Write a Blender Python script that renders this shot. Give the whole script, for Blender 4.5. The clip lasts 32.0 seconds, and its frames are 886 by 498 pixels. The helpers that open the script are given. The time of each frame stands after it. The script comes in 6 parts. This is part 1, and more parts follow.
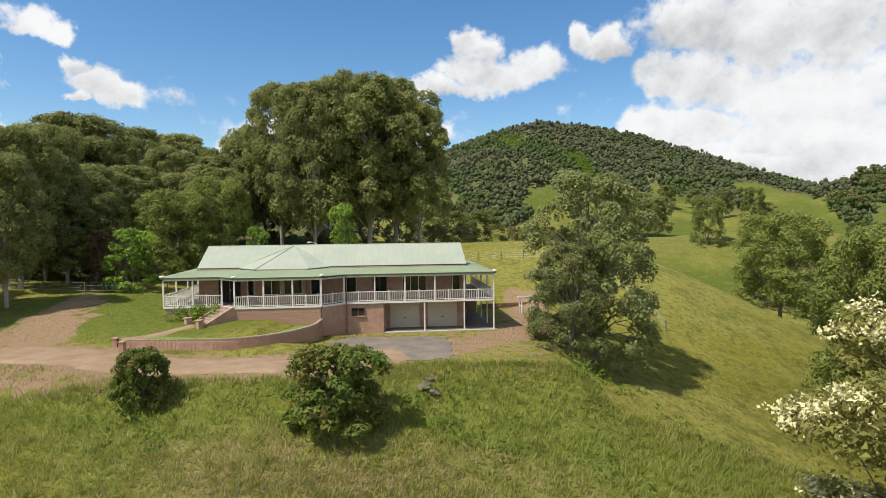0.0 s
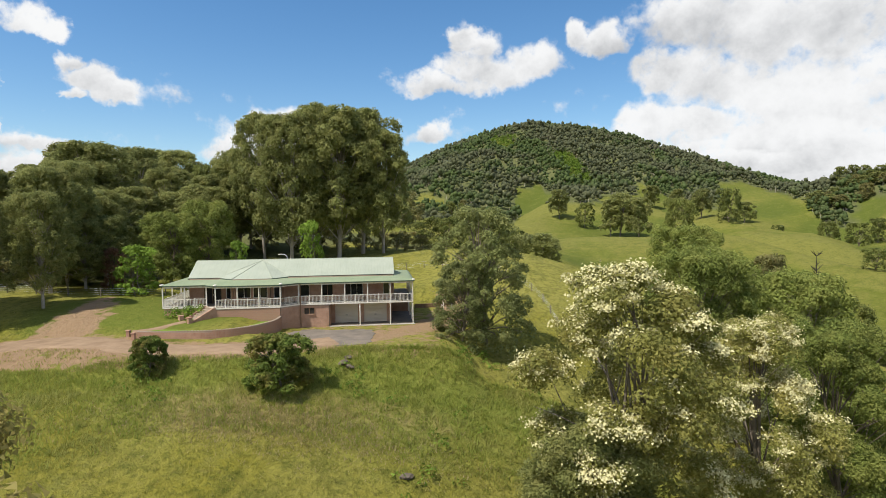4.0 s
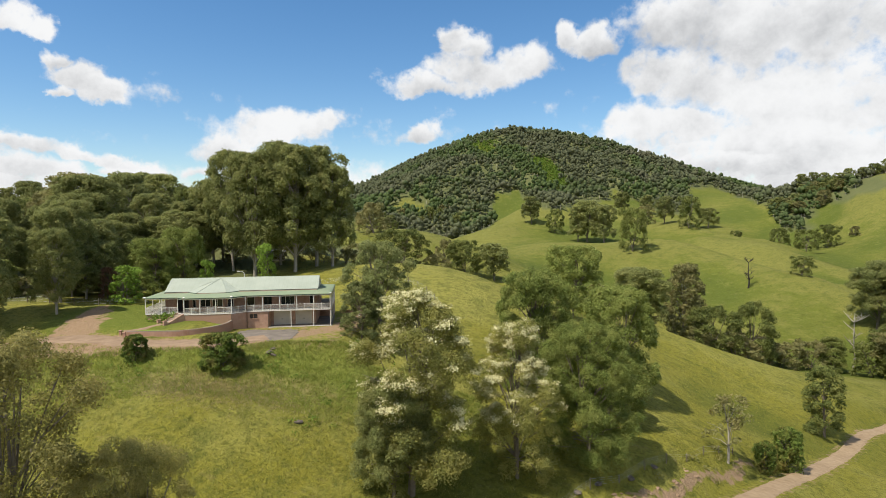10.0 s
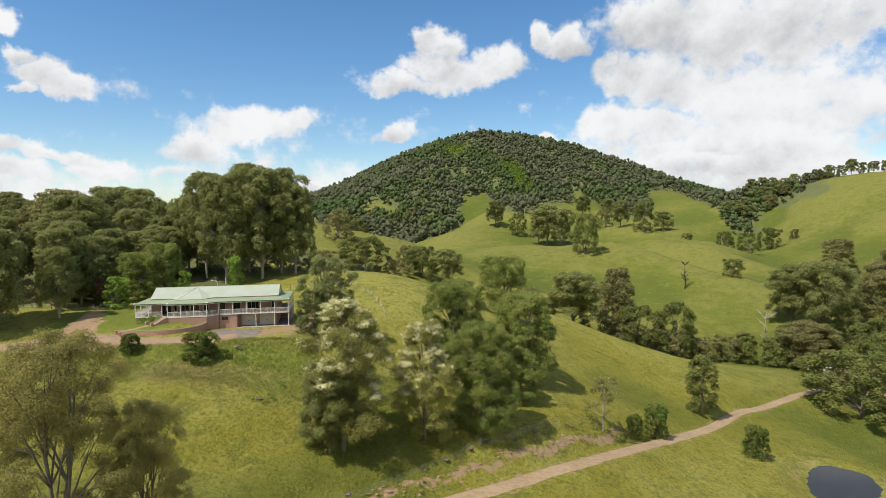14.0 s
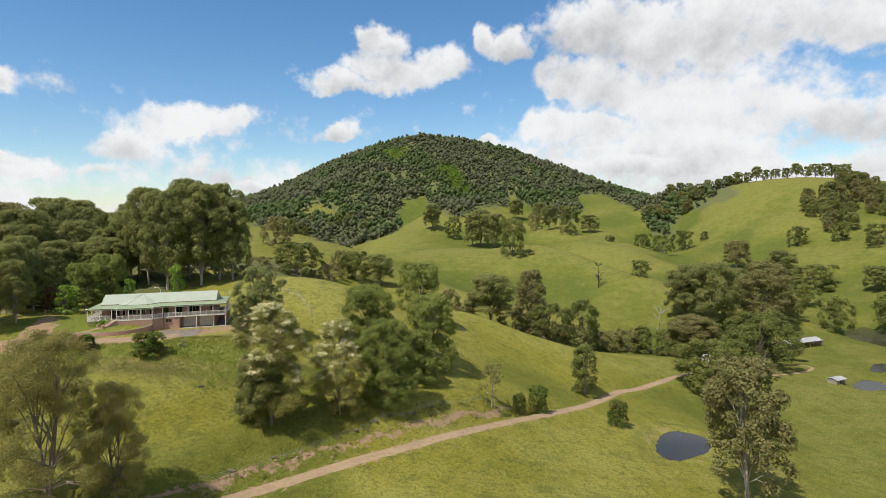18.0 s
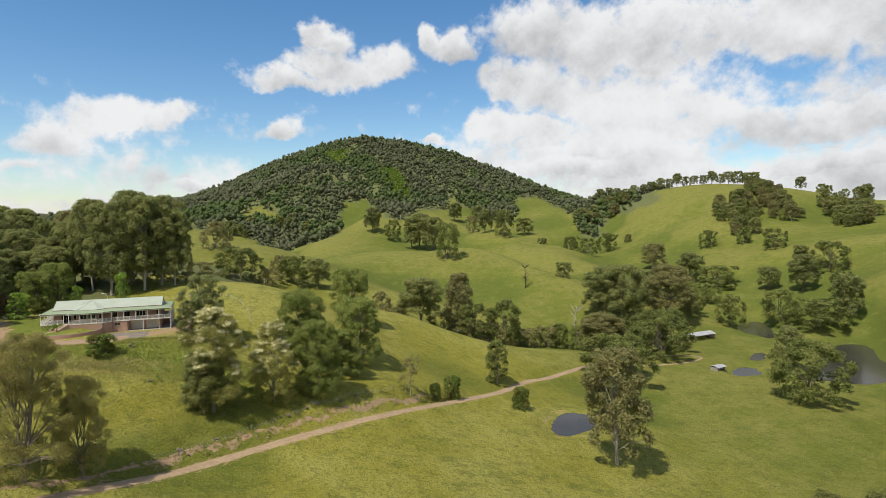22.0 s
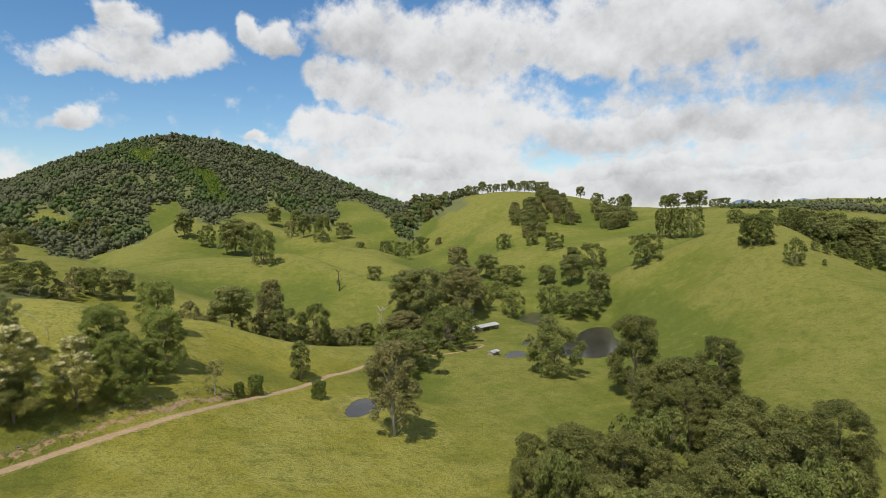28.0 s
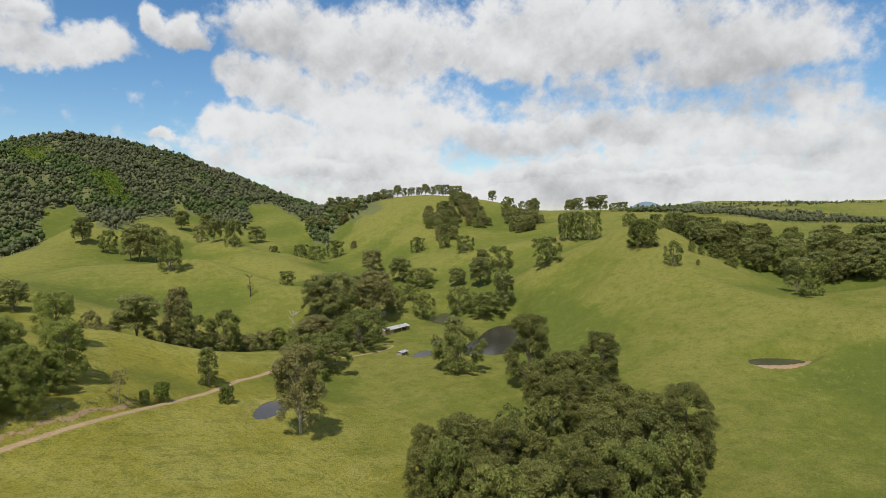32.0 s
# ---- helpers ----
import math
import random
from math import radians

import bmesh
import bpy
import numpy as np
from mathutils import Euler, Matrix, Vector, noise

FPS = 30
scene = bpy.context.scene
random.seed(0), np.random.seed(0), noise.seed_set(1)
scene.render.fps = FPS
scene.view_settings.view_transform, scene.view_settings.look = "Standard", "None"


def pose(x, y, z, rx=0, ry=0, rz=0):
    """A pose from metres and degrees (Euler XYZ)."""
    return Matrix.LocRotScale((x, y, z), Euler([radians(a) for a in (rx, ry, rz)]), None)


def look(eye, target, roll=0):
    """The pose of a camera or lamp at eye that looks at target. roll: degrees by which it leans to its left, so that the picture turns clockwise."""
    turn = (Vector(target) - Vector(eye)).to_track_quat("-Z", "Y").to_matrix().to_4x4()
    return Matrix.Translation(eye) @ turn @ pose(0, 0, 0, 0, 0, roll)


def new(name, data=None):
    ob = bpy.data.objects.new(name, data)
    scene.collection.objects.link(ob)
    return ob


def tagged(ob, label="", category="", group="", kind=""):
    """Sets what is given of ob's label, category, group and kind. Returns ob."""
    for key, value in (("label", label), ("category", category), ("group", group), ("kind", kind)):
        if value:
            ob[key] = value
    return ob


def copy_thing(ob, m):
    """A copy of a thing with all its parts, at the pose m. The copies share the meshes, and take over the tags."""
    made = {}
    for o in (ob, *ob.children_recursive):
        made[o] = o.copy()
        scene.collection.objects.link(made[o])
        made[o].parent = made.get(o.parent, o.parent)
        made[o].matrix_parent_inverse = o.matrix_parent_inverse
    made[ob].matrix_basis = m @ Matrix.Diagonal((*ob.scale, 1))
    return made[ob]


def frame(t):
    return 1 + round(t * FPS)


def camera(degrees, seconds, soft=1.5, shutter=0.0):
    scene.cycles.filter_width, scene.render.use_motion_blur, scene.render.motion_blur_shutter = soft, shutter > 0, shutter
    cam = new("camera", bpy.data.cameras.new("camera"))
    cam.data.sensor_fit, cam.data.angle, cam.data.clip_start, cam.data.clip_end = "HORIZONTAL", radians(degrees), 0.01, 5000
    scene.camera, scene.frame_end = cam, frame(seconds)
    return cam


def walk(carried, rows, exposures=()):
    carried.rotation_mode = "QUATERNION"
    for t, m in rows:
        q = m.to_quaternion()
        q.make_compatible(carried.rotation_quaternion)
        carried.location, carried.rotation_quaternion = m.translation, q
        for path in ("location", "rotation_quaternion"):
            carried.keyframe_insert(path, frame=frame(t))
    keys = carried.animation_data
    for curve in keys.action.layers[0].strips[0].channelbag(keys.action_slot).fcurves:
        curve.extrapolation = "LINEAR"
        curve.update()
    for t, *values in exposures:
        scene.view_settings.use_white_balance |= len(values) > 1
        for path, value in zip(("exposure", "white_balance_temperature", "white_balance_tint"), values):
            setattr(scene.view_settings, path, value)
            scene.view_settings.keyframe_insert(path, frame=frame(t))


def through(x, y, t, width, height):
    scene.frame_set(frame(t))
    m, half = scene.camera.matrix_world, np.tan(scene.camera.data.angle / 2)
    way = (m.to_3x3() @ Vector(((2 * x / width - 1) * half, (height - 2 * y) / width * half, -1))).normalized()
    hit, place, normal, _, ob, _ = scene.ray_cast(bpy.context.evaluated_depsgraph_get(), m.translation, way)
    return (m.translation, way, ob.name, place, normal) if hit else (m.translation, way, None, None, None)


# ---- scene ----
# BEGIN CAMERA
def drone(x, y, z, yaw, pitch, roll):
    a, p = radians(yaw), radians(pitch)
    ahead = (x - 50 * math.sin(a) * math.cos(p), y + 50 * math.cos(a) * math.cos(p), z + 50 * math.sin(p))
    return look((x, y, z), ahead, roll)


cam = camera(74.86, 32.0, soft=0.55)
PATH = [
    (0, drone(0.00, 0.00, 9.82, 0.01, -2.69, -0.58)),
    (1, drone(1.76, -4.20, 10.56, 0.09, -2.85, -0.63)),
    (2, drone(3.63, -8.38, 11.33, 0.08, -2.95, -0.66)),
    (3, drone(5.71, -12.61, 11.99, -0.06, -2.99, -0.67)),
    (3.5, drone(6.81, -14.73, 12.28, -0.15, -2.99, -0.68)),
    (5.5, drone(11.49, -23.06, 13.45, -0.59, -2.88, -0.67)),
    (6, drone(12.67, -25.08, 13.79, -0.68, -2.87, -0.65)),
    (7, drone(14.88, -29.08, 14.55, -0.83, -2.89, -0.61)),
    (8, drone(17.07, -33.18, 15.45, -0.93, -2.91, -0.60)),
    (9, drone(19.19, -37.62, 16.30, -1.10, -2.92, -0.61)),
    (10, drone(21.18, -42.43, 17.21, -1.19, -2.94, -0.61)),
    (11, drone(23.06, -47.65, 18.20, -1.29, -2.95, -0.62)),
    (12, drone(24.94, -53.25, 19.25, -1.30, -2.97, -0.62)),
    (12.5, drone(25.83, -56.21, 19.75, -1.36, -2.99, -0.61)),
    (13, drone(26.69, -59.23, 20.22, -1.83, -3.02, -0.61)),
    (13.5, drone(27.57, -62.24, 20.74, -2.50, -3.03, -0.62)),
    (14, drone(28.42, -65.25, 21.21, -3.64, -3.03, -0.62)),
    (14.5, drone(29.22, -68.25, 21.63, -4.86, -3.04, -0.63)),
    (16.5, drone(32.18, -80.03, 23.22, -7.29, -3.05, -0.70)),
    (17, drone(32.78, -82.89, 23.63, -7.82, -3.06, -0.71)),
    (18, drone(33.74, -88.52, 24.55, -9.10, -3.06, -0.69)),
    (18.5, drone(34.08, -91.29, 25.01, -9.45, -3.08, -0.68)),
    (19, drone(34.38, -94.04, 25.45, -9.73, -3.10, -0.68)),
    (20, drone(34.99, -99.52, 26.37, -10.94, -3.12, -0.66)),
    (21, drone(35.52, -104.98, 27.29, -12.33, -3.14, -0.59)),
    (22, drone(35.93, -110.32, 28.17, -14.52, -3.14, -0.51)),
    (23, drone(36.20, -115.58, 28.97, -17.08, -3.15, -0.46)),
    (24, drone(36.38, -121.01, 29.82, -19.72, -3.17, -0.46)),
    (25, drone(36.36, -126.57, 30.79, -22.28, -3.19, -0.46)),
    (26, drone(36.03, -132.07, 31.79, -25.44, -3.22, -0.47)),
    (26.5, drone(35.81, -134.71, 32.22, -27.17, -3.24, -0.48)),
    (28.5, drone(34.82, -144.14, 33.74, -32.61, -3.25, -0.50)),
    (29, drone(34.52, -146.24, 34.08, -33.78, -3.25, -0.51)),
    (30, drone(33.85, -150.15, 34.77, -36.02, -3.22, -0.53)),
    (31, drone(33.06, -153.78, 35.47, -37.83, -3.21, -0.56)),
    (31.5, drone(32.64, -155.54, 35.84, -38.49, -3.20, -0.58)),
    (32, drone(32.24, -157.29, 36.18, -39.32, -3.20, -0.59)),
]
walk(cam, PATH, [(0, 0.05), (10, 0.03), (20, -0.05), (32, -0.2)])
# END CAMERA

# ---------------------------------------------------------------- light
SUN_TO = Vector((-0.50, -0.34, 1.0)).normalized()
world = bpy.data.worlds.new("world")
scene.world = world
world.use_nodes = True


def build_sky():
    nt = world.node_tree
    nt.nodes.clear()
    N, L = nt.nodes.new, nt.links.new

    def val(op, a, b=None, c=None):
        n = N("ShaderNodeMath")
        n.operation = op
        for i, v in enumerate((a, b, c)):
            if v is None:
                continue
            if isinstance(v, (int, float)):
                n.inputs[i].default_value = v
            else:
                L(v, n.inputs[i])
        return n.outputs[0]

    out, bg, sky = N("ShaderNodeOutputWorld"), N("ShaderNodeBackground"), N("ShaderNodeTexSky")
    sky.sky_type, sky.sun_disc = "NISHITA", False
    sky.sun_elevation = math.asin(SUN_TO.z)
    sky.sun_rotation = math.atan2(SUN_TO.x, SUN_TO.y)
    sky.altitude, sky.air_density, sky.dust_density, sky.ozone_density = 100, 1.0, 0.35, 1.8
    co = N("ShaderNodeTexCoord")
    sep = N("ShaderNodeSeparateXYZ")
    L(co.outputs["Generated"], sep.inputs[0])
    dx, dy, dz = sep.outputs
    # cloud deck: the direction laid onto a flat layer overhead, so clouds flatten towards the horizon
    height = val("MAXIMUM", dz, 0.02)
    px = val("DIVIDE", dx, val("ADD", height, 0.10))
    py = val("DIVIDE", dy, val("ADD", height, 0.10))
    flat = N("ShaderNodeCombineXYZ")
    L(px, flat.inputs[0]), L(py, flat.inputs[1])
    flat.inputs[2].default_value = 3.3
    # azimuth and elevation in degrees, azimuth to the right of +y
    az = val("MULTIPLY", val("ARCTAN2", dx, dy), 180 / math.pi)
    el = val("MULTIPLY", val("ARCSINE", dz), 180 / math.pi)
    for k, (size, reach) in enumerate(((6.5, 6.0), (17.0, 3.6))):
        for shift in (1, 2):
            crinkle, moved = N("ShaderNodeTexNoise"), N("ShaderNodeMapping")
            crinkle.inputs["Scale"].default_value, crinkle.inputs["Detail"].default_value = size, 5.0
            crinkle.inputs["Roughness"].default_value = 0.6
            moved.inputs["Location"].default_value = (2.7 * shift, 4.1 * k, 1.3 * shift)
            L(co.outputs["Generated"], moved.inputs[0]), L(moved.outputs[0], crinkle.inputs["Vector"])
            push = val("MULTIPLY", val("SUBTRACT", crinkle.outputs[0], 0.5), reach)
            if shift == 1:
                az = val("ADD", az, push)
            else:
                el = val("ADD", el, val("MULTIPLY", push, 0.7))
    turned = N("ShaderNodeMapping")
    turned.inputs["Rotation"].default_value, turned.inputs["Location"].default_value = (0.63, 0.41, 0.87), (3.7, 1.9, 5.3)
    L(co.outputs["Generated"], turned.inputs[0])
    # turbulence that breaks the outlines of the single clouds
    warp = N("ShaderNodeTexNoise")
    warp.inputs["Scale"].default_value, warp.inputs["Detail"].default_value = 9.0, 8.0
    warp.inputs["Roughness"].default_value = 0.62
    L(turned.outputs[0], warp.inputs["Vector"])
    turb = val("SUBTRACT", warp.outputs[0], 0.5)
    fine = N("ShaderNodeTexNoise")
    fine.inputs["Scale"].default_value, fine.inputs["Detail"].default_value = 30.0, 6.0
    fine.inputs["Roughness"].default_value = 0.6
    L(turned.outputs[0], fine.inputs["Vector"])
    turb2 = val("SUBTRACT", fine.outputs[0], 0.5)
    body, under, mass = None, None, None
    for a0, e0, wa, we in CLOUDS:
        qa = val("DIVIDE", val("SUBTRACT", az, a0), wa)
        qe = val("DIVIDE", val("SUBTRACT", el, e0), we)
        side = val("MULTIPLY", qe, -1.0)
        # flatter undersides: below the middle the fall-off is steeper
        qe = val("MULTIPLY", qe, val("ADD", 1.0, val("MULTIPLY", val("LESS_THAN", qe, 0.0), 0.6)))
        r = val("ADD", val("MULTIPLY", qa, qa), val("MULTIPLY", qe, qe))
        one = val("SUBTRACT", 1.0, r)
        share = val("MAXIMUM", one, 0.0)
        low_part = val("MULTIPLY", share, side)
        under, mass = (low_part, share) if under is None else (val("ADD", under, low_part), val("ADD", mass, share))
        body = one if body is None else val("SMOOTH_MAX", body, one, 0.25)
    body = val("MAXIMUM", body, val("MULTIPLY", body, 1.35))
    # broken cloud overhead and behind, unseen, kept dense to lift the fill light
    deck = N("ShaderNodeTexNoise")
    deck.inputs["Scale"].default_value, deck.inputs["Detail"].default_value = 0.55, 9.0
    deck.inputs["Roughness"].default_value = 0.55
    L(flat.outputs[0], deck.inputs["Vector"])
    away = val("SMOOTH_MIN", val("MULTIPLY", val("SUBTRACT", val("ABSOLUTE", val("SUBTRACT", az, 25.0)), 62.0), 0.1), 1.0, 0.3)
    away = val("MAXIMUM", away, val("MINIMUM", val("MULTIPLY", val("SUBTRACT", el, 38.0), 0.1), 1.0))
    field = val("SUBTRACT", val("MULTIPLY", val("SUBTRACT", deck.outputs[0], 0.5), 5.0), val("SUBTRACT", 0.35, val("MULTIPLY", away, 0.6)))
    body = val("MAXIMUM", val("MAXIMUM", body, -1.5), val("SUBTRACT", field, val("MULTIPLY", val("LESS_THAN", away, 0.0), 4.0)))
    # low bank of cloud along the horizon
    low, squash = N("ShaderNodeTexNoise"), N("ShaderNodeMapping")
    low.inputs["Scale"].default_value, low.inputs["Detail"].default_value = 3.0, 6.0
    squash.inputs["Scale"].default_value = (1.0, 1.0, 4.5)
    squash.inputs["Rotation"].default_value = (0.04, 0.05, 0.5)
    L(co.outputs["Generated"], squash.inputs[0]), L(squash.outputs[0], low.inputs["Vector"])
    east = N("ShaderNodeMapRange")
    L(az, east.inputs[0])
    east.inputs[1].default_value, east.inputs[2].default_value, east.inputs[3].default_value, east.inputs[4].default_value = 12.0, 34.0, 6.5, 12.0
    bank = val("SUBTRACT", val("MULTIPLY", val("SUBTRACT", east.outputs[0], el), 0.16), val("MULTIPLY", val("SUBTRACT", 0.55, low.outputs[0]), 4.0))
    body = val("SMOOTH_MAX", body, bank, 0.5)
    dens = val("ADD", body, val("ADD", val("MULTIPLY", turb, 3.0), val("MULTIPLY", turb2, 2.6)))
    mask = N("ShaderNodeMapRange")
    mask.interpolation_type = "SMOOTHSTEP"
    L(dens, mask.inputs[0])
    mask.inputs[1].default_value, mask.inputs[2].default_value = -0.4, 0.9
    fade = N("ShaderNodeMapRange")
    L(val("MULTIPLY", val("ARCSINE", dz), 180 / math.pi), fade.inputs[0])
    fade.inputs[1].default_value, fade.inputs[2].default_value = -2.0, 1.5
    cover = val("MULTIPLY", mask.outputs[0], fade.outputs[0])
    # thick parts are greyer, edges and tops whiter
    thick = N("ShaderNodeMapRange")
    thick.interpolation_type = "SMOOTHSTEP"
    grey = N("ShaderNodeTexNoise")
    grey.inputs["Scale"].default_value, grey.inputs["Detail"].default_value = 2.8, 5.0
    stretch = N("ShaderNodeMapping")
    stretch.inputs["Scale"].default_value = (1.0, 1.0, 2.3)
    stretch.inputs["Rotation"].default_value, stretch.inputs["Location"].default_value = (0.12, 0.15, 0.87), (2.3, 7.7, 1.1)
    L(co.outputs["Generated"], stretch.inputs[0]), L(stretch.outputs[0], grey.inputs["Vector"])
    # relief: cloud above shades what lies below it
    above, lift = N("ShaderNodeTexNoise"), N("ShaderNodeMapping")
    above.inputs["Scale"].default_value, above.inputs["Detail"].default_value = 9.0, 8.0
    above.inputs["Roughness"].default_value = 0.62
    lift.inputs["Location"].default_value = (3.7218, 1.8772, 5.3373)
    lift.inputs["Rotation"].default_value = (0.63, 0.41, 0.87)
    L(co.outputs["Generated"], lift.inputs[0]), L(lift.outputs[0], above.inputs["Vector"])
    relief = val("SUBTRACT", above.outputs[0], warp.outputs[0])
    belly = val("DIVIDE", under, val("ADD", mass, 0.3))
    shade = val("ADD", val("MULTIPLY", belly, 1.0), val("MULTIPLY", val("MINIMUM", dens, 1.6), 0.3))
    L(val("ADD", val("ADD", shade, val("MULTIPLY", relief, 3.4)), val("MULTIPLY", val("SUBTRACT", grey.outputs[0], 0.5), 3.0)), thick.inputs[0])
    thick.inputs[1].default_value, thick.inputs[2].default_value = -0.6, 2.2
    tone = N("ShaderNodeMix")
    tone.data_type = "RGBA"
    L(thick.outputs[0], tone.inputs[0])
    tone.inputs[6].default_value, tone.inputs[7].default_value = (*CLOUD_LIGHT, 1), (*CLOUD_GREY, 1)
    mix = N("ShaderNodeMix")
    mix.data_type = "RGBA"
    blue = N("ShaderNodeHueSaturation")
    blue.inputs["Hue"].default_value, blue.inputs["Saturation"].default_value, blue.inputs["Value"].default_value = 0.499, 1.26, 1.08
    L(sky.outputs[0], blue.inputs["Color"])
    L(cover, mix.inputs[0]), L(blue.outputs[0], mix.inputs[6]), L(tone.outputs[2], mix.inputs[7])
    L(mix.outputs[2], bg.inputs[0]), L(bg.outputs[0], out.inputs[0])
    bg.inputs[1].default_value = SKY_STRENGTH


SKY_STRENGTH = 0.13
CLOUD_LIGHT, CLOUD_GREY = (7.0, 7.05, 7.1), (3.2, 3.3, 3.45)
# single clouds: azimuth right of +y, elevation, half width, half height, in degrees
WEST_CLOUDS = [
    (-35.0, 16.4, 2.3, 1.4), (-33.0, 15.9, 1.6, 1.1), (-31.9, 13.5, 1.3, 1.0), (-30.5, 12.1, 2.4, 1.5), (-28.4, 11.2, 2.4, 1.2), (-32.0, 10.9, 1.2, 0.7),
    (2.4, 17.6, 1.5, 1.4), (3.0, 16.6, 1.7, 1.4), (3.4, 14.2, 3.0, 2.0), (4.0, 15.6, 2.3, 2.0), (0.2, 12.6, 4.4, 1.5), (5.5, 13.1, 3.6, 2.2), (9.0, 14.2, 2.8, 2.1), (13.7, 16.3, 1.5, 1.4),
    (15.8, 15.4, 2.4, 1.7), (19.2, 9.4, 2.9, 1.6), (-0.8, 8.5, 2.4, 1.1), (-34.1, 5.8, 4.5, 1.0), (-30.1, 5.5, 4.0, 0.8), (-14.5, 8.3, 6.1, 2.2),
    (-19.3, 6.3, 3.5, 2.0), (-10.3, 9.0, 2.7, 1.4), (-21.7, 4.5, 2.2, 1.0), (-26.0, 4.6, 2.7, 1.0), (-33.7, 3.9, 4.7, 1.4), (-8.6, 3.0, 3.1, 0.7),
    (-27.3, 5.4, 1.8, 0.8), (14.0, 7.6, 1.4, 0.6),
]
EAST_CLOUDS = [
    (23.5, 16.5, 4.5, 3.6), (29.1, 14.8, 5.6, 5.2), (34.7, 14.8, 5.0, 4.5), (20.9, 12.7, 3.4, 2.6), (26.1, 11.5, 5.2, 3.5), (31.7, 10.0, 4.6, 3.4),
    (36.3, 9.9, 3.8, 3.8), (24.0, 8.2, 4.3, 2.1), (29.6, 6.9, 4.7, 2.1), (34.5, 5.8, 4.0, 2.2), (27.2, 16.4, 8.0, 4.1), (34.7, 15.0, 9.5, 5.0),
    (45.6, 14.8, 8.6, 3.9), (53.7, 15.4, 7.0, 3.1), (22.7, 8.2, 6.1, 2.2), (34.7, 8.4, 9.6, 2.6), (46.6, 7.3, 10.1, 2.3), (28.8, 4.6, 8.6, 1.4),
    (43.4, 3.9, 9.8, 1.1), (31.5, 10.6, 11.0, 4.6), (50.5, 16.1, 17.4, 5.1), (66.7, 13.3, 9.4, 4.7), (55.6, 7.5, 11.7, 2.3), (67.7, 6.0, 8.7, 2.1),
    (47.9, 4.4, 13.9, 1.2), (64.9, 3.1, 10.6, 0.9),
]
CLOUDS = WEST_CLOUDS + EAST_CLOUDS
build_sky()
sun = new("sun", bpy.data.lights.new("sun", "SUN"))
sun.data.energy, sun.data.angle, sun.data.color = 4.9, radians(0.53), (1.0, 0.935, 0.82)
sun.matrix_world = look(SUN_TO * 300, (0, 0, 0))

# ---------------------------------------------------------------- materials


class Mat:
    """A small builder of node materials."""

    def __init__(self, name, rough=0.8, spec=0.3, metal=0.0):
        self.m = bpy.data.materials.new(name)
        self.m.use_nodes = True
        self.nt = self.m.node_tree
        self.p = self.nt.nodes["Principled BSDF"]
        self.p.inputs["Roughness"].default_value = rough
        self.p.inputs["Specular IOR Level"].default_value = spec
        self.p.inputs["Metallic"].default_value = metal

    def node(self, kind):
        return self.nt.nodes.new(kind)

    def link(self, a, b):
        self.nt.links.new(a, b)

    def coords(self, which="Object"):
        return self.node("ShaderNodeTexCoord").outputs[which]

    def noise(self, scale, detail=4, rough=0.55, vec=None, stretch=None):
        n = self.node("ShaderNodeTexNoise")
        n.inputs["Scale"].default_value, n.inputs["Detail"].default_value, n.inputs["Roughness"].default_value = scale, detail, rough
        vec = vec or self.coords()
        if stretch:
            mp = self.node("ShaderNodeMapping")
            mp.inputs["Scale"].default_value = stretch
            self.link(vec, mp.inputs[0])
            vec = mp.outputs[0]
        self.link(vec, n.inputs["Vector"])
        return n.outputs[0]

    def ramp(self, fac, *stops):
        r = self.node("ShaderNodeValToRGB")
        while len(r.color_ramp.elements) < len(stops):
            r.color_ramp.elements.new(0.5)
        for e, (pos, col) in zip(r.color_ramp.elements, stops):
            e.position, e.color = pos, (*col, 1)
        self.link(fac, r.inputs[0])
        return r.outputs[0]

    def mix(self, fac, a, b, blend="MIX"):
        n = self.node("ShaderNodeMix")
        n.data_type, n.blend_type = "RGBA", blend
        for i, v in ((0, fac), (6, a), (7, b)):
            if isinstance(v, (int, float)):
                n.inputs[i].default_value = v
            elif isinstance(v, tuple):
                n.inputs[i].default_value = (*v, 1)
            else:
                self.link(v, n.inputs[i])
        return n.outputs[2]

    def math(self, op, a, b=0.0):
        n = self.node("ShaderNodeMath")
        n.operation = op
        for i, v in enumerate((a, b)):
            if isinstance(v, (int, float)):
                n.inputs[i].default_value = v
            else:
                self.link(v, n.inputs[i])
        return n.outputs[0]

    def span(self, v, a, b, c=0.0, d=1.0):
        n = self.node("ShaderNodeMapRange")
        n.interpolation_type = "SMOOTHSTEP"
        self.link(v, n.inputs[0])
        for i, k in enumerate((a, b, c, d)):
            n.inputs[i + 1].default_value = k
        return n.outputs[0]

    def attr(self, name):
        n = self.node("ShaderNodeAttribute")
        n.attribute_name = name
        return n.outputs["Fac"]

    def color(self, out):
        if isinstance(out, tuple):
            self.p.inputs["Base Color"].default_value = (*out, 1)
        else:
            self.link(out, self.p.inputs["Base Color"])
        return self

    def bump(self, height, strength=0.3, dist=0.05):
        b = self.node("ShaderNodeBump")
        b.inputs["Strength"].default_value, b.inputs["Distance"].default_value = strength, dist
        self.link(height, b.inputs["Height"])
        self.link(b.outputs[0], self.p.inputs["Normal"])
        return self


def island(m):
    return m.node("ShaderNodeNewGeometry").outputs["Random Per Island"]


def object_random(m):
    return m.node("ShaderNodeObjectInfo").outputs["Random"]


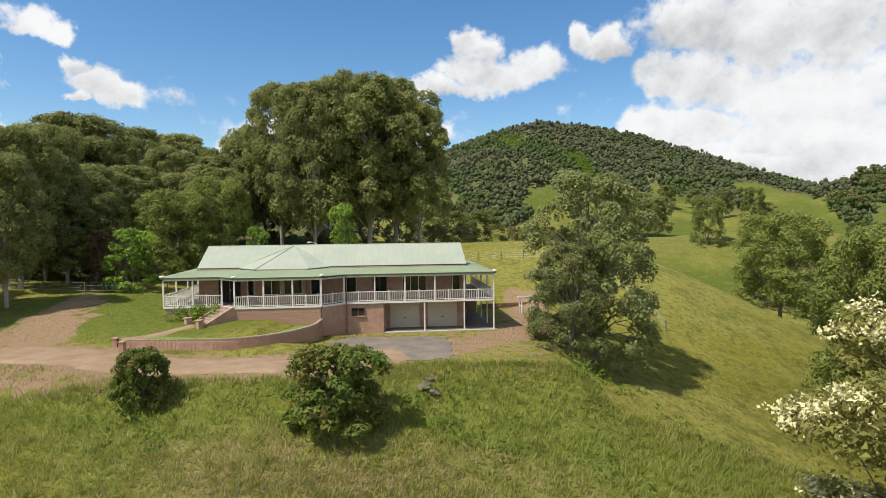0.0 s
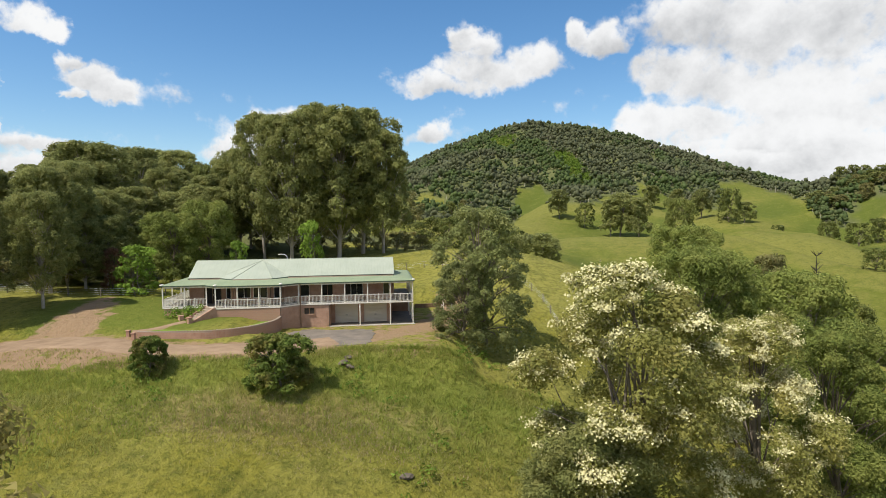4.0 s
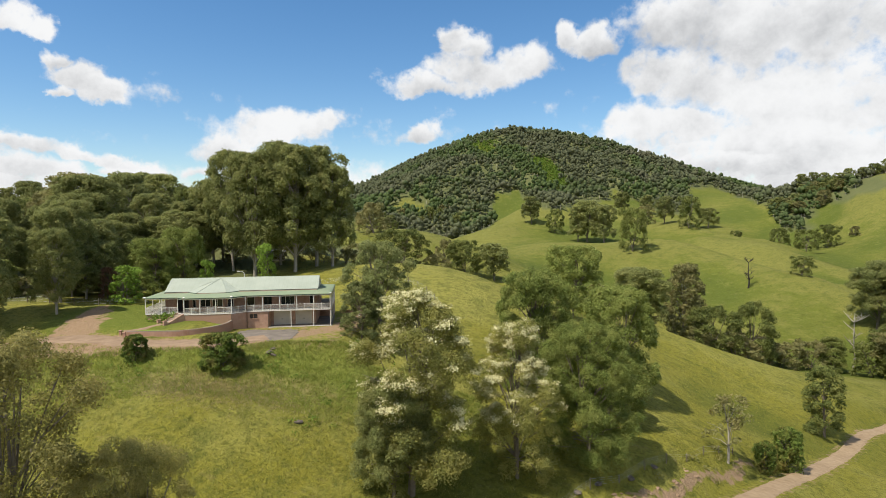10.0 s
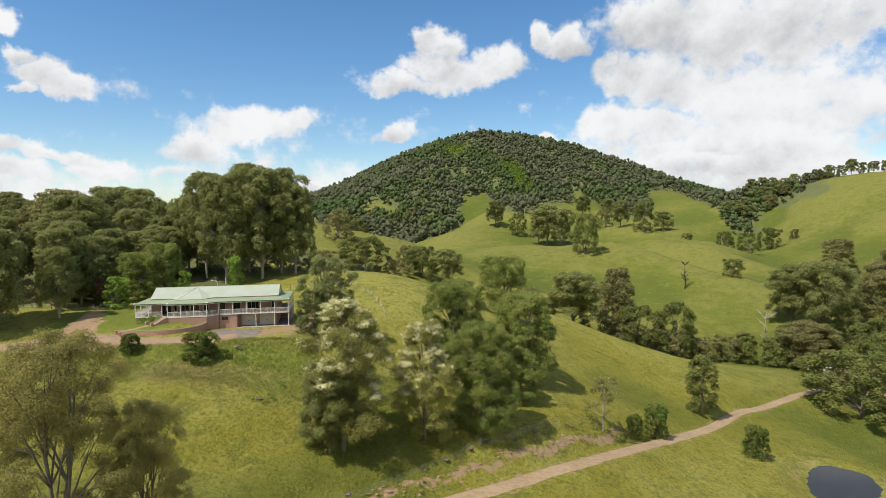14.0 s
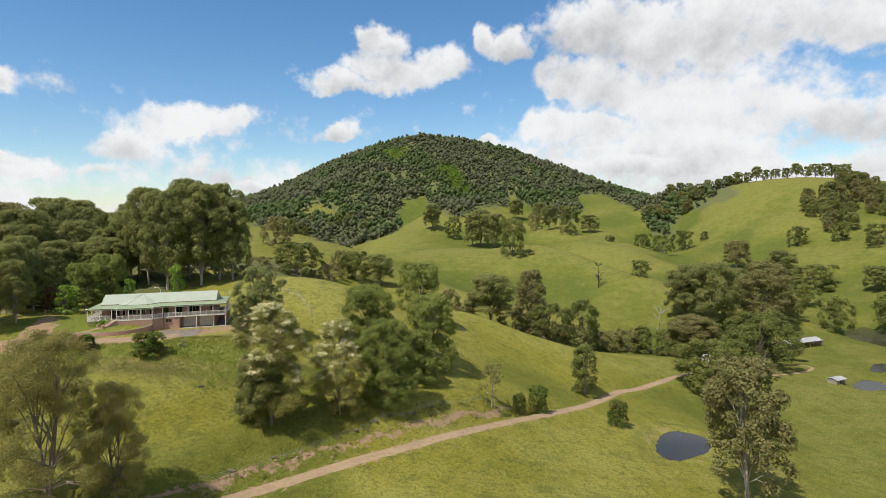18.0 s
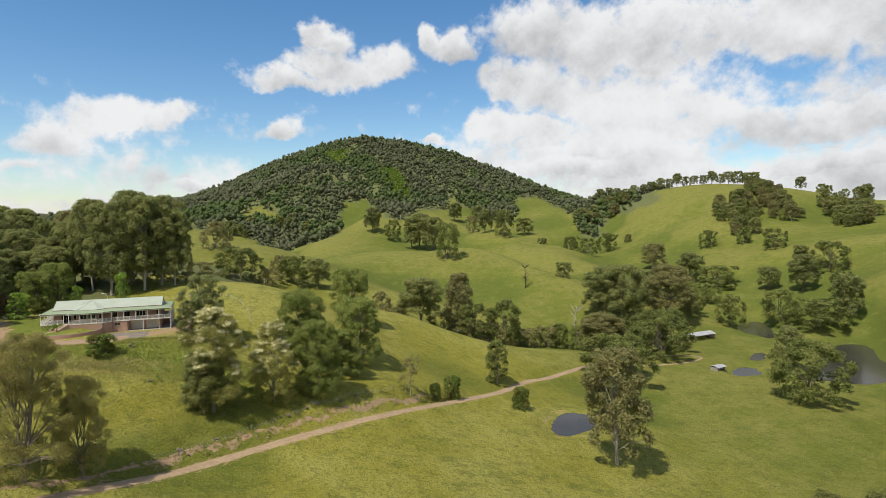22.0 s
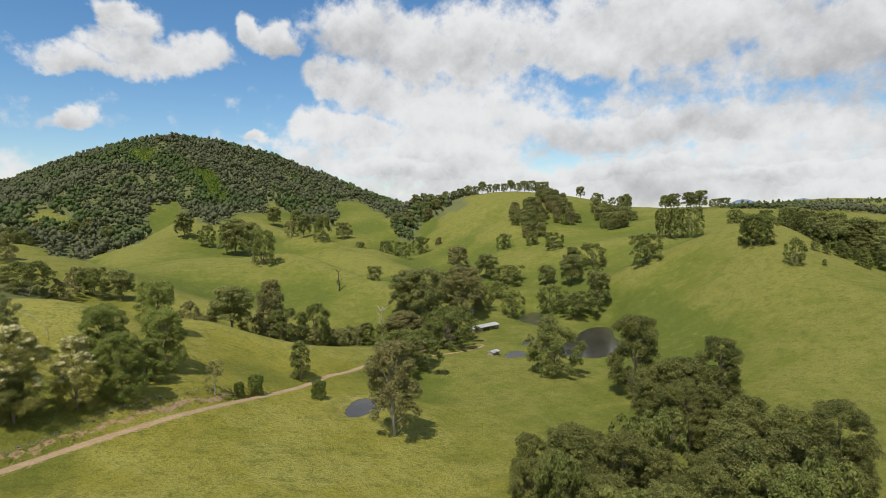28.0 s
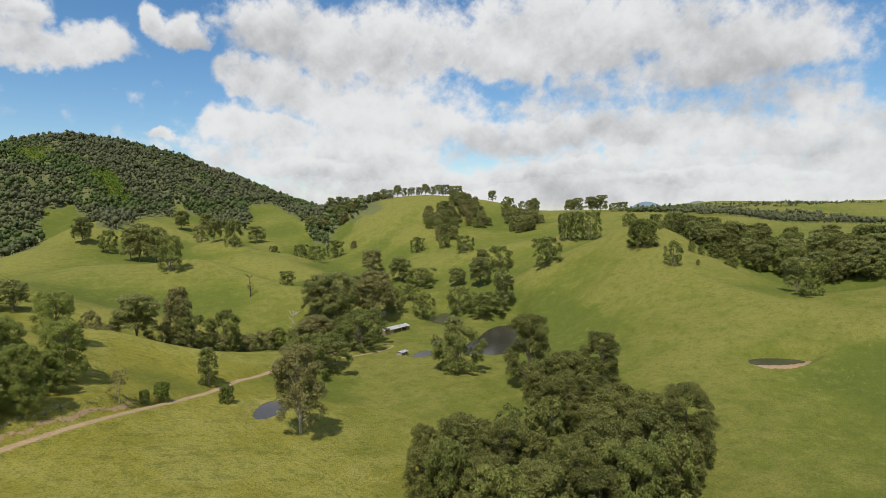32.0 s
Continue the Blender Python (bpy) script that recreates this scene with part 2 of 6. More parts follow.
def speckled(name, a, b, scale, rough=0.8, spec=0.3, bump=0.0, bscale=None, metal=0.0):
    m = Mat(name, rough, spec, metal)
    n, n2 = m.noise(scale, 6), m.noise(scale * 0.13, 3)
    m.color(m.ramp(m.math("ADD", m.math("MULTIPLY", n, 0.6), m.math("MULTIPLY", n2, 0.4)), (0.3, a), (0.7, b)))
    if bump:
        m.bump(m.noise(bscale or scale * 3, 5), bump, 0.03)
    return m.m


def see_through(m, col, share):
    """Lets part of the light pass through a leaf."""
    tr, mixer = m.node("ShaderNodeBsdfTranslucent"), m.node("ShaderNodeMixShader")
    m.link(col, tr.inputs[0])
    mixer.inputs[0].default_value = share
    m.link(m.p.outputs[0], mixer.inputs[1]), m.link(tr.outputs[0], mixer.inputs[2])
    m.link(mixer.outputs[0], m.nt.nodes["Material Output"].inputs[0])
    return m.m


def foliage(name, dark, light, through=0.25, warm=None):
    m = Mat(name, 0.65, 0.1)
    tree, leaf = object_random(m), island(m)
    col = m.ramp(m.math("ADD", m.math("MULTIPLY", leaf, 0.65), m.math("MULTIPLY", tree, 0.35)), (0.1, dark), (0.9, light))
    patch = m.noise(0.35, 3)
    col = m.mix(m.span(patch, 0.42, 0.7, 0.0, 0.55), col, warm or tuple(c * 1.5 for c in light))
    m.color(col)
    return see_through(m, col, through)


def ground_material():
    m = Mat("pasture", 0.95, 0.1)
    g = m.coords()
    broad, mid, fine = m.noise(0.012, 4, vec=g), m.noise(0.09, 5, 0.6, vec=g), m.noise(1.6, 7, 0.75, vec=g)
    lush, dry = (0.252, 0.232, 0.035), (0.31, 0.29, 0.068)
    wet, crest = m.attr("moist"), m.attr("crest")
    lush = m.mix(wet, lush, (0.133, 0.154, 0.025))
    dry = m.mix(wet, dry, (0.2, 0.196, 0.047))
    col = m.mix(m.span(m.math("ADD", m.math("MULTIPLY", broad, 0.45), m.math("ADD", m.math("MULTIPLY", mid, 0.55), m.math("MULTIPLY", m.math("SUBTRACT", crest, 0.5), 0.24))), 0.40, 0.62), lush, dry)
    col = m.mix(m.span(fine, 0.46, 0.62, 0.0, 0.66), col, (0.1, 0.108, 0.019))
    col = m.mix(m.span(m.noise(0.75, 6, 0.7, vec=g), 0.46, 0.34, 0.0, 0.3), col, m.mix(wet, (0.32, 0.29, 0.085), (0.2, 0.22, 0.06)))
    far_grain = m.noise(0.35, 6, 0.75, vec=g)
    col = m.mix(m.span(far_grain, 0.48, 0.66, 0.0, 0.5), col, (0.078, 0.094, 0.017))
    col = m.mix(m.span(crest, 0.42, 0.1, 0.0, 0.55), col, (0.075, 0.105, 0.018))
    mottle = m.noise(0.17, 9, 0.78, vec=g)
    col = m.mix(m.span(mottle, 0.53, 0.62, 0.0, 0.42), col, (0.085, 0.105, 0.02))
    col = m.mix(m.span(mottle, 0.46, 0.38, 0.0, 0.35), col, (0.235, 0.235, 0.06))
    straw = m.noise(0.22, 6, 0.7, vec=g, stretch=(1.0, 2.5, 1.0))
    col = m.mix(m.span(straw, 0.58, 0.72, 0.0, 0.5), col, (0.27, 0.22, 0.082))
    col = m.mix(m.math("MULTIPLY", m.attr("rough_grass"), m.span(mid, 0.3, 0.7, 0.55, 0.95)), col, m.mix(fine, (0.25, 0.28, 0.055), (0.14, 0.185, 0.032)))
    col = m.mix(m.math("MULTIPLY", m.attr("straw"), m.span(m.noise(0.6, 6, 0.7, vec=g), 0.35, 0.6)), col, m.mix(fine, (0.42, 0.33, 0.15), (0.26, 0.22, 0.075)))
    col = m.mix(m.math("MULTIPLY", m.attr("lawn"), 0.85), col, m.mix(fine, (0.165, 0.19, 0.035), (0.105, 0.15, 0.02)))
    # pale seed heads and dead stalks
    speck = m.noise(5.0, 3, 0.6, vec=g)
    col = m.mix(m.span(speck, 0.60, 0.70, 0.0, 0.5), col, (0.3, 0.26, 0.1))
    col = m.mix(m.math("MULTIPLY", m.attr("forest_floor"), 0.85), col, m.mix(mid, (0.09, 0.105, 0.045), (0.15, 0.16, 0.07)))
    earth = m.mix(fine, (0.30, 0.19, 0.105), (0.42, 0.30, 0.19))
    col = m.mix(m.span(m.math("ADD", m.attr("earth"), m.math("MULTIPLY", m.math("SUBTRACT", m.noise(0.9, 5, vec=g), 0.5), 0.9)), 0.42, 0.62), col, earth)
    m.color(col)
    m.bump(m.math("ADD", m.math("MULTIPLY", m.noise(0.5, 6, 0.7, vec=g), 2.0), m.math("MULTIPLY", fine, 1.3)), 0.9, 0.4)
    return m.m


M = {
    "ground": ground_material(),
    "dirt": speckled("dirt_road", (0.25, 0.175, 0.105), (0.4, 0.295, 0.185), 1.1, 0.95, 0.1, 0.5),
    "gravel": speckled("gravel_track", (0.22, 0.15, 0.095), (0.37, 0.265, 0.175), 0.8, 0.95, 0.1, 0.5),
    "asphalt": speckled("asphalt", (0.12, 0.108, 0.095), (0.26, 0.215, 0.17), 0.7, 0.9, 0.2, 0.4, 14),
    "concrete": speckled("concrete", (0.38, 0.36, 0.33), (0.55, 0.52, 0.47), 2.0, 0.85, 0.2, 0.2),
    "brick": speckled("brick", (0.34, 0.19, 0.13), (0.54, 0.355, 0.26), 1.7, 0.9, 0.15, 0.4),
    "step": speckled("worn_step", (0.26, 0.2, 0.155), (0.42, 0.34, 0.27), 2.0, 0.9, 0.15, 0.3),
    "mortar": speckled("mortar", (0.34, 0.25, 0.19), (0.44, 0.34, 0.27), 3.0, 0.95, 0.1),
    "white": speckled("white_paint", (0.72, 0.68, 0.60), (0.82, 0.78, 0.71), 1.5, 0.5, 0.4),
    "cream": speckled("cream_paint", (0.56, 0.50, 0.40), (0.64, 0.58, 0.48), 0.8, 0.6, 0.3),
    "dark": speckled("painted_interior_dark", (0.02, 0.018, 0.016), (0.035, 0.03, 0.028), 2.0, 0.7, 0.2),
    "timber": speckled("timber", (0.16, 0.10, 0.06), (0.28, 0.19, 0.12), 3.0, 0.8, 0.2),
    "grey_timber": speckled("weathered_timber", (0.22, 0.20, 0.17), (0.36, 0.33, 0.29), 3.0, 0.9, 0.1),
    "bark": speckled("bark", (0.13, 0.105, 0.08), (0.27, 0.23, 0.185), 1.2, 0.95, 0.1, 0.5),
    "pale_bark": speckled("pale_bark", (0.27, 0.235, 0.195), (0.46, 0.42, 0.36), 1.2, 0.9, 0.1, 0.3),
    "char": speckled("charred_wood", (0.03, 0.027, 0.025), (0.07, 0.06, 0.055), 2.0, 0.9, 0.1),
    "iron": speckled("galvanised_iron", (0.60, 0.61, 0.62), (0.76, 0.76, 0.76), 0.6, 0.5, 0.5, metal=0.1),
    "rust": speckled("rusty_iron", (0.22, 0.13, 0.08), (0.40, 0.32, 0.26), 0.6, 0.7, 0.3),
    "rock": speckled("rock", (0.09, 0.075, 0.06), (0.2, 0.165, 0.13), 1.5, 0.95, 0.1, 0.6),
    "blossom": speckled("blossom", (0.56, 0.52, 0.27), (0.7, 0.65, 0.38), 2.0, 0.8, 0.1),
    "gum": foliage("gum_leaves", (0.145, 0.168, 0.058), (0.36, 0.38, 0.135), 0.52, (0.39, 0.37, 0.14)),
    "bright": foliage("bright_leaves", (0.106, 0.189, 0.0307), (0.271, 0.378, 0.0649), 0.45),
    "dense": foliage("dense_leaves", (0.1, 0.125, 0.036), (0.27, 0.295, 0.082), 0.42, (0.31, 0.31, 0.095)),
    "dull": foliage("grey_green_leaves", (0.163, 0.163, 0.0624), (0.332, 0.319, 0.125), 0.42, (0.325, 0.258, 0.109)),
    "lush": foliage("lush_leaves", (0.11, 0.15, 0.036), (0.305, 0.35, 0.09), 0.42, (0.37, 0.375, 0.11)),
    "olive": foliage("olive_gum_leaves", (0.19, 0.195, 0.056), (0.4, 0.395, 0.12), 0.48, (0.44, 0.38, 0.12)),
    "brown_olive": foliage("brown_olive_leaves", (0.21, 0.195, 0.066), (0.44, 0.4, 0.135), 0.5, (0.45, 0.37, 0.13)),
    "creek": foliage("creek_leaves", (0.068, 0.082, 0.026), (0.235, 0.245, 0.072), 0.42, (0.27, 0.25, 0.082)),
    "shade": foliage("shade_leaves", (0.12, 0.145, 0.055), (0.32, 0.35, 0.125), 0.45, (0.37, 0.36, 0.15)),
    "russet": foliage("russet_leaves", (0.13, 0.0767, 0.0472), (0.295, 0.165, 0.1), 0.35, (0.236, 0.153, 0.0826)),
    "mango": foliage("shrub_leaves", (0.08, 0.118, 0.027), (0.215, 0.285, 0.06), 0.4, (0.33, 0.2, 0.075)),
    "scrub": foliage("scrub_leaves", (0.08, 0.14, 0.02), (0.2, 0.28, 0.045), 0.35),
}


def forest_leaves():
    m = Mat("forest_leaves", 0.7, 0.15)
    leaf, g = island(m), m.coords()
    col = m.ramp(leaf, (0.0, (0.138, 0.153, 0.084)), (1.0, (0.205, 0.22, 0.118)))
    # lush gullies, and dry grey slopes
    col = m.mix(m.span(m.noise(0.009, 4, vec=g), 0.47, 0.6, 0.0, 0.75), col, m.mix(leaf, (0.085, 0.14, 0.04), (0.15, 0.22, 0.06)))
    col = m.mix(m.span(m.noise(0.014, 4, 0.6, vec=g, stretch=(1.0, 1.0, 1.7)), 0.54, 0.66, 0.0, 0.55), col, m.mix(leaf, (0.15, 0.14, 0.09), (0.22, 0.205, 0.135)))
    m.color(col)
    return see_through(m, col, 0.5)


def water():
    m = Mat("pond_water", 0.16, 0.5)
    m.p.inputs["IOR"].default_value = 1.33
    m.color(m.ramp(m.noise(0.05, 3), (0.3, (0.03, 0.028, 0.024)), (0.7, (0.05, 0.046, 0.04))))
    m.bump(m.noise(1.4, 3, stretch=(1.0, 2.0, 1.0)), 0.12, 0.05)
    return m.m


def roofing(name, a, b, pitch, along):
    """Corrugated steel: ribs a pitch apart across the slope, dulled by lichen and dust."""
    m = Mat(name, 0.6, 0.3)
    g = m.coords()
    wave = m.node("ShaderNodeTexWave")
    wave.wave_type, wave.bands_direction = "BANDS", along
    wave.inputs["Scale"].default_value = 2 * math.pi / pitch / 20
    m.link(g, wave.inputs["Vector"])
    col = m.ramp(m.math("ADD", m.math("MULTIPLY", m.noise(0.35, 5, vec=g), 0.6), m.math("MULTIPLY", m.noise(5.0, 5, vec=g, stretch=(2.0, 0.3, 0.3)), 0.4)), (0.3, a), (0.7, b))
    sheet = m.node("ShaderNodeTexWave")
    sheet.wave_type, sheet.bands_direction = "BANDS", along
    sheet.inputs["Scale"].default_value = 2 * math.pi / 0.76 / 20
    m.link(g, sheet.inputs["Vector"])
    m.color(m.mix(m.span(sheet.outputs["Fac"], 0.90, 1.0, 0.0, 0.12), col, tuple(c * 0.75 for c in a)))
    m.bump(wave.outputs["Fac"], 0.16, 0.02)
    return m.m


def glass():
    m = Mat("window_glass", 0.05, 0.6)
    m.color(m.ramp(m.noise(0.7, 2), (0.35, (0.012, 0.014, 0.016)), (0.7, (0.035, 0.036, 0.038))))
    return m.m


M["forest"], M["water"], M["glass"] = forest_leaves(), water(), glass()
M["roof"] = roofing("pale_green_roof", (0.3, 0.335, 0.265), (0.4, 0.43, 0.35), 0.19, "X")
M["eave_roof"] = roofing("green_roof", (0.20, 0.26, 0.15), (0.29, 0.33, 0.21), 0.19, "X")
M["gutter"] = speckled("dark_green_gutter", (0.05, 0.08, 0.055), (0.08, 0.11, 0.08), 2.0, 0.4, 0.4)

# ---------------------------------------------------------------- mesh helpers


def mesh_np(name, verts, faces, mats, face_mat=None, smooth=False):
    """A mesh from arrays; all faces have the same number of corners."""
    verts, faces = np.asarray(verts, np.float32), np.asarray(faces, np.int32)
    me = bpy.data.meshes.new(name)
    n, k = faces.shape
    me.vertices.add(len(verts))
    me.vertices.foreach_set("co", verts.ravel())
    me.loops.add(n * k)
    me.loops.foreach_set("vertex_index", faces.ravel())
    me.polygons.add(n)
    me.polygons.foreach_set("loop_start", np.arange(0, n * k, k, dtype=np.int32))
    me.polygons.foreach_set("loop_total", np.full(n, k, np.int32))
    if face_mat is not None:
        me.polygons.foreach_set("material_index", np.asarray(face_mat, np.int32))
    me.polygons.foreach_set("use_smooth", np.full(n, smooth))
    for m in mats:
        me.materials.append(m)
    me.update(calc_edges=True)
    return me


def part(name, bm, material, parent=None, label="", m=None, smooth=False):
    """Links a bmesh as one mesh object under a thing or a part."""
    me = bpy.data.meshes.new(name)
    if smooth:
        for f in bm.faces:
            f.smooth = True
    bm.to_mesh(me)
    bm.free()
    me.materials.append(material)
    ob = new(name, me)
    if parent:
        ob.parent = parent
    if m is not None:
        ob.matrix_basis = m
    if label:
        ob["label"] = label
    return ob


def shared(name, me, parent, m):
    ob = new(name, me)
    ob.parent = parent
    ob.matrix_basis = m
    return ob


def box(bm, x0, x1, y0, y1, z0, z1, bevel=0.0):
    v = bmesh.ops.create_cube(bm, size=1)["verts"]
    bmesh.ops.scale(bm, vec=(x1 - x0, y1 - y0, z1 - z0), verts=v)
    bmesh.ops.translate(bm, vec=((x0 + x1) / 2, (y0 + y1) / 2, (z0 + z1) / 2), verts=v)
    if bevel:
        edges = list({e for q in v for e in q.link_edges})
        bmesh.ops.bevel(bm, geom=edges, offset=bevel, segments=1, affect="EDGES", profile=0.5)
    return v


def boxed(x0, x1, y0, y1, z0, z1, bevel=0.0):
    bm = bmesh.new()
    box(bm, x0, x1, y0, y1, z0, z1, bevel)
    return bm


def box_mesh(name, sx, sy, sz, material, bevel=0.0):
    bm = boxed(-sx / 2, sx / 2, -sy / 2, sy / 2, 0, sz, bevel)
    me = bpy.data.meshes.new(name)
    bm.to_mesh(me)
    bm.free()
    me.materials.append(material)
    return me


def prism(points, z0, z1):
    """A flat-topped slab over a plan outline."""
    bm = bmesh.new()
    low = [bm.verts.new((x, y, z0)) for x, y in points]
    high = [bm.verts.new((x, y, z1)) for x, y in points]
    bm.faces.new(high)
    bm.faces.new(low[::-1])
    n = len(points)
    for i in range(n):
        bm.faces.new((low[i], low[(i + 1) % n], high[(i + 1) % n], high[i]))
    bmesh.ops.recalc_face_normals(bm, faces=bm.faces)
    return bm


def wall_between(p, q, z0, z1, thick):
    """An upright slab from p to q in plan."""
    p, q = Vector(p), Vector(q)
    d = (q - p).normalized()
    n = Vector((-d.y, d.x)) * thick / 2
    return prism([tuple(p + n), tuple(p - n), tuple(q - n), tuple(q + n)], z0, z1)


def smoothstep(a, b, x):
    t = np.clip((np.asarray(x, float) - a) / (b - a), 0, 1)
    return t * t * (3 - 2 * t)


# ---------------------------------------------------------------- the land
# hills and hollows: x, y, height, radius
HOUSE_SPUR = [
    (0, 52, 5.04, 36), (5, 36, 11.89, 31), (5, 75, -9.16, 44), (30, 45, 0.84, 31), (4, 18, 2.62, 35),
    (-30, 62, 17.02, 47), (-28, 32, -4.08, 49), (40, 60, -3.23, 32), (19, 10, -10.55, 32), (30, 85, 34.51, 36),
    (45, 35, 9.81, 30), (36, 6, 10.35, 37), (60, 60, -11.02, 160), (60, 60, 3.16, 32), (-62, 50, 12.38, 49),
    (5, 112, 10.58, 53), (45, 95, -15.46, 34), (60, 27, -4.7, 32), (-60, 75, -10.99, 47), (60, 80, 10.12, 31),
    (-45, 0, 1.28, 69), (0, -20, 21.64, 57), (-50, 110, 5.7, 65),
]
FRONT_BANK = [
    (80, 45, 15.86, 41), (40, -20, -4.55, 47), (70, 10, 0.4, 40), (34, 128, 13.25, 47), (80, 85, -4.29, 38),
    (70, 108, 12.71, 36), (60, 125, -0.74, 37), (-90, 100, 8.45, 69), (104, 66, -6.52, 39), (70, -30, 12.81, 52),
    (95, 0, 6.3, 50), (110, 38, -3.67, 40), (-110, 30, 6.55, 89), (-30, -60, 5.44, 86), (30, -60, -9.12, 66),
    (110, 95, 23.44, 38), (86, 133, 14.78, 40), (120, 55, 14.25, 35), (104, 119, -11.5, 40), (60, 160, -3.87, 57),
    (-40, 170, 28.04, 78), (130, 85, -17.34, 41), (100, -45, -10.95, 54),
]
NEAR_SLOPES = [
    (70, -70, 12.52, 60), (130, 0, -0.24, 57), (0, 190, 2.08, 88), (-90, 160, -21.69, 86), (60, -80, -33.03, 200),
    (135, 112, 14.01, 42), (115, 160, 2.14, 66), (135, -35, 5.46, 55), (-160, 60, -10.12, 115), (160, 40, 8.66, 69),
    (-150, 120, 5.31, 220), (160, 105, 5.29, 57), (20, -120, 24.09, 101), (-150, 150, 12.92, 115), (-60, -120, -10.66, 128),
    (90, 210, 62.72, 79), (170, -20, 1.58, 66), (50, 230, -22.67, 84), (200, 60, -2.59, 76), (165, 165, -10.43, 70),
    (90, -130, -10.06, 110), (190, 150, 23.37, 67), (-14, 265, 15.04, 82),
]
LOWER_PADDOCK = [
    (213, 105, -18.65, 75), (200, -60, -0.89, 77), (230, -14, -17.04, 83), (135, 248, -44.71, 115), (180, -110, 6.59, 108),
    (37, 288, 23.22, 74), (4, 297, 14.34, 76), (250, 120, -28.29, 220), (264, 77, 37.61, 88), (250, 160, 7.24, 80),
    (250, -60, 20.97, 72), (230, 200, -30.62, 72), (-200, 250, 27.58, 216), (228, 236, 54.44, 76), (256, -104, -23.86, 95),
    (300, 40, -54.82, 80), (116, 331, -10.72, 100), (76, 346, 13.19, 101), (300, 140, -8.22, 88), (322, 0, 47.11, 80),
    (330, 100, -33.59, 84), (238, 291, -41.34, 82), (288, 240, 2.15, 96),
]
VALLEY = [
    (209, 326, 69.88, 109), (340, -40, -53.68, 91), (360, 60, 25, 92), (330, -100, 13.43, 112), (148, 396, 49.76, 103),
    (300, 300, -20.37, 100), (193, 405, -68.28, 93), (120, 450, -74.12, 300), (375, 236, -16.73, 122), (418, -50, 72.41, 109),
    (435, -7, -83.86, 98), (440, 100, 39.58, 120), (450, 60, 26.75, 220), (432, 179, -41.83, 140), (248, 429, 46.56, 124),
    (376, 313, 35.11, 116), (462, 33, 5.81, 106), (343, 383, -48.36, 113), (450, -160, -39.41, 183), (331, 436, 23.9, 106),
    (-51, 562, 52.14, 192), (450, 300, 41.54, 300), (10, 567, -35.39, 161),
]
MIDDLE_HILLS = [
    (538, -39, 7.12, 148), (116, 583, 46.67, 183), (316, 510, -45.49, 136), (552, 175, -57.44, 156), (560, -120, -8.65, 172),
    (557, 266, 80.94, 157), (271, 591, 58.71, 166), (553, 340, -68.64, 158), (626, 106, 8.05, 203), (193, 652, -34.56, 195),
    (-26, 716, 4.61, 177), (565, 414, -41.12, 170), (446, 555, -49.56, 187), (-93, 759, -26.59, 213), (714, 3, 32.94, 202),
    (540, 528, 155.65, 201), (700, -150, -12.96, 247), (380, 678, -39.74, 189), (500, 600, -31.2, 350), (741, 245, 14.46, 250),
    (40, 818, 27.53, 189), (339, 768, 91.35, 205),
]
MOUNTAIN = [
    (795, 85, -49.67, 194), (147, 842, 45.67, 209), (734, 406, -7.95, 246), (260, 863, -109.35, 220), (532, 737, -22.45, 237),
    (880, 146, 28.05, 199), (-178, 947, 12.59, 248), (-310, 912, 7.89, 339), (900, -150, -0.11, 350), (889, 358, 31.16, 236),
    (525, 853, -4.31, 221), (946, 249, -23.61, 225), (445, 943, 55.32, 263), (-82, 1066, -44.22, 306), (200, 1100, 97.16, 420),
    (86, 1139, 46.05, 269), (1102, 101, 33.66, 374), (210, 1147, 35.48, 261), (317, 1126, 40.31, 282), (-300, 1300, 13.78, 420),
    (500, 1300, -39.84, 420), (178, 1500, 42.93, 420),
]
OUTER_HILLS = [
    (580, 58, -17, 78), (485, 650, 13, 55),     (1500, 500, 45, 420), (1800, -300, 50, 500), (1400, 1100, 40, 420), (2400, 300, 62, 450), (2700, -500, 62, 500), (2700, 1000, 62, 550), (-1000, 500, 40, 420), (-800, -700, 30, 420), (300, -1000, 20, 450), (3400, 200, 85, 450), (3300, 1400, 85, 600), (-1600, 1600, 90, 700), (900, 2500, 100, 700),
]
HILLS = np.array(HOUSE_SPUR + FRONT_BANK + NEAR_SLOPES + LOWER_PADDOCK + VALLEY + MIDDLE_HILLS + MOUNTAIN + OUTER_HILLS, float)
ROAD = [(-30, -42), (-12, -22.5), (8, -5.6), (19, 3.8), (33, 12.4), (43.5, 18), (57, 27.6), (73, 41.3), (86, 52.6), (100, 65.3), (116, 80.6), (127, 88.6), (151, 105), (172, 116), (190, 123)]
TRACK = [(-100, 14), (-75, 26), (-55, 33.5), (-42, 38.5), (-34, 41.3), (-27, 41), (-20, 38.8), (-13, 38.9), (-8, 40.5), (-3, 43)]
# ponds: x, y, half length, half width, turn in degrees, water level
PONDS = [(115, 43, 10.5, 5.6, 45, -33.2), (287, 101, 42, 16, 36, -42.0), (308, 180, 25, 9, 55, -41.6), (229, 101, 8.5, 5, 30, -41.4), (256, 123, 9, 3, 40, -41.8), (301, -56, 12, 6, -30, -28.4)]


def bend(points, n=8):
    """A Catmull-Rom curve through points of the plan."""
    p = [Vector(q) for q in points]
    p = [p[0] * 2 - p[1]] + p + [p[-1] * 2 - p[-2]]
    out = []
    for i in range(1, len(p) - 2):
        for k in range(n):
            t = k / n
            a, b, c, d = p[i - 1:i + 3]
            out.append(0.5 * (2 * b + (c - a) * t + (2 * a - 5 * b + 4 * c - d) * t * t + (3 * b - a - 3 * c + d) * t ** 3))
    return out + [p[-2]]


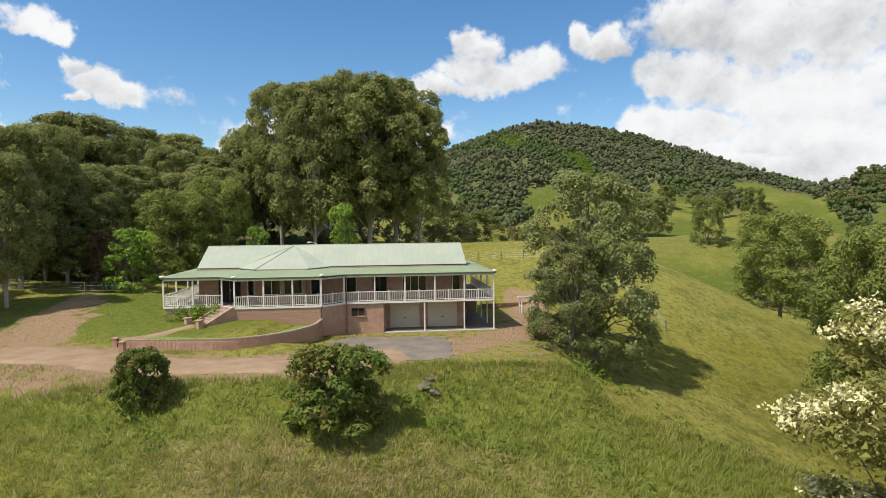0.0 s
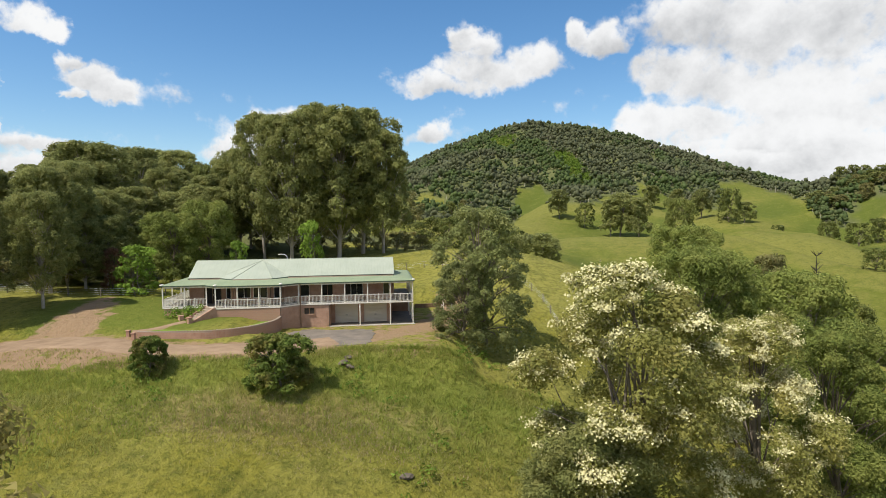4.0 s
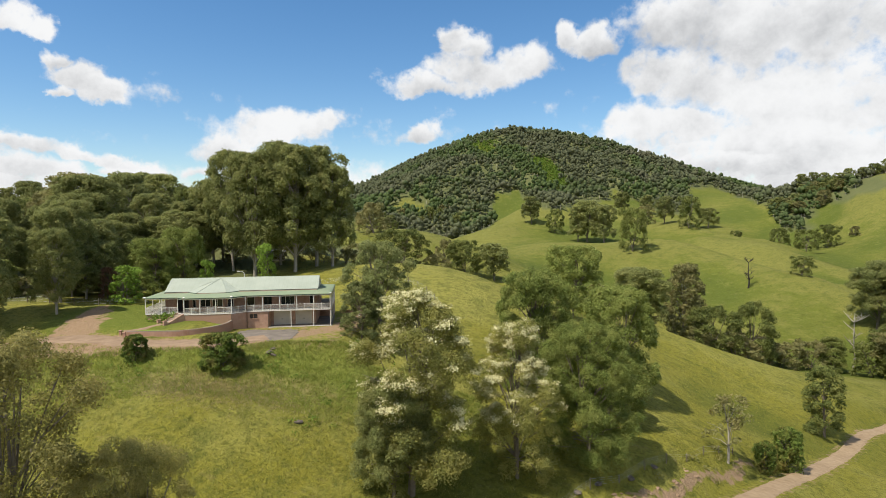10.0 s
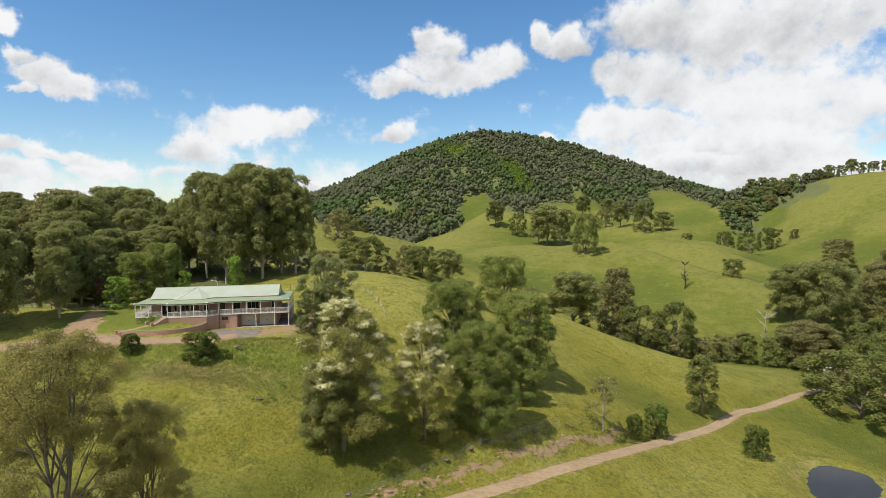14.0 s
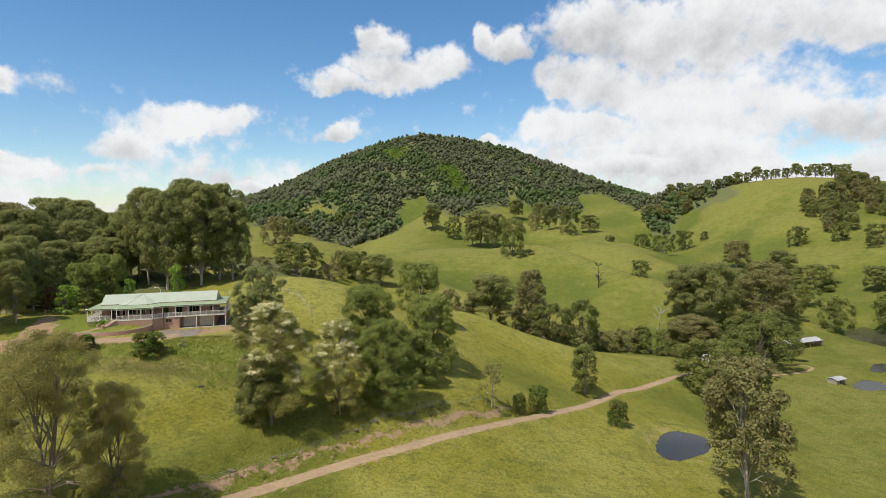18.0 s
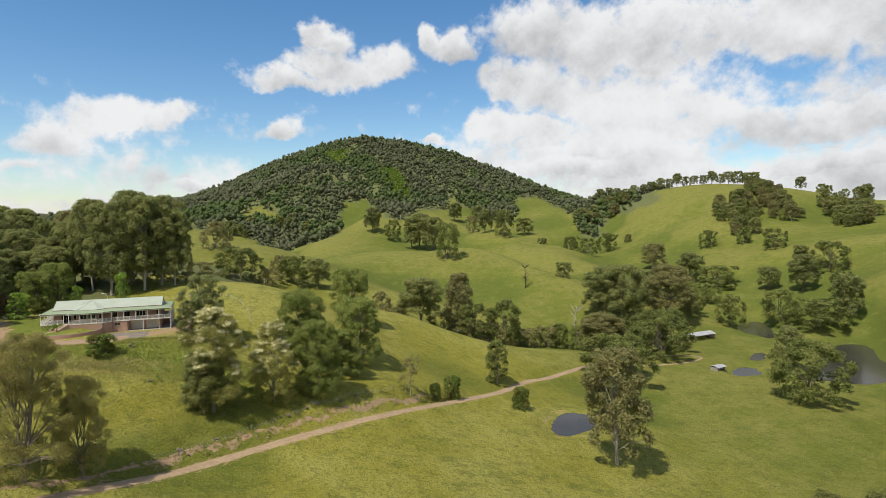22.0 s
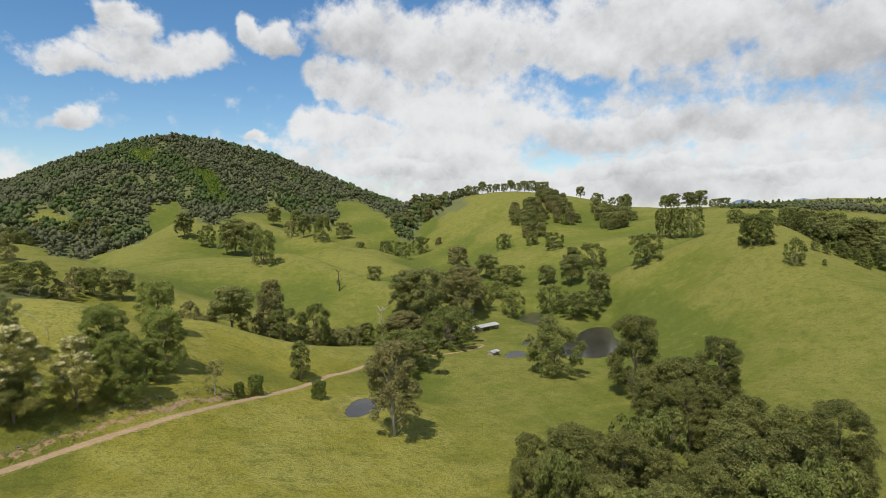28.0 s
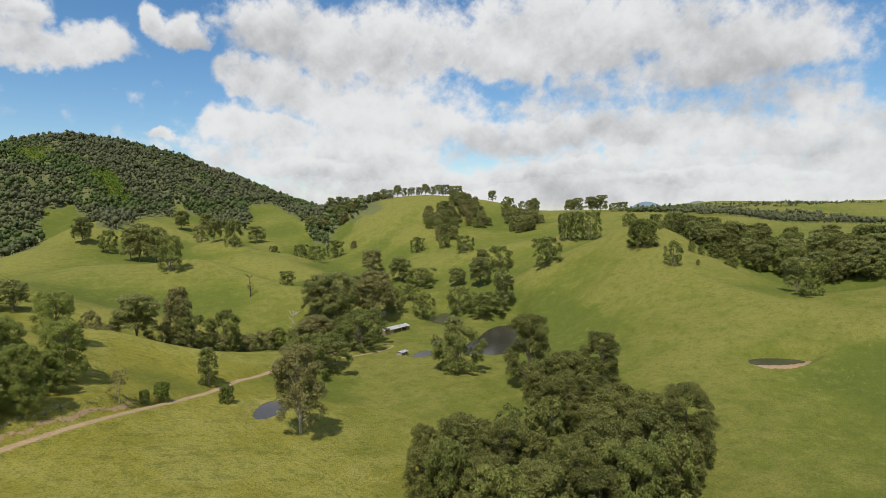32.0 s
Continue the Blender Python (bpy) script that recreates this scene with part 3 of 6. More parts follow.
def near_line(x, y, line):
    """The distance to a line of the plan, the place along it, and the signed side."""
    best, at, side = np.full(x.shape, 1e9), np.zeros(x.shape), np.zeros(x.shape)
    for i in range(len(line) - 1):
        ax, ay = line[i]
        bx, by = line[i + 1]
        vx, vy = bx - ax, by - ay
        t = np.clip(((x - ax) * vx + (y - ay) * vy) / (vx * vx + vy * vy), 0, 1)
        dist = np.hypot(x - ax - t * vx, y - ay - t * vy)
        closer = dist < best
        best, at = np.where(closer, dist, best), np.where(closer, i + t, at)
        side = np.where(closer, np.sign(vx * (y - ay) - vy * (x - ax)), side)
    return best, at, side


# ridges and gullies: from, to, height, half width
RIDGES = [(180, 394, 228, 236, 3, 19), (205, 405, 258, 255, -10, 17), (95, 185, 205, 185, -4.5, 24), (120, 150, 215, 160, -3, 26), (250, 430, 310, 300, 6, 22), (70, 500, 175, 640, 9, 32), (20, 560, 120, 680, -9, 34), (396, 150, 470, 100, 6, 30), (500, 60, 450, -40, -9, 34), (250, 500, 330, 560, 7, 30), (330, 480, 400, 560, -7, 28), (470, 420, 560, 470, 8, 30), (430, 560, 500, 640, -10, 30)]


CREST_LINE = [(470, 130), (440, 96), (401, 63), (381, 42), (375, 25), (373, 7), (369, -9), (365, -24), (361, -39), (356, -54), (350, -75), (342, -100)]
# spurs with a crest: line from left to right, height, reach of the near side and of the steeper far side
SPURS = [(CREST_LINE, 3.5, 40, 12), ([(140, 420), (189, 357), (205, 342), (235, 313), (255, 290), (275, 262)], 10, 42, 12), ([(185, 655), (217, 645), (237, 604), (258, 551), (267, 479), (297, 437), (335, 415)], 10, 55, 16), ([(20, 520), (43, 548), (99, 600), (150, 640), (195, 650)], 7, 60, 18), ([(360, 175), (389, 164), (424, 145), (466, 132), (540, 140), (620, 150)], 5, 45, 14), ([(330, 360), (380, 400), (440, 420), (500, 400)], 5, 45, 16), ([(395, 270), (440, 265), (490, 240), (540, 235)], 6, 45, 15)]

MOUNTAIN_SPURS = [([(-60, 640), (-10, 740), (60, 850), (120, 960)], 16, 38, 32), ([(150, 740), (175, 800), (200, 900), (215, 990)], 13, 34, 30), ([(300, 720), (300, 800), (280, 900), (260, 980)], 14, 36, 30)]


def spur(x, y, line, h, near, far):
    d, at, side = near_line(x, y, line)
    ends = smoothstep(0.0, 1.0, at) * smoothstep(len(line) - 1.0, len(line) - 2.0, at)
    reach = np.where(side > 0, far, near)
    return h * ends * np.exp(-(np.sqrt(d * d + 6.0) - 2.45) / reach)


def rolling(x, y):
    z = np.zeros(x.shape)
    for hx, hy, h, r in HILLS:
        z += h * np.exp(-((x - hx) ** 2 + (y - hy) ** 2) / (r * r))
    for x0, y0, x1, y1, h, r in RIDGES:
        vx, vy = x1 - x0, y1 - y0
        t = np.clip(((x - x0) * vx + (y - y0) * vy) / (vx * vx + vy * vy), 0, 1)
        d2 = (x - x0 - t * vx) ** 2 + (y - y0 - t * vy) ** 2
        z += h * np.exp(-d2 / (r * r))
    for row in SPURS:
        z += spur(x, y, *row)
    far = np.hypot(x - 60, y - 60)
    # spurs down the mountain's face
    for row in MOUNTAIN_SPURS:
        z += spur(x, y, *row)
    # gentle unevenness, more of it far out
    k = smoothstep(40, 400, far)
    z += (0.35 + 2.2 * k) * np.sin(x / 31 + 1.3 * np.sin(y / 47)) * np.sin(y / 37 + 0.7) + 0.25 * np.sin(x / 9.1 + y / 13.3) * np.sin(y / 7.7 - x / 17)
    return z


ROAD_LINE, TRACK_LINE = bend(ROAD, 6), bend(TRACK, 6)
ROAD_Z = None


def line_heights(line, smooth):
    z = rolling(np.array([p[0] for p in line]), np.array([p[1] for p in line]))
    for _ in range(smooth):
        z[1:-1] = (z[:-2] + 2 * z[1:-1] + z[2:]) / 4
    return z


ROAD_Z, TRACK_Z = line_heights(ROAD_LINE, 8), line_heights(TRACK_LINE, 8)


def ground_z(x, y):
    x, y = np.atleast_1d(np.asarray(x, float)), np.atleast_1d(np.asarray(y, float))
    z = rolling(x, y)
    # level ground before the garage
    yard = smoothstep(5, 0, np.maximum(np.maximum(-9.5 - x, x - 7.5), np.maximum(40.5 - y, y - 66)))
    z = z * (1 - yard) + yard * (-0.02)
    # the farm road, benched into the slope with a cut bank above it
    dist, at, side = near_line(x, y, ROAD_LINE)
    bed = np.interp(at, np.arange(len(ROAD_Z)), ROAD_Z) - 0.3
    k = smoothstep(5.5, 2.4, dist)
    z = z * (1 - k) + bed * k
    z += np.where(side > 0, 1.1, 0.0) * smoothstep(6.6, 7.8, dist + 0.5 * np.sin(at * 1.3)) * smoothstep(20, 10, dist) * smoothstep(90, 55, x)
    dist, at, _ = near_line(x, y, TRACK_LINE)
    k = smoothstep(6.0, 2.8, dist) * smoothstep(-6, -12, x)
    z = z * (1 - k) + np.interp(at, np.arange(len(TRACK_Z)), TRACK_Z) * k
    for px, py, a, b, turn, level in PONDS:
        c, s = math.cos(radians(turn)), math.sin(radians(turn))
        u, v = ((x - px) * c + (y - py) * s) / a, (-(x - px) * s + (y - py) * c) / b
        r = np.hypot(u, v) + (0.16 if a > 20 else 0.07) * np.sin(3 * np.arctan2(v, u) + px) + 0.06 * np.sin(2 * np.arctan2(v, u) + px) + 0.03 * np.sin(5 * np.arctan2(v, u))
        k = smoothstep(2.0, 1.15, r)
        z = z * (1 - k) + (level + 0.35) * k
        z -= 1.6 * smoothstep(1.12, 0.75, r)
    return z


def gz(x, y):
    return float(ground_z(x, y)[0])


def near_pond(x, y, grow):
    hit = np.zeros(np.shape(x))
    for px, py, a, b, turn, _ in PONDS:
        c, s = math.cos(radians(turn)), math.sin(radians(turn))
        u, v = ((x - px) * c + (y - py) * s) / (a + grow), (-(x - px) * s + (y - py) * c) / (b + grow)
        hit = np.maximum(hit, smoothstep(1.25, 0.95, np.hypot(u, v)))
    return hit


def clear_of(x, y, spots):
    k = np.ones(x.shape, bool)
    for cx, cy, a, b in spots:
        k &= ((x - cx) / a) ** 2 + ((y - cy) / b) ** 2 > 1
    return k


# outline of the mountain forest, its foot from west to east, then round the back; and glades in it
FOREST_FOOT = [(-430, 760), (-102, 720), (-76, 640), (-30, 625), (-6, 590), (15, 555), (43, 547), (67, 572), (88, 575), (97, 660), (101, 731), (146, 765), (157, 715), (140, 640), (150, 602), (168, 592), (210, 701), (255, 712), (280, 773), (315, 650), (338, 655), (392, 798), (470, 852), (440, 720), (423, 640), (402, 560), (400, 545), (429, 583), (468, 597), (472, 545), (482, 540), (530, 600), (610, 680)]
FOREST_BACK = [(780, 800), (900, 1100), (700, 1500), (-500, 1500), (-750, 1000)]
GLADES = [(-2, 690, 24, 20), (200, 840, 20, 66), (120, 1010, 26, 30)]


def inside(x, y, ring):
    """Which points lie inside an outline of the plan."""
    hit = np.zeros(np.shape(x), bool)
    for (ax, ay), (bx, by) in zip(ring, ring[1:] + ring[:1]):
        if ay != by:
            hit ^= ((ay > y) != (by > y)) & (x < (bx - ax) * (y - ay) / (by - ay) + ax)
    return hit


def on_mountain(x, y):
    wob_x, wob_y = x + 5 * np.sin(y / 13) + 3 * np.sin(y / 5.3), y + 5 * np.sin(x / 11) + 3 * np.sin(x / 4.7)
    return inside(wob_x, wob_y, FOREST_FOOT + FOREST_BACK) & clear_of(x + 7 * np.sin(y / 9), y + 9 * np.sin(x / 6.1), GLADES)


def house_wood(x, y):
    """Where the ground is darker under the wood beside the house."""
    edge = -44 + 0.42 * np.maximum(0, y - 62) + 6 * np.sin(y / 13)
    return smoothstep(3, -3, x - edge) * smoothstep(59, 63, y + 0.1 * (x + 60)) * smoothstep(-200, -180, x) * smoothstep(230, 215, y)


def build_ground():
    n = 420
    s = np.linspace(-1, 1, n)
    spread = np.sinh(s * 5.2) / np.sinh(5.2) * 4300
    lines_x = np.unique(np.round(np.concatenate([spread + 55, np.arange(281, 322, 1.5)]), 2))
    lines_y = np.unique(np.round(np.concatenate([spread + 40, np.arange(-73, -39, 1.5)]), 2))
    gx, gy = np.meshgrid(lines_x, lines_y, indexing="ij")
    x, y = gx.ravel(), gy.ravel()
    z = ground_z(x, y)
    i = np.arange(gx.size).reshape(gx.shape)
    faces = np.stack([i[:-1, :-1], i[1:, :-1], i[1:, 1:], i[:-1, 1:]], -1).reshape(-1, 4)
    me = mesh_np("ground", np.stack([x, y, z], 1), faces, [M["ground"]], smooth=True)
    road, along, side = near_line(x, y, ROAD_LINE)
    track, _, _ = near_line(x, y, TRACK_LINE)
    scarp = road + 0.5 * np.sin(along * 1.3)
    earth = 0.6 * smoothstep(3.4, 4.2, scarp) * smoothstep(6.4, 5.2, scarp) * np.where(side > 0, 1, 0) * smoothstep(95, 65, x)
    earth = np.maximum(earth, 0.45 * smoothstep(3.6, 2.4, road))
    earth = np.maximum(earth, 0.66 * smoothstep(4.4, 2.6, track))
    turnout, _, _ = near_line(x, y, [Vector((-32, 41)), Vector((-32.5, 48)), Vector((-36, 59))])
    earth = np.maximum(earth, 0.7 * smoothstep(5.0, 2.6, turnout + 0.14 * (y - 46)))
    apron_edge, _, _ = near_line(x, y, [Vector((-38, 38)), Vector((-30, 38)), Vector((-19, 37.2)), Vector((-8, 39.5))])
    earth = np.maximum(earth, 0.64 * smoothstep(4.2, 2.4, apron_edge))
    rim = near_pond(x, y, 3.0) * (1 - near_pond(x, y, 0.0))
    earth = np.maximum(earth, 0.45 * rim * smoothstep(260, 200, x))
    dx, dy = x - 301, y + 56
    lower = smoothstep(-0.3, 0.7, (-0.41 * dx - 0.91 * dy) / (np.hypot(dx, dy) + 0.1))
    earth = np.maximum(earth, near_pond(x, y, 3.5) * lower * smoothstep(26, 20, np.hypot(dx, dy)) * 0.9)
    earth = np.maximum(earth, 0.46 * smoothstep(5, 0, np.maximum(np.maximum(-9 - x, x - 8), np.maximum(39.5 - y, y - 60))))
    round_side, _, _ = near_line(x, y, [Vector((-1, 44)), Vector((6, 50)), Vector((9.5, 58)), Vector((9, 68))])
    earth = np.maximum(earth, 0.66 * smoothstep(3.6, 1.8, round_side))
    lawn = smoothstep(13, 9, np.hypot((x + 27) / 1.2, y - 52)) * smoothstep(2.5, 5.0, track)
    rough = np.clip(smoothstep(40, 37.5, y) * smoothstep(25, 34, y + 2.0 * np.sin(x / 3.1) + 1.2 * np.sin(x / 1.3 + y)) * smoothstep(-45, -15, x) * smoothstep(34, 16, x), 0, 1)
    # ridges dry out, hollows stay green
    reach = 8 + 0.05 * np.hypot(x - 60, y - 40)
    around = sum(rolling(x + reach * math.cos(a), y + reach * math.sin(a)) for a in np.arange(6) * math.tau / 6) / 6
    crest = np.clip(0.5 + (rolling(x, y) - around) / (reach * 0.14), 0, 1)
    moist = np.maximum(smoothstep(90, 190, x), smoothstep(150, 300, y))
    dry = np.clip(smoothstep(6, 2, np.hypot((x + 9) / 1.6, (y - 29.5) / 0.6)) + 0.8 * smoothstep(5, 1.5, np.hypot((x - 3) / 2.2, (y - 31.5) / 0.45)), 0, 1)
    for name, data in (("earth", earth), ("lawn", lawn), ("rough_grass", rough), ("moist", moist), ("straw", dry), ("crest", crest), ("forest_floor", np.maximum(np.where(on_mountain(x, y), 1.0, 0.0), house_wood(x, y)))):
        a = me.attributes.new(name, "FLOAT", "POINT")
        a.data.foreach_set("value", data.astype(np.float32))
    return tagged(new("ground", me), "rolling green and straw-coloured pasture hills with bare earth patches", "ground", kind="structure")


def strip(name, line, zs, half, material, lift, edge=0.35, flare=0.0):
    """A road surface that follows a line, its edges frayed."""
    rng = np.random.RandomState(5)
    verts, faces, m = [], [], 9
    for i, p in enumerate(line):
        a, b = line[max(i - 1, 0)], line[min(i + 1, len(line) - 1)]
        d = (b - a).normalized()
        nx, ny = -d.y, d.x
        for k in range(m):
            w = (k / (m - 1) * 2 - 1)
            o = w * (half + flare * float(smoothstep(-23, -33, p.x))) + (rng.uniform(-edge, edge) if k in (0, m - 1) else 0)
            sag = -0.05 * math.exp(-((abs(w) - 0.5) / 0.18) ** 2) - (0.35 if k in (0, m - 1) else 0.0)
            verts.append((p.x + nx * o, p.y + ny * o, zs[i] + lift + sag))
    for i in range(len(line) - 1):
        for k in range(m - 1):
            faces.append((i * m + k, i * m + k + 1, (i + 1) * m + k + 1, (i + 1) * m + k))
    return new(name, mesh_np(name, verts, faces, [material], smooth=True))


def dense_line(points, step):
    line = bend(points, 40)
    out = [line[0]]
    for p in line:
        if (p - out[-1]).length >= step:
            out.append(p)
    return out


ground = build_ground()
fine_road = dense_line(ROAD, 1.0)
_, at_road, _ = near_line(np.array([p.x for p in fine_road]), np.array([p.y for p in fine_road]), ROAD_LINE)
road = strip("road", fine_road, np.interp(at_road, np.arange(len(ROAD_Z)), ROAD_Z) - 0.3, 1.75, M["dirt"], 0.16)
tagged(road, "pale dirt farm road with two worn wheel ruts", "road", kind="structure")
fine_track = dense_line(TRACK, 1.0)
track_z = np.array([gz(p.x, p.y) for p in fine_track])
track_z = np.convolve(np.r_[[track_z[0]] * 3, track_z, [track_z[-1]] * 3], np.ones(7) / 7, "valid")
track = strip("driveway", fine_track, track_z, 2.3, M["gravel"], 0.14, 0.6, 0.9)
tagged(track, "brown gravel driveway curving up to the house", "driveway", kind="structure")

side_line = dense_line([(172, 109), (188, 110), (202, 112.4), (213, 115), (222, 121.5), (220, 128), (208, 131), (198, 132)], 1.5)
side_z = np.array([gz(p.x, p.y) for p in side_line])
side_track = strip("side_track", side_line, side_z, 0.85, M["dirt"], 0.09, 0.3)
tagged(side_track, "faint looping wheel track in the farmyard grass", "track", kind="structure")


def apron():
    """Asphalt before the garage: a rounded patch with an uneven edge."""
    rng = random.Random(3)
    ring = []
    for i in range(48):
        a = i / 48 * math.tau
        c, s = math.cos(a), math.sin(a)
        x = -4.4 + 5.1 * math.copysign(abs(c) ** 0.7, c) - 0.8 * (s < 0) * s
        y = 45.0 + 4.6 * math.copysign(abs(s) ** 0.8, s) + 0.5 * math.sin(3 * a)
        ring.append((x + rng.uniform(-0.35, 0.35), y + rng.uniform(-0.3, 0.3)))
    ob = part("asphalt_apron", prism(ring, -0.3, 0.025), M["asphalt"])
    return tagged(ob, "worn grey asphalt apron before the garage doors", "pavement", kind="structure")


apron()


def distant_range():
    """Hills on the horizon, beyond all woods and paddocks, coloured blue for the haze."""
    n = 120
    az = np.radians(np.linspace(38, 92, n))
    s = np.linspace(0, 1, n)
    crest = 62 + 9 * np.sin(9 * s + 1) + 7 * np.sin(23 * s) + 5 * np.sin(61 * s + 2) + 3 * np.sin(140 * s)
    crest += 68 * np.exp(-((np.degrees(az) - 59.0) / 1.5) ** 2) + 80 * np.exp(-((np.degrees(az) - 63.4) / 1.6) ** 2) + 30 * np.exp(-((np.degrees(az) - 72.5) / 2.5) ** 2)
    verts, faces = [], []
    for dist, k in ((3900, 0.0), (4050, 0.55), (4200, 1.0), (4330, 0.5)):
        for i in range(n):
            verts.append((dist * math.sin(az[i]), dist * math.cos(az[i]) - 150, -60 + k * (crest[i] + 60)))
    for r in range(3):
        for i in range(n - 1):
            faces.append((r * n + i, r * n + i + 1, (r + 1) * n + i + 1, (r + 1) * n + i))
    # the blue of the distance haze is put into the base colour
    m = speckled("haze_tinted_hills", (0.15, 0.2, 0.27), (0.19, 0.25, 0.31), 0.004, 1.0, 0.0)
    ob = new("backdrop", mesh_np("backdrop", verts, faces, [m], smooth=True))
    tagged(ob, "low ranges on the far horizon, tinted blue-grey with painted haze", "hills", kind="structure")


distant_range()


def ponds():
    for px, py, a, b, turn, level in PONDS:
        c, s = math.cos(radians(turn)), math.sin(radians(turn))
        ring = []
        for i in range(72):
            t = i / 72 * math.tau
            k = 1.22
            u, v = a * k * math.cos(t), b * k * math.sin(t)
            ring.append((px + u * c - v * s, py + u * s + v * c))
        bm = bmesh.new()
        bm.faces.new([bm.verts.new((x, y, level)) for x, y in ring])
        ob = part("pond_water", bm, M["water"])
        tagged(ob, "still dark farm pond reflecting the sky", "pond", "farm ponds", "structure")


ponds()

# ---------------------------------------------------------------- the house
# plan axes: u along the front, 0 at the right-hand corner post; v to the back
HOUSE = pose(4.55, 52.3, 0, 0, 0, 6.4)
DECK, EAVE, UPPER, RIDGE = 2.80, 5.22, 5.80, 7.66
FRONT = [(-28.6, 0.0), (-23.8, 0.0), (-22.4, -1.5), (-15.25, -1.5), (-13.4, 0.0), (0.0, 0.0)]
BACK_V = 12.8

house = new("house")
house.matrix_basis = HOUSE
tagged(house, "long brick homestead with pale green iron roof and white verandah", "house")


def house_part(name, bm, material, label="", smooth=False, parent=None):
    return part(name, bm, M[material], parent or house, label, smooth=smooth)


def brick_face(bm_joint, p, q, z0, z1, host, bricks, outward, holes=(), lift=0.0, length=0.40, course=0.20):
    """Courses of bricks proud of a wall face from p to q; bricks is the list that collects poses."""
    p, q = Vector(p), Vector(q)
    d = (q - p)
    total = d.length
    d.normalize()
    n = Vector((d.y, -d.x)) * outward
    turn = math.degrees(math.atan2(d.y, d.x))
    rows = int((z1 - z0) / course)
    for r in range(rows):
        s = -(r % 2) * length / 2
        while s < total - 0.05:
            a, b = max(s, 0), min(s + length, total)
            z = z0 + r * course
            mid = (a + b) / 2
            if b - a > 0.08 and not any(h0 < mid < h1 and g0 < z + course / 2 < g1 for h0, h1, g0, g1 in holes):
                c = p + d * mid + n * (0.012 + lift)
                bricks.append((pose(c.x, c.y, z + 0.008, 0, 0, turn), (b - a - 0.02) / (length - 0.02)))
            s += length


BRICK = box_mesh("brick", 0.38, 0.03, 0.182, M["brick"], 0.006)


def lay(bricks, parent, limit):
    """Bricks as parts while there are few, the rest joined as stuff."""
    for m, k in bricks[:limit]:
        shared("brick", BRICK, parent, m @ Matrix.Diagonal((k, 1, 1, 1)))
    rest = bricks[limit:]
    if rest:
        base = np.array([v.co[:] for v in BRICK.vertices])
        tri = [tuple(f.vertices) for f in BRICK.polygons]
        verts, faces = [], []
        for j, (m, k) in enumerate(rest):
            a = np.array(m)
            verts.append((base * (k, 1, 1)) @ a[:3, :3].T + a[:3, 3])
            faces += [tuple(i + j * len(base) for i in f) for f in tri]
        me = bpy.data.meshes.new("brickwork")
        me.from_pydata(np.concatenate(verts).tolist(), [], faces)
        me.materials.append(M["brick"])
        ob = new("brickwork", me)
        ob.parent = parent
        ob["kind"] = "stuff"


def window(u0, u1, v, z0, z1, panes, turn=0.0, at=None, label="white-framed window with dark glass", paint="white"):
    """A window in a wall facing -v: frame, sill, mullions and a pane each."""
    w, h = u1 - u0, z1 - z0
    m = pose(*(at or (u0, v)), z0, 0, 0, turn)
    bm = boxed(0, w, -0.09, 0.03, 0, 0.045)
    box(bm, 0, w, -0.09, 0.03, h - 0.045, h)
    for k in range(panes + 1):
        x = k * (w - 0.045) / panes
        box(bm, x, x + 0.045, -0.088, 0.028, 0.045, h - 0.045)
    frame_ob = part("window", bm, M[paint], house, label, m)
    part("window_sill", boxed(-0.08, w + 0.08, -0.14, 0.0, -0.06, -0.002), M["brick"], frame_ob)
    for k in range(panes):
        a, b = k * (w - 0.045) / panes + 0.045, (k + 1) * (w - 0.045) / panes
        part("pane", boxed(a, b, -0.03, -0.01, 0.045, h - 0.045), M["glass"], frame_ob)
    return frame_ob


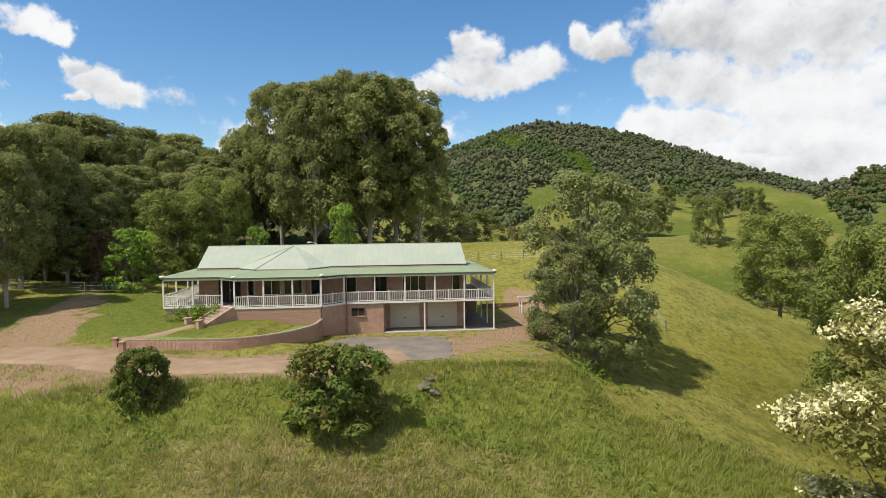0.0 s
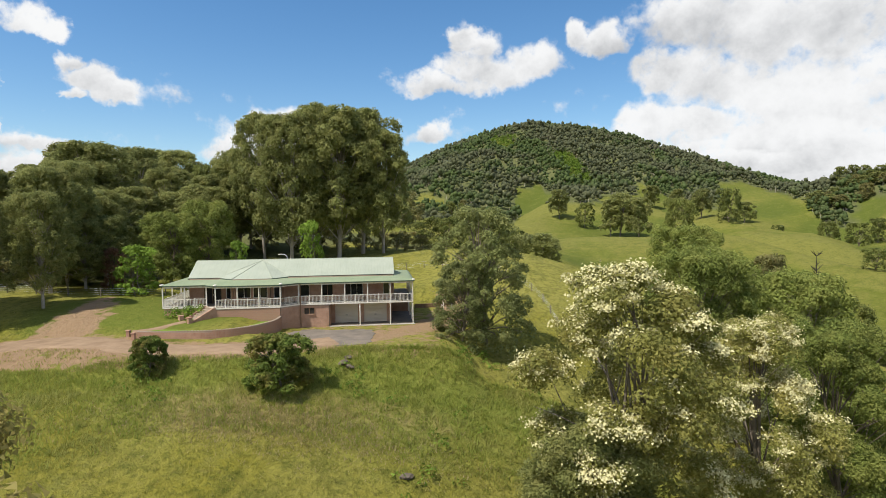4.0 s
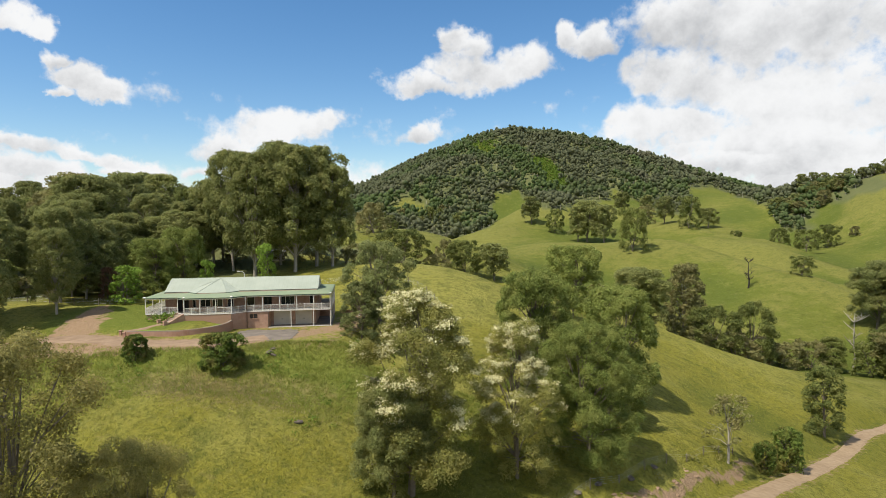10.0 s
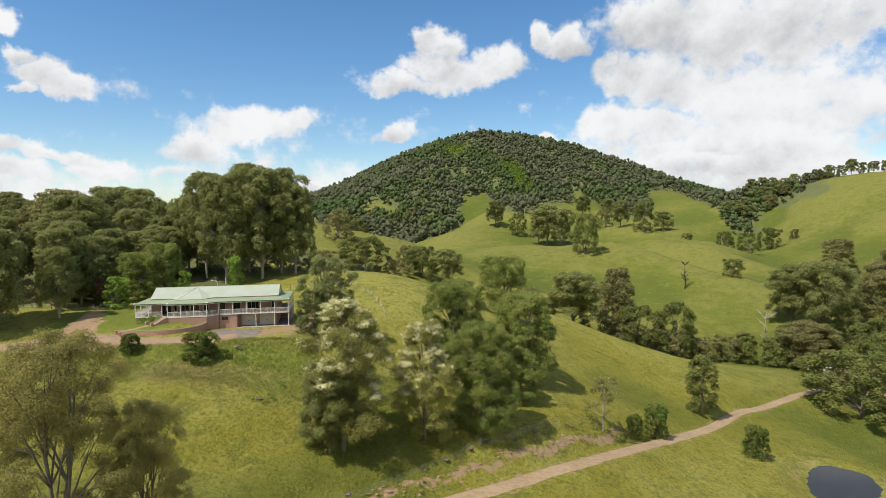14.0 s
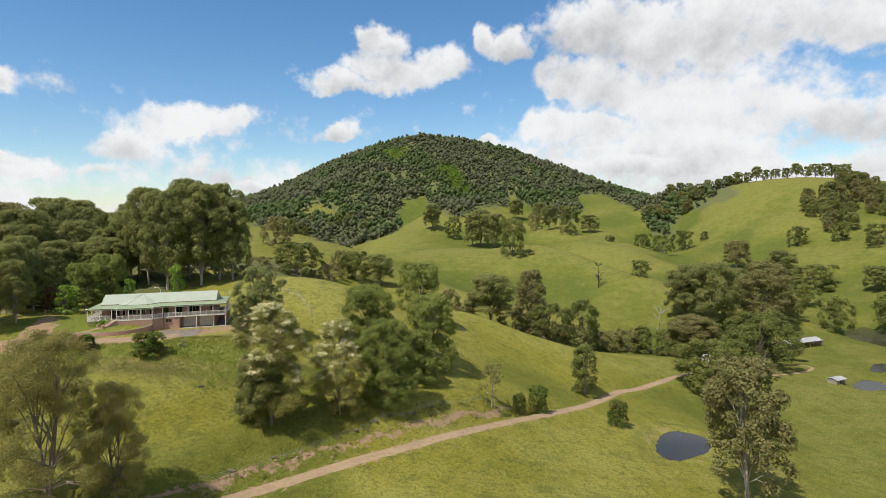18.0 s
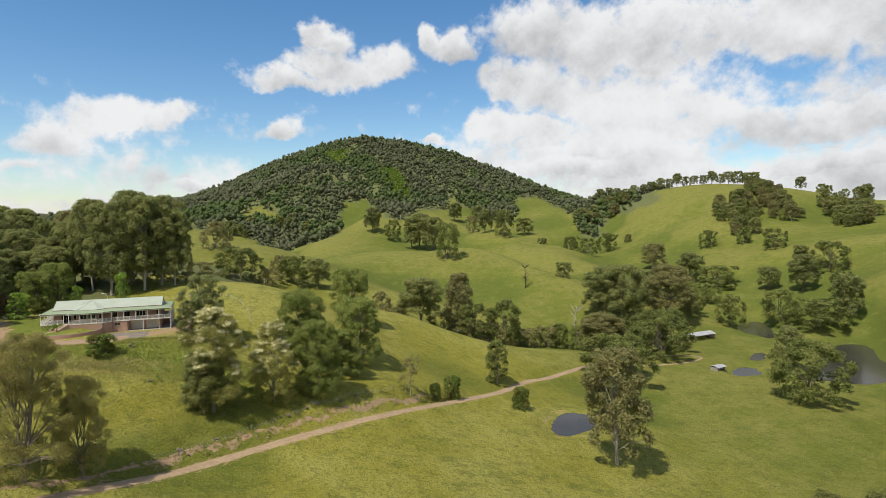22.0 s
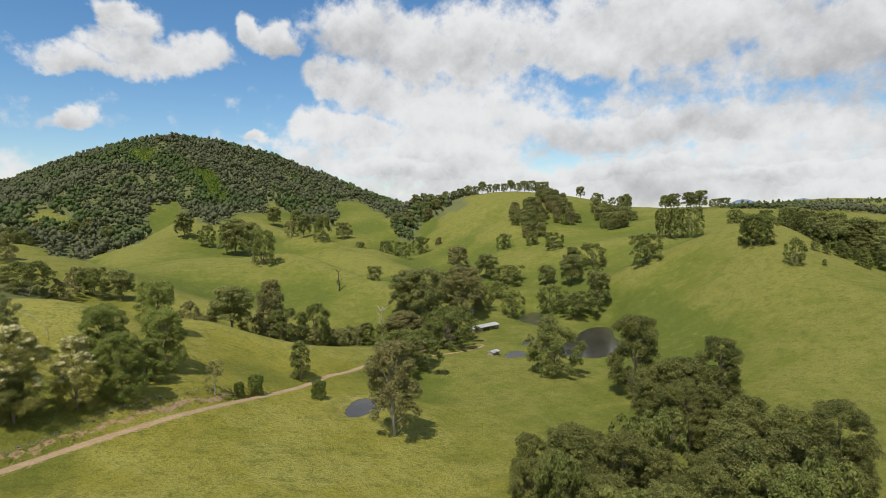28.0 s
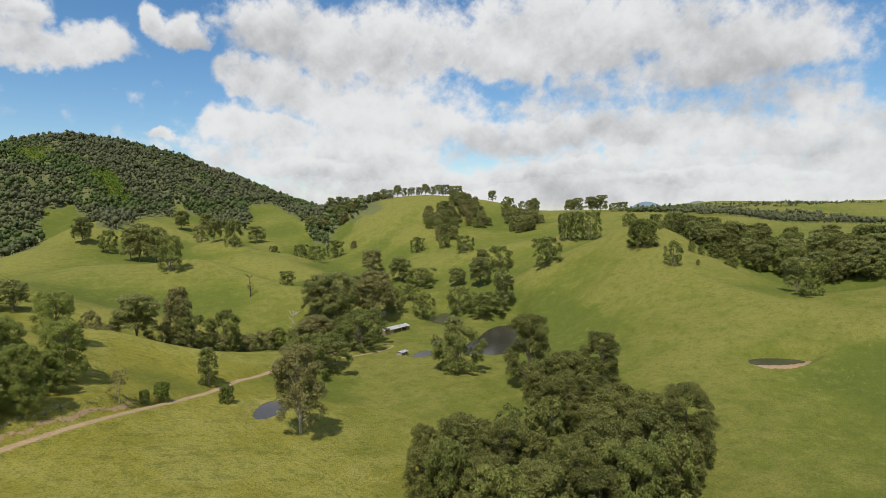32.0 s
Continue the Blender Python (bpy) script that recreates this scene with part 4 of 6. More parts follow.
def build_house():
    bricks = []
    # lower walls: under the bay, the angled return, the store room, the garage
    lower = [((-28.5, 0.15), (-23.8, 0.15), 1.6), ((-23.8, 0.1), (-22.35, -1.38), 1.0), ((-22.35, -1.38), (-15.3, -1.38), 0.8), ((-15.3, -1.38), (-13.35, 0.2), -0.3), ((-13.35, 0.2), (-9.95, 0.2), -0.3)]
    for k, (p, q, z0) in enumerate(lower):
        house_part("wall", wall_between(p, q, z0 - 0.6, DECK - 0.14, 0.24), "mortar")
        holes = [(0.55, 1.75, 1.55, 2.3)] if k == 4 else []
        brick_face(None, p, q, z0, DECK - 0.13, house, bricks, 1, holes, lift=0.12)
    house_part("wall", wall_between((-9.95, 0.32), (-9.95, 2.0), -0.3, DECK - 0.14, 0.24), "mortar")
    brick_face(None, (-9.83, 0.2), (-9.83, 2.0), -0.1, DECK - 0.24, house, bricks, 1)
    garage = [(-9.95, -9.35), (-6.6, -5.85), (-3.1, -2.5)]
    for a, b in garage:
        house_part("wall", boxed(a, b, 2.0, 2.24, -0.3, DECK - 0.22), "mortar")
        brick_face(None, (a, 2.0), (b, 2.0), -0.1, DECK - 0.24, house, bricks, 1)
    house_part("lintel", boxed(-9.35, -3.1, 2.02, 2.22, 2.2, DECK - 0.22), "cream")
    for a in (-9.35, -5.85):
        door = house_part("garage_door", boxed(a, a + 2.75, 2.11, 2.16, 0.06, 2.2), "cream", "cream ribbed roller garage door, closed")
        for i in range(12):
            part("slat", boxed(a, a + 2.75, 2.08, 2.112, 0.06 + i * 0.178, 0.06 + i * 0.178 + 0.166, 0.01), M["cream"], door)
        part("handle", boxed(a + 1.25, a + 1.5, 2.03, 2.08, 0.95, 1.02), M["gutter"], door)
    house_part("wall", boxed(-2.62, -2.5, 2.24, 10.4, -0.3, DECK - 0.22), "brick")
    house_part("back_wall", boxed(-26.3, -2.5, 10.4, 10.64, -0.3, UPPER - 0.1), "brick")
    # the slab borrows the asphalt colour to paint in the carport's shade
    house_part("floor_slab", boxed(-9.9, 0.25, 0.12, 10.3, -0.35, 0.06, 0.02), "asphalt", "concrete garage slab with the carport shade in its dark colour")
    house_part("slab_edge", boxed(-9.9, 0.25, -0.12, 0.118, -0.35, 0.064, 0.02), "concrete", "pale concrete slab edge")
    house_part("rear_wall", boxed(-2.9, 0.1, 9.7, 9.95, 0.0, DECK - 0.12), "brick", "brick rear wall of the carport")
    window(-12.8, -11.6, 0.06, 1.55, 2.3, 2, at=(-12.8, 0.06), label="small dark-framed store room window", paint="timber")
    # deck
    deck = FRONT + [(0.0, BACK_V), (-28.6, BACK_V)]
    house_part("deck", prism(deck, DECK - 0.14, DECK - 0.02), "grey_timber", "boarded verandah deck")
    edge = FRONT
    bm = bmesh.new()
    for (a, b) in zip(edge, edge[1:]):
        d = (Vector(b) - Vector(a)).normalized()
        n = Vector((d.y, -d.x)) * 0.05
        p, q = Vector(a) + n, Vector(b) + n
        s = wall_between(p, q, DECK - 0.15, DECK + 0.01, 0.06)
        tmp = bpy.data.meshes.new("t")
        s.to_mesh(tmp), s.free()
        bm.from_mesh(tmp)
        bpy.data.meshes.remove(tmp)
    house_part("fascia", bm, "white", "white painted deck edge board")
    house_part("fascia", boxed(0.02, 0.08, 0.0, BACK_V, DECK - 0.15, DECK + 0.01), "white")
    house_part("fascia", boxed(-28.68, -28.62, 0.0, BACK_V, DECK - 0.15, DECK + 0.01), "white")
    for v in (2.6, 5.2, 7.8, 10.4):
        house_part("joist", boxed(-2.4, 0.0, v - 0.05, v + 0.05, DECK - 0.42, DECK - 0.22), "grey_timber")
    # upper walls, with the bay; the entry's inner dark is painted on its door panel
    upper = [(-26.3, 2.4), (-22.2, 2.4), (-20.9, 0.95), (-16.8, 0.95), (-15.5, 2.4), (-2.3, 2.4), (-2.3, 10.4), (-26.3, 10.4)]
    for k in range(8):
        a, b = upper[k], upper[(k + 1) % 8]
        house_part("wall", wall_between(a, b, DECK - 0.02, UPPER - 0.04, 0.22), "mortar")
        if k in (0, 1, 2, 3, 4, 5):
            brick_face(None, a, b, DECK, UPPER - 0.1, house, bricks, 1, lift=0.11)
    # openings of the upper wall
    window(-20.5, -19.0, 0.83, 3.55, 4.95, 2)
    window(-18.7, -17.1, 0.83, 3.55, 4.95, 2)
    d = math.degrees(math.atan2(-1.45, 1.3))
    window(0, 1.1, 0, 3.4, 4.95, 1, d, (-22.02, 2.02))
    window(0, 1.1, 0, 3.4, 4.95, 1, -d, (-16.45, 1.17))
    window(-8.15, -5.95, 2.26, 3.35, 4.95, 3, label="wide three-light window with dark glass")
    window(-10.9, -9.6, 2.26, 3.4, 4.9, 2, label="timber window with closed brown blinds", paint="timber")
    window(-13.6, -12.4, 2.26, 3.4, 4.9, 1)
    window(-3.5, -2.75, 2.26, 3.4, 4.9, 1)
    # near-black panel: the unlit inside of the open entry, put into its colour
    door = house_part("front_door", boxed(-24.6, -22.75, 2.24, 2.30, DECK, 4.95), "dark", "double front door with the dark of the open entry painted in")
    for x in (-24.66, -23.72, -22.75):
        part("door_frame", boxed(x, x + 0.07, 2.18, 2.24, DECK, 5.0), M["timber"], door)
    part("door_handle", boxed(-23.62, -23.58, 2.12, 2.20, 3.75, 3.95), M["iron"], door)
    # main roof: gable with a half-octagon hip over the bay
    eave_v, ridge_v, back_v, left, right = 2.55, 6.4, 10.3, -26.55, -2.1

    def sheet(quads, name, material, label="", thick=0.07):
        bm = bmesh.new()
        for q in quads:
            bm.faces.new([bm.verts.new(p) for p in q])
        bmesh.ops.remove_doubles(bm, verts=bm.verts, dist=0.001)
        bmesh.ops.recalc_face_normals(bm, faces=bm.faces)
        g = bmesh.ops.solidify(bm, geom=list(bm.faces), thickness=thick)
        return house_part(name, bm, material, label)

    sheet([[(left, eave_v, UPPER), (right, eave_v, UPPER), (right, ridge_v, RIDGE), (left, ridge_v, RIDGE)]], "roof", "roof", "pale green corrugated iron gable roof")
    sheet([[(left, back_v, UPPER), (left, ridge_v, RIDGE), (right, ridge_v, RIDGE), (right, back_v, UPPER)]], "roof", "roof")
    house_part("ridge_cap", boxed(left, right, ridge_v - 0.16, ridge_v + 0.16, RIDGE - 0.02, RIDGE + 0.05, 0.02), "roof")
    for x in (left + 0.12, right - 0.2):
        bm = bmesh.new()
        a = [bm.verts.new(p) for p in ((x, eave_v + 0.1, UPPER), (x, back_v - 0.1, UPPER), (x, ridge_v, RIDGE - 0.06))]
        b = [bm.verts.new((v.co.x + 0.1, v.co.y, v.co.z)) for v in a]
        bm.faces.new(a), bm.faces.new(b[::-1])
        for i in range(3):
            bm.faces.new((a[i], b[i], b[(i + 1) % 3], a[(i + 1) % 3]))
        bmesh.ops.recalc_face_normals(bm, faces=bm.faces)
        house_part("gable", bm, "cream", "cream boarded gable end")
    apex, e1, e2, e3, e4 = (-18.5, 6.1, RIDGE - 0.02), (-23.0, eave_v + 0.05, UPPER + 0.03), (-21.2, 1.05, UPPER - 0.03), (-16.5, 1.05, UPPER - 0.03), (-14.7, eave_v + 0.05, UPPER + 0.03)
    sheet([[e1, e2, apex], [e2, e3, apex], [e3, e4, apex]], "bay_roof", "roof", "hipped roof over the bay", 0.06)
    for e in (e1, e2, e3, e4):
        a, b = Vector(apex), Vector(e)
        rod = bmesh.new()
        g = bmesh.ops.create_cone(rod, cap_ends=True, segments=6, radius1=0.07, radius2=0.07, depth=(a - b).length)
        house_cap = part("ridge_cap", rod, M["roof"], house)
        house_cap.matrix_basis = Matrix.Translation((a + b) / 2) @ (a - b).to_track_quat("Z", "Y").to_matrix().to_4x4()
    # main gutter line
    line = [(left, eave_v - 0.06), e1[:2], e2[:2], e3[:2], e4[:2], (right, eave_v - 0.06)]
    line = [(p[0], p[1] - 0.05) for p in line]
    for a, b in zip(line, line[1:]):
        house_part("gutter", wall_between(a, b, UPPER - 0.16, UPPER - 0.04, 0.12), "gutter")
    # verandah roof with a rolled edge
    o = 0.18
    outer = [(-28.6 - o, BACK_V + o), (-28.6 - o, -o), (-23.9, -o), (-22.5, -1.5 - o), (-15.15, -1.5 - o), (-13.3, -o), (o, -o), (o, BACK_V + o)]
    inner = [(left + 0.1, 10.2), (left + 0.1, eave_v), e1[:2], e2[:2], e3[:2], e4[:2], (right - 0.1, eave_v), (right - 0.1, 10.2)]
    quads = []
    rings = []
    for k, z in ((0.0, EAVE), (0.035, EAVE + 0.10), (0.09, EAVE + 0.17), (0.2, EAVE + 0.23), (1.0, UPPER - 0.1)):
        rings.append([(a[0] + (b[0] - a[0]) * k, a[1] + (b[1] - a[1]) * k, z) for a, b in zip(outer, inner)])
    for r0, r1 in zip(rings, rings[1:]):
        for i in range(len(r0) - 1):
            quads.append([r0[i], r0[i + 1], r1[i + 1], r1[i]])
    sheet(quads, "verandah_roof", "eave_roof", "green corrugated verandah roof with a rolled edge", 0.05)
    sheet([[(-28.8, BACK_V + o, EAVE), (o, BACK_V + o, EAVE), (right, 10.2, UPPER - 0.1), (left, 10.2, UPPER - 0.1)]], "verandah_roof", "eave_roof", "", 0.05)
    for a, b in zip(outer, outer[1:]):
        house_part("gutter", wall_between(a, b, EAVE - 0.06, EAVE + 0.07, 0.1), "gutter")
    # cream roll ends at the two front corners
    for x, y in ((-28.72, -0.1), (0.1, -0.1), (-22.45, -1.62), (-15.2, -1.62)):
        house_part("corner_cap", boxed(x - 0.16, x + 0.16, y - 0.12, y + 0.5, EAVE + 0.07, EAVE + 0.22, 0.05), "white")
    # verandah ceiling beam
    ring = [(p[0] * 1.0, p[1]) for p in FRONT]
    for a, b in zip(ring, ring[1:]):
        house_part("beam", wall_between(a, b, EAVE - 0.22, EAVE - 0.05, 0.08), "white")
    house_part("beam", boxed(-0.04, 0.04, 0.05, BACK_V, EAVE - 0.22, EAVE - 0.05), "white")
    house_part("beam", boxed(-28.64, -28.56, 0.05, BACK_V, EAVE - 0.22, EAVE - 0.05), "white")
    # posts
    post_mesh = box_mesh("post", 0.13, 0.13, EAVE - 0.2 - DECK, M["white"], 0.01)
    front_posts = [(-28.6, 0), (-26.2, 0), (-23.8, 0), (-22.4, -1.5), (-20.02, -1.5), (-17.63, -1.5), (-15.25, -1.5)] + [(-13.4 + 2.68 * k, 0) for k in range(6)]
    side_posts = [(0, 3.2 * k) for k in range(1, 5)] + [(-28.6, 3.2 * k) for k in range(1, 5)]
    for x, y in front_posts + side_posts:
        shared("post", post_mesh, house, pose(x, y, DECK))
    low_post = box_mesh("low_post", 0.12, 0.12, DECK - 0.24, M["white"], 0.01)
    for x, y in ((-6.3, 0), (-2.7, 0), (0, 0), (0, 3.2), (0, 6.4), (0, 9.6), (0, 12.8)):
        shared("post", low_post, house, pose(x, y, 0))
    pipe = box_mesh("downpipe", 0.1, 0.1, EAVE - 0.1, M["timber"], 0.02)
    shared("downpipe", pipe, house, pose(-13.2, -0.1, 0))
    # railings
    spans = [(a, b) for a, b in zip(front_posts, front_posts[1:]) if a not in ((-26.2, 0),) or True]
    spans = [s for s in spans if s[0] != (-23.8, 0)]
    side_spans = [((0, 3.2 * k), (0, 3.2 * k + 3.2)) for k in range(4)] + [((-28.6, 3.2 * k), (-28.6, 3.2 * k + 3.2)) for k in range(4)]
    baluster = box_mesh("baluster", 0.035, 0.035, 0.74, M["white"])
    newel = box_mesh("newel", 0.09, 0.09, 1.0, M["white"], 0.01)
    for a, b in spans + side_spans:
        a, b = Vector(a), Vector(b)
        rail = part("railing", wall_between(a, b, DECK + 0.86, DECK + 0.92, 0.07), M["white"], house, "white timber verandah railing")
        part("bottom_rail", wall_between(a, b, DECK + 0.08, DECK + 0.13, 0.05), M["white"], rail)
        n = max(2, round((b - a).length / 0.155))
        for i in range(1, n):
            p = a + (b - a) * i / n
            if i == n // 2 and (b - a).length > 2:
                shared("newel", newel, rail, pose(p.x, p.y, DECK))
            else:
                shared("baluster", baluster, rail, pose(p.x, p.y, DECK + 0.12))
    return bricks


house_bricks = build_house()


# ---------------------------------------------------------------- front garden
def hp(u, v):
    p = HOUSE @ Vector((u, v, 0))
    return p.x, p.y


def build_steps():
    steps = new("front_steps")
    steps.matrix_basis = HOUSE @ pose(-23.1, -0.75, 0, 0, 0, -136)
    tagged(steps, "worn brown entry steps between low brick walls and piers", "steps")
    n, run, rise = 7, 0.36, 0.19
    part("landing", boxed(-0.9, 0.3, -1.0, 1.0, 0.8, DECK - 0.03), M["step"], steps)
    for i in range(n):
        part("step", boxed(0.3 + i * run, 0.3 + (i + 1) * run + 0.03, -0.85, 0.85, 0.6, DECK - 0.03 - (i + 1) * rise, 0.015), M["step"], steps)
    for side in (-1, 1):
        bm = bmesh.new()
        y0, y1 = sorted((side * 0.86, side * 1.08))
        prof = [(-0.2, 0.6), (2.9, 0.6), (2.9, 1.62), (0.3, DECK + 0.02), (-0.2, DECK + 0.02)]
        a = [bm.verts.new((x, y0, z)) for x, z in prof]
        b = [bm.verts.new((x, y1, z)) for x, z in prof]
        bm.faces.new(a), bm.faces.new(b[::-1])
        for i in range(5):
            bm.faces.new((a[i], b[i], b[(i + 1) % 5], a[(i + 1) % 5]))
        bmesh.ops.recalc_face_normals(bm, faces=bm.faces)
        part("side_wall", bm, M["brick"], steps, "sloping brick side wall")
        pier = part("pier", boxed(2.85, 3.3, y0 - 0.11, y1 + 0.11, 0.6, 2.1, 0.02), M["brick"], steps, "square brick pier")
        part("pier_cap", boxed(2.8, 3.35, y0 - 0.16, y1 + 0.16, 2.1, 2.18, 0.02), M["brick"], pier)


build_steps()

# curved retaining wall: a quarter round from the bay corner, then a long sweep
WALL = [hp(-15.25, -1.6), hp(-15.7, -3.6), hp(-17.1, -5.4), hp(-19.2, -6.7), hp(-21.6, -7.25), hp(-24.2, -7.0), hp(-26.6, -6.5), hp(-29.2, -5.9)]
WALL_TOP, WALL_FOOT = [1.62, 1.50, 1.40, 1.32, 1.28, 1.25, 1.2, 1.15], -0.4


def build_retaining_wall():
    wall = new("retaining_wall")
    tagged(wall, "curved pink brick retaining wall holding up the front lawn", "wall")
    line = bend(WALL, 8)
    tops = np.interp(np.linspace(0, 1, len(line)), np.linspace(0, 1, len(WALL)), WALL_TOP)
    core = bmesh.new()
    rows = []
    for i, p in enumerate(line):
        a, b = line[max(i - 1, 0)], line[min(i + 1, len(line) - 1)]
        d = (b - a).normalized()
        n = Vector((d.y, -d.x))
        rows.append([core.verts.new((p.x + n.x * o, p.y + n.y * o, z)) for o, z in ((-0.12, WALL_FOOT), (-0.12, tops[i]), (0.12, tops[i]), (0.12, WALL_FOOT))])
    for r0, r1 in zip(rows, rows[1:]):
        for k in range(4):
            core.faces.new((r0[k], r0[(k + 1) % 4], r1[(k + 1) % 4], r1[k]))
    bmesh.ops.recalc_face_normals(core, faces=core.faces)
    part("wall_core", core, M["mortar"], wall)
    bricks = []
    for i in range(len(line) - 1):
        a, b = line[i], line[i + 1]
        d = (b - a).normalized()
        n = Vector((d.y, -d.x))
        side = 1 if n.dot(Vector((-12, 52)) - a) < 0 else -1
        brick_face(None, (a.x, a.y), (b.x, b.y), -0.3 + 0.001 * i, tops[i] + 0.04, wall, bricks, side, lift=0.12)
    coping = box_mesh("coping", 0.205, 0.31, 0.065, M["step"], 0.012)
    total = 0.0
    for i in range(len(line) - 1):
        a, b = line[i], line[i + 1]
        k = max(1, round((b - a).length / 0.225))
        d = (b - a).normalized()
        for j in range(k):
            p = a + (b - a) * (j + 0.5) / k
            shared("coping", coping, wall, pose(p.x, p.y, tops[i] + 0.0, 0, 0, math.degrees(math.atan2(d.y, d.x))))
    return wall, bricks


retaining_wall, wall_bricks = build_retaining_wall()


def build_terrace():
    line = [(p.x, p.y) for p in bend(WALL, 8)]
    back = [hp(-28.0, -3.6), hp(-26.5, -0.2), hp(-23.0, 0.0), hp(-22.3, -1.2), hp(-15.4, -1.2)]
    bm = prism(line + back, -0.3, 1.12)
    ob = part("front_lawn", bm, M["lawn"])
    tagged(ob, "bright mown lawn terrace before the verandah", "lawn", kind="structure")
    line = dense_line([hp(-25.3, -3.0), hp(-26.6, -3.9), hp(-28.2, -4.7), hp(-30.2, -5.6)], 0.5)
    zs = [max(gz(p.x, p.y), 1.12) for p in line]
    for _ in range(4):
        zs = [zs[0]] + [(a + b + c) / 3 for a, b, c in zip(zs, zs[1:], zs[2:])] + [zs[-1]]
    tagged(strip("garden_path", line, zs, 0.48, M["gravel"], 0.1, 0.06), "narrow worn earth and gravel path to the steps", "path", kind="structure")
    for u, v in ((-30.3, -5.3), (-29.3, -6.6)):
        pil = new("gate_pillar")
        x, y = hp(u, v)
        pil.matrix_basis = pose(x, y, gz(x, y) - 0.3)
        tagged(pil, "short brick gate pillar with a flat cap beside the path", "pillar", "gate pillars")
        part("shaft", boxed(-0.18, 0.18, -0.18, 0.18, 0, 1.0, 0.015), M["brick"], pil)
        part("cap", boxed(-0.23, 0.23, -0.23, 0.23, 1.0, 1.08, 0.02), M["brick"], pil)


M["lawn"] = speckled("mown_lawn", (0.115, 0.185, 0.026), (0.185, 0.25, 0.045), 2.5, 0.95, 0.1, 0.6)
build_terrace()

# ---------------------------------------------------------------- trees


def leaf_cards(points, normals, sizes, rng, slim=0.55):
    """Pointed leaf sprays, one triangle each, turned at random about their normals."""
    n = len(points)
    normals = normals / np.linalg.norm(normals, axis=1, keepdims=True)
    t = rng.normal(size=(n, 3))
    t -= (t * normals).sum(1, keepdims=True) * normals
    t /= np.linalg.norm(t, axis=1, keepdims=True) + 1e-9
    b = np.cross(normals, t)
    s = sizes[:, None]
    v = np.stack([points - t * s, points + t * s * 0.5 + b * s * slim, points + t * s * 0.8 - b * s * slim], 1)
    return v.reshape(-1, 3), np.arange(3 * n).reshape(n, 3)


def lobe_cards(lobes, per, size, rng, jitter=0.38, loose=0.0):
    """Sprays over the shells of many small lobes."""
    pts, nrm, siz = [], [], []
    for c, r in lobes:
        n = max(8, int(per * (r[0] * r[1] * r[2]) ** (2 / 3)))
        d = rng.normal(size=(n, 3))
        d /= np.linalg.norm(d, axis=1, keepdims=True)
        d[:, 2] = np.where((d[:, 2] < -0.3) & (rng.rand(n) < 0.6), -d[:, 2], d[:, 2])
        k = 0.68 - 0.1 * loose + (0.38 + 0.42 * loose) * rng.rand(n, 1) ** (0.7 + 0.5 * loose)
        pts.append(np.asarray(c) + d * k * np.asarray(r))
        nrm.append(d + jitter * rng.normal(size=(n, 3)) + (0, 0, 0.2))
        siz.append(size * rng.uniform(0.6, 1.35, n))
    return leaf_cards(np.concatenate(pts), np.concatenate(nrm), np.concatenate(siz), rng)


def tube(verts, faces, path, radii, sides=6):
    start = len(verts)
    for i, (p, r) in enumerate(zip(path, radii)):
        a, b = path[max(i - 1, 0)], path[min(i + 1, len(path) - 1)]
        d = (Vector(b) - Vector(a)).normalized()
        x = d.cross(Vector((0.31, 0.95, 0.1))).normalized()
        y = d.cross(x)
        for k in range(sides):
            t = k / sides * math.tau
            verts.append(tuple(Vector(p) + (x * math.cos(t) + y * math.sin(t)) * r))
    for i in range(len(path) - 1):
        for k in range(sides):
            a, b = start + i * sides + k, start + i * sides + (k + 1) % sides
            faces.append((a, b, b + sides, a + sides))


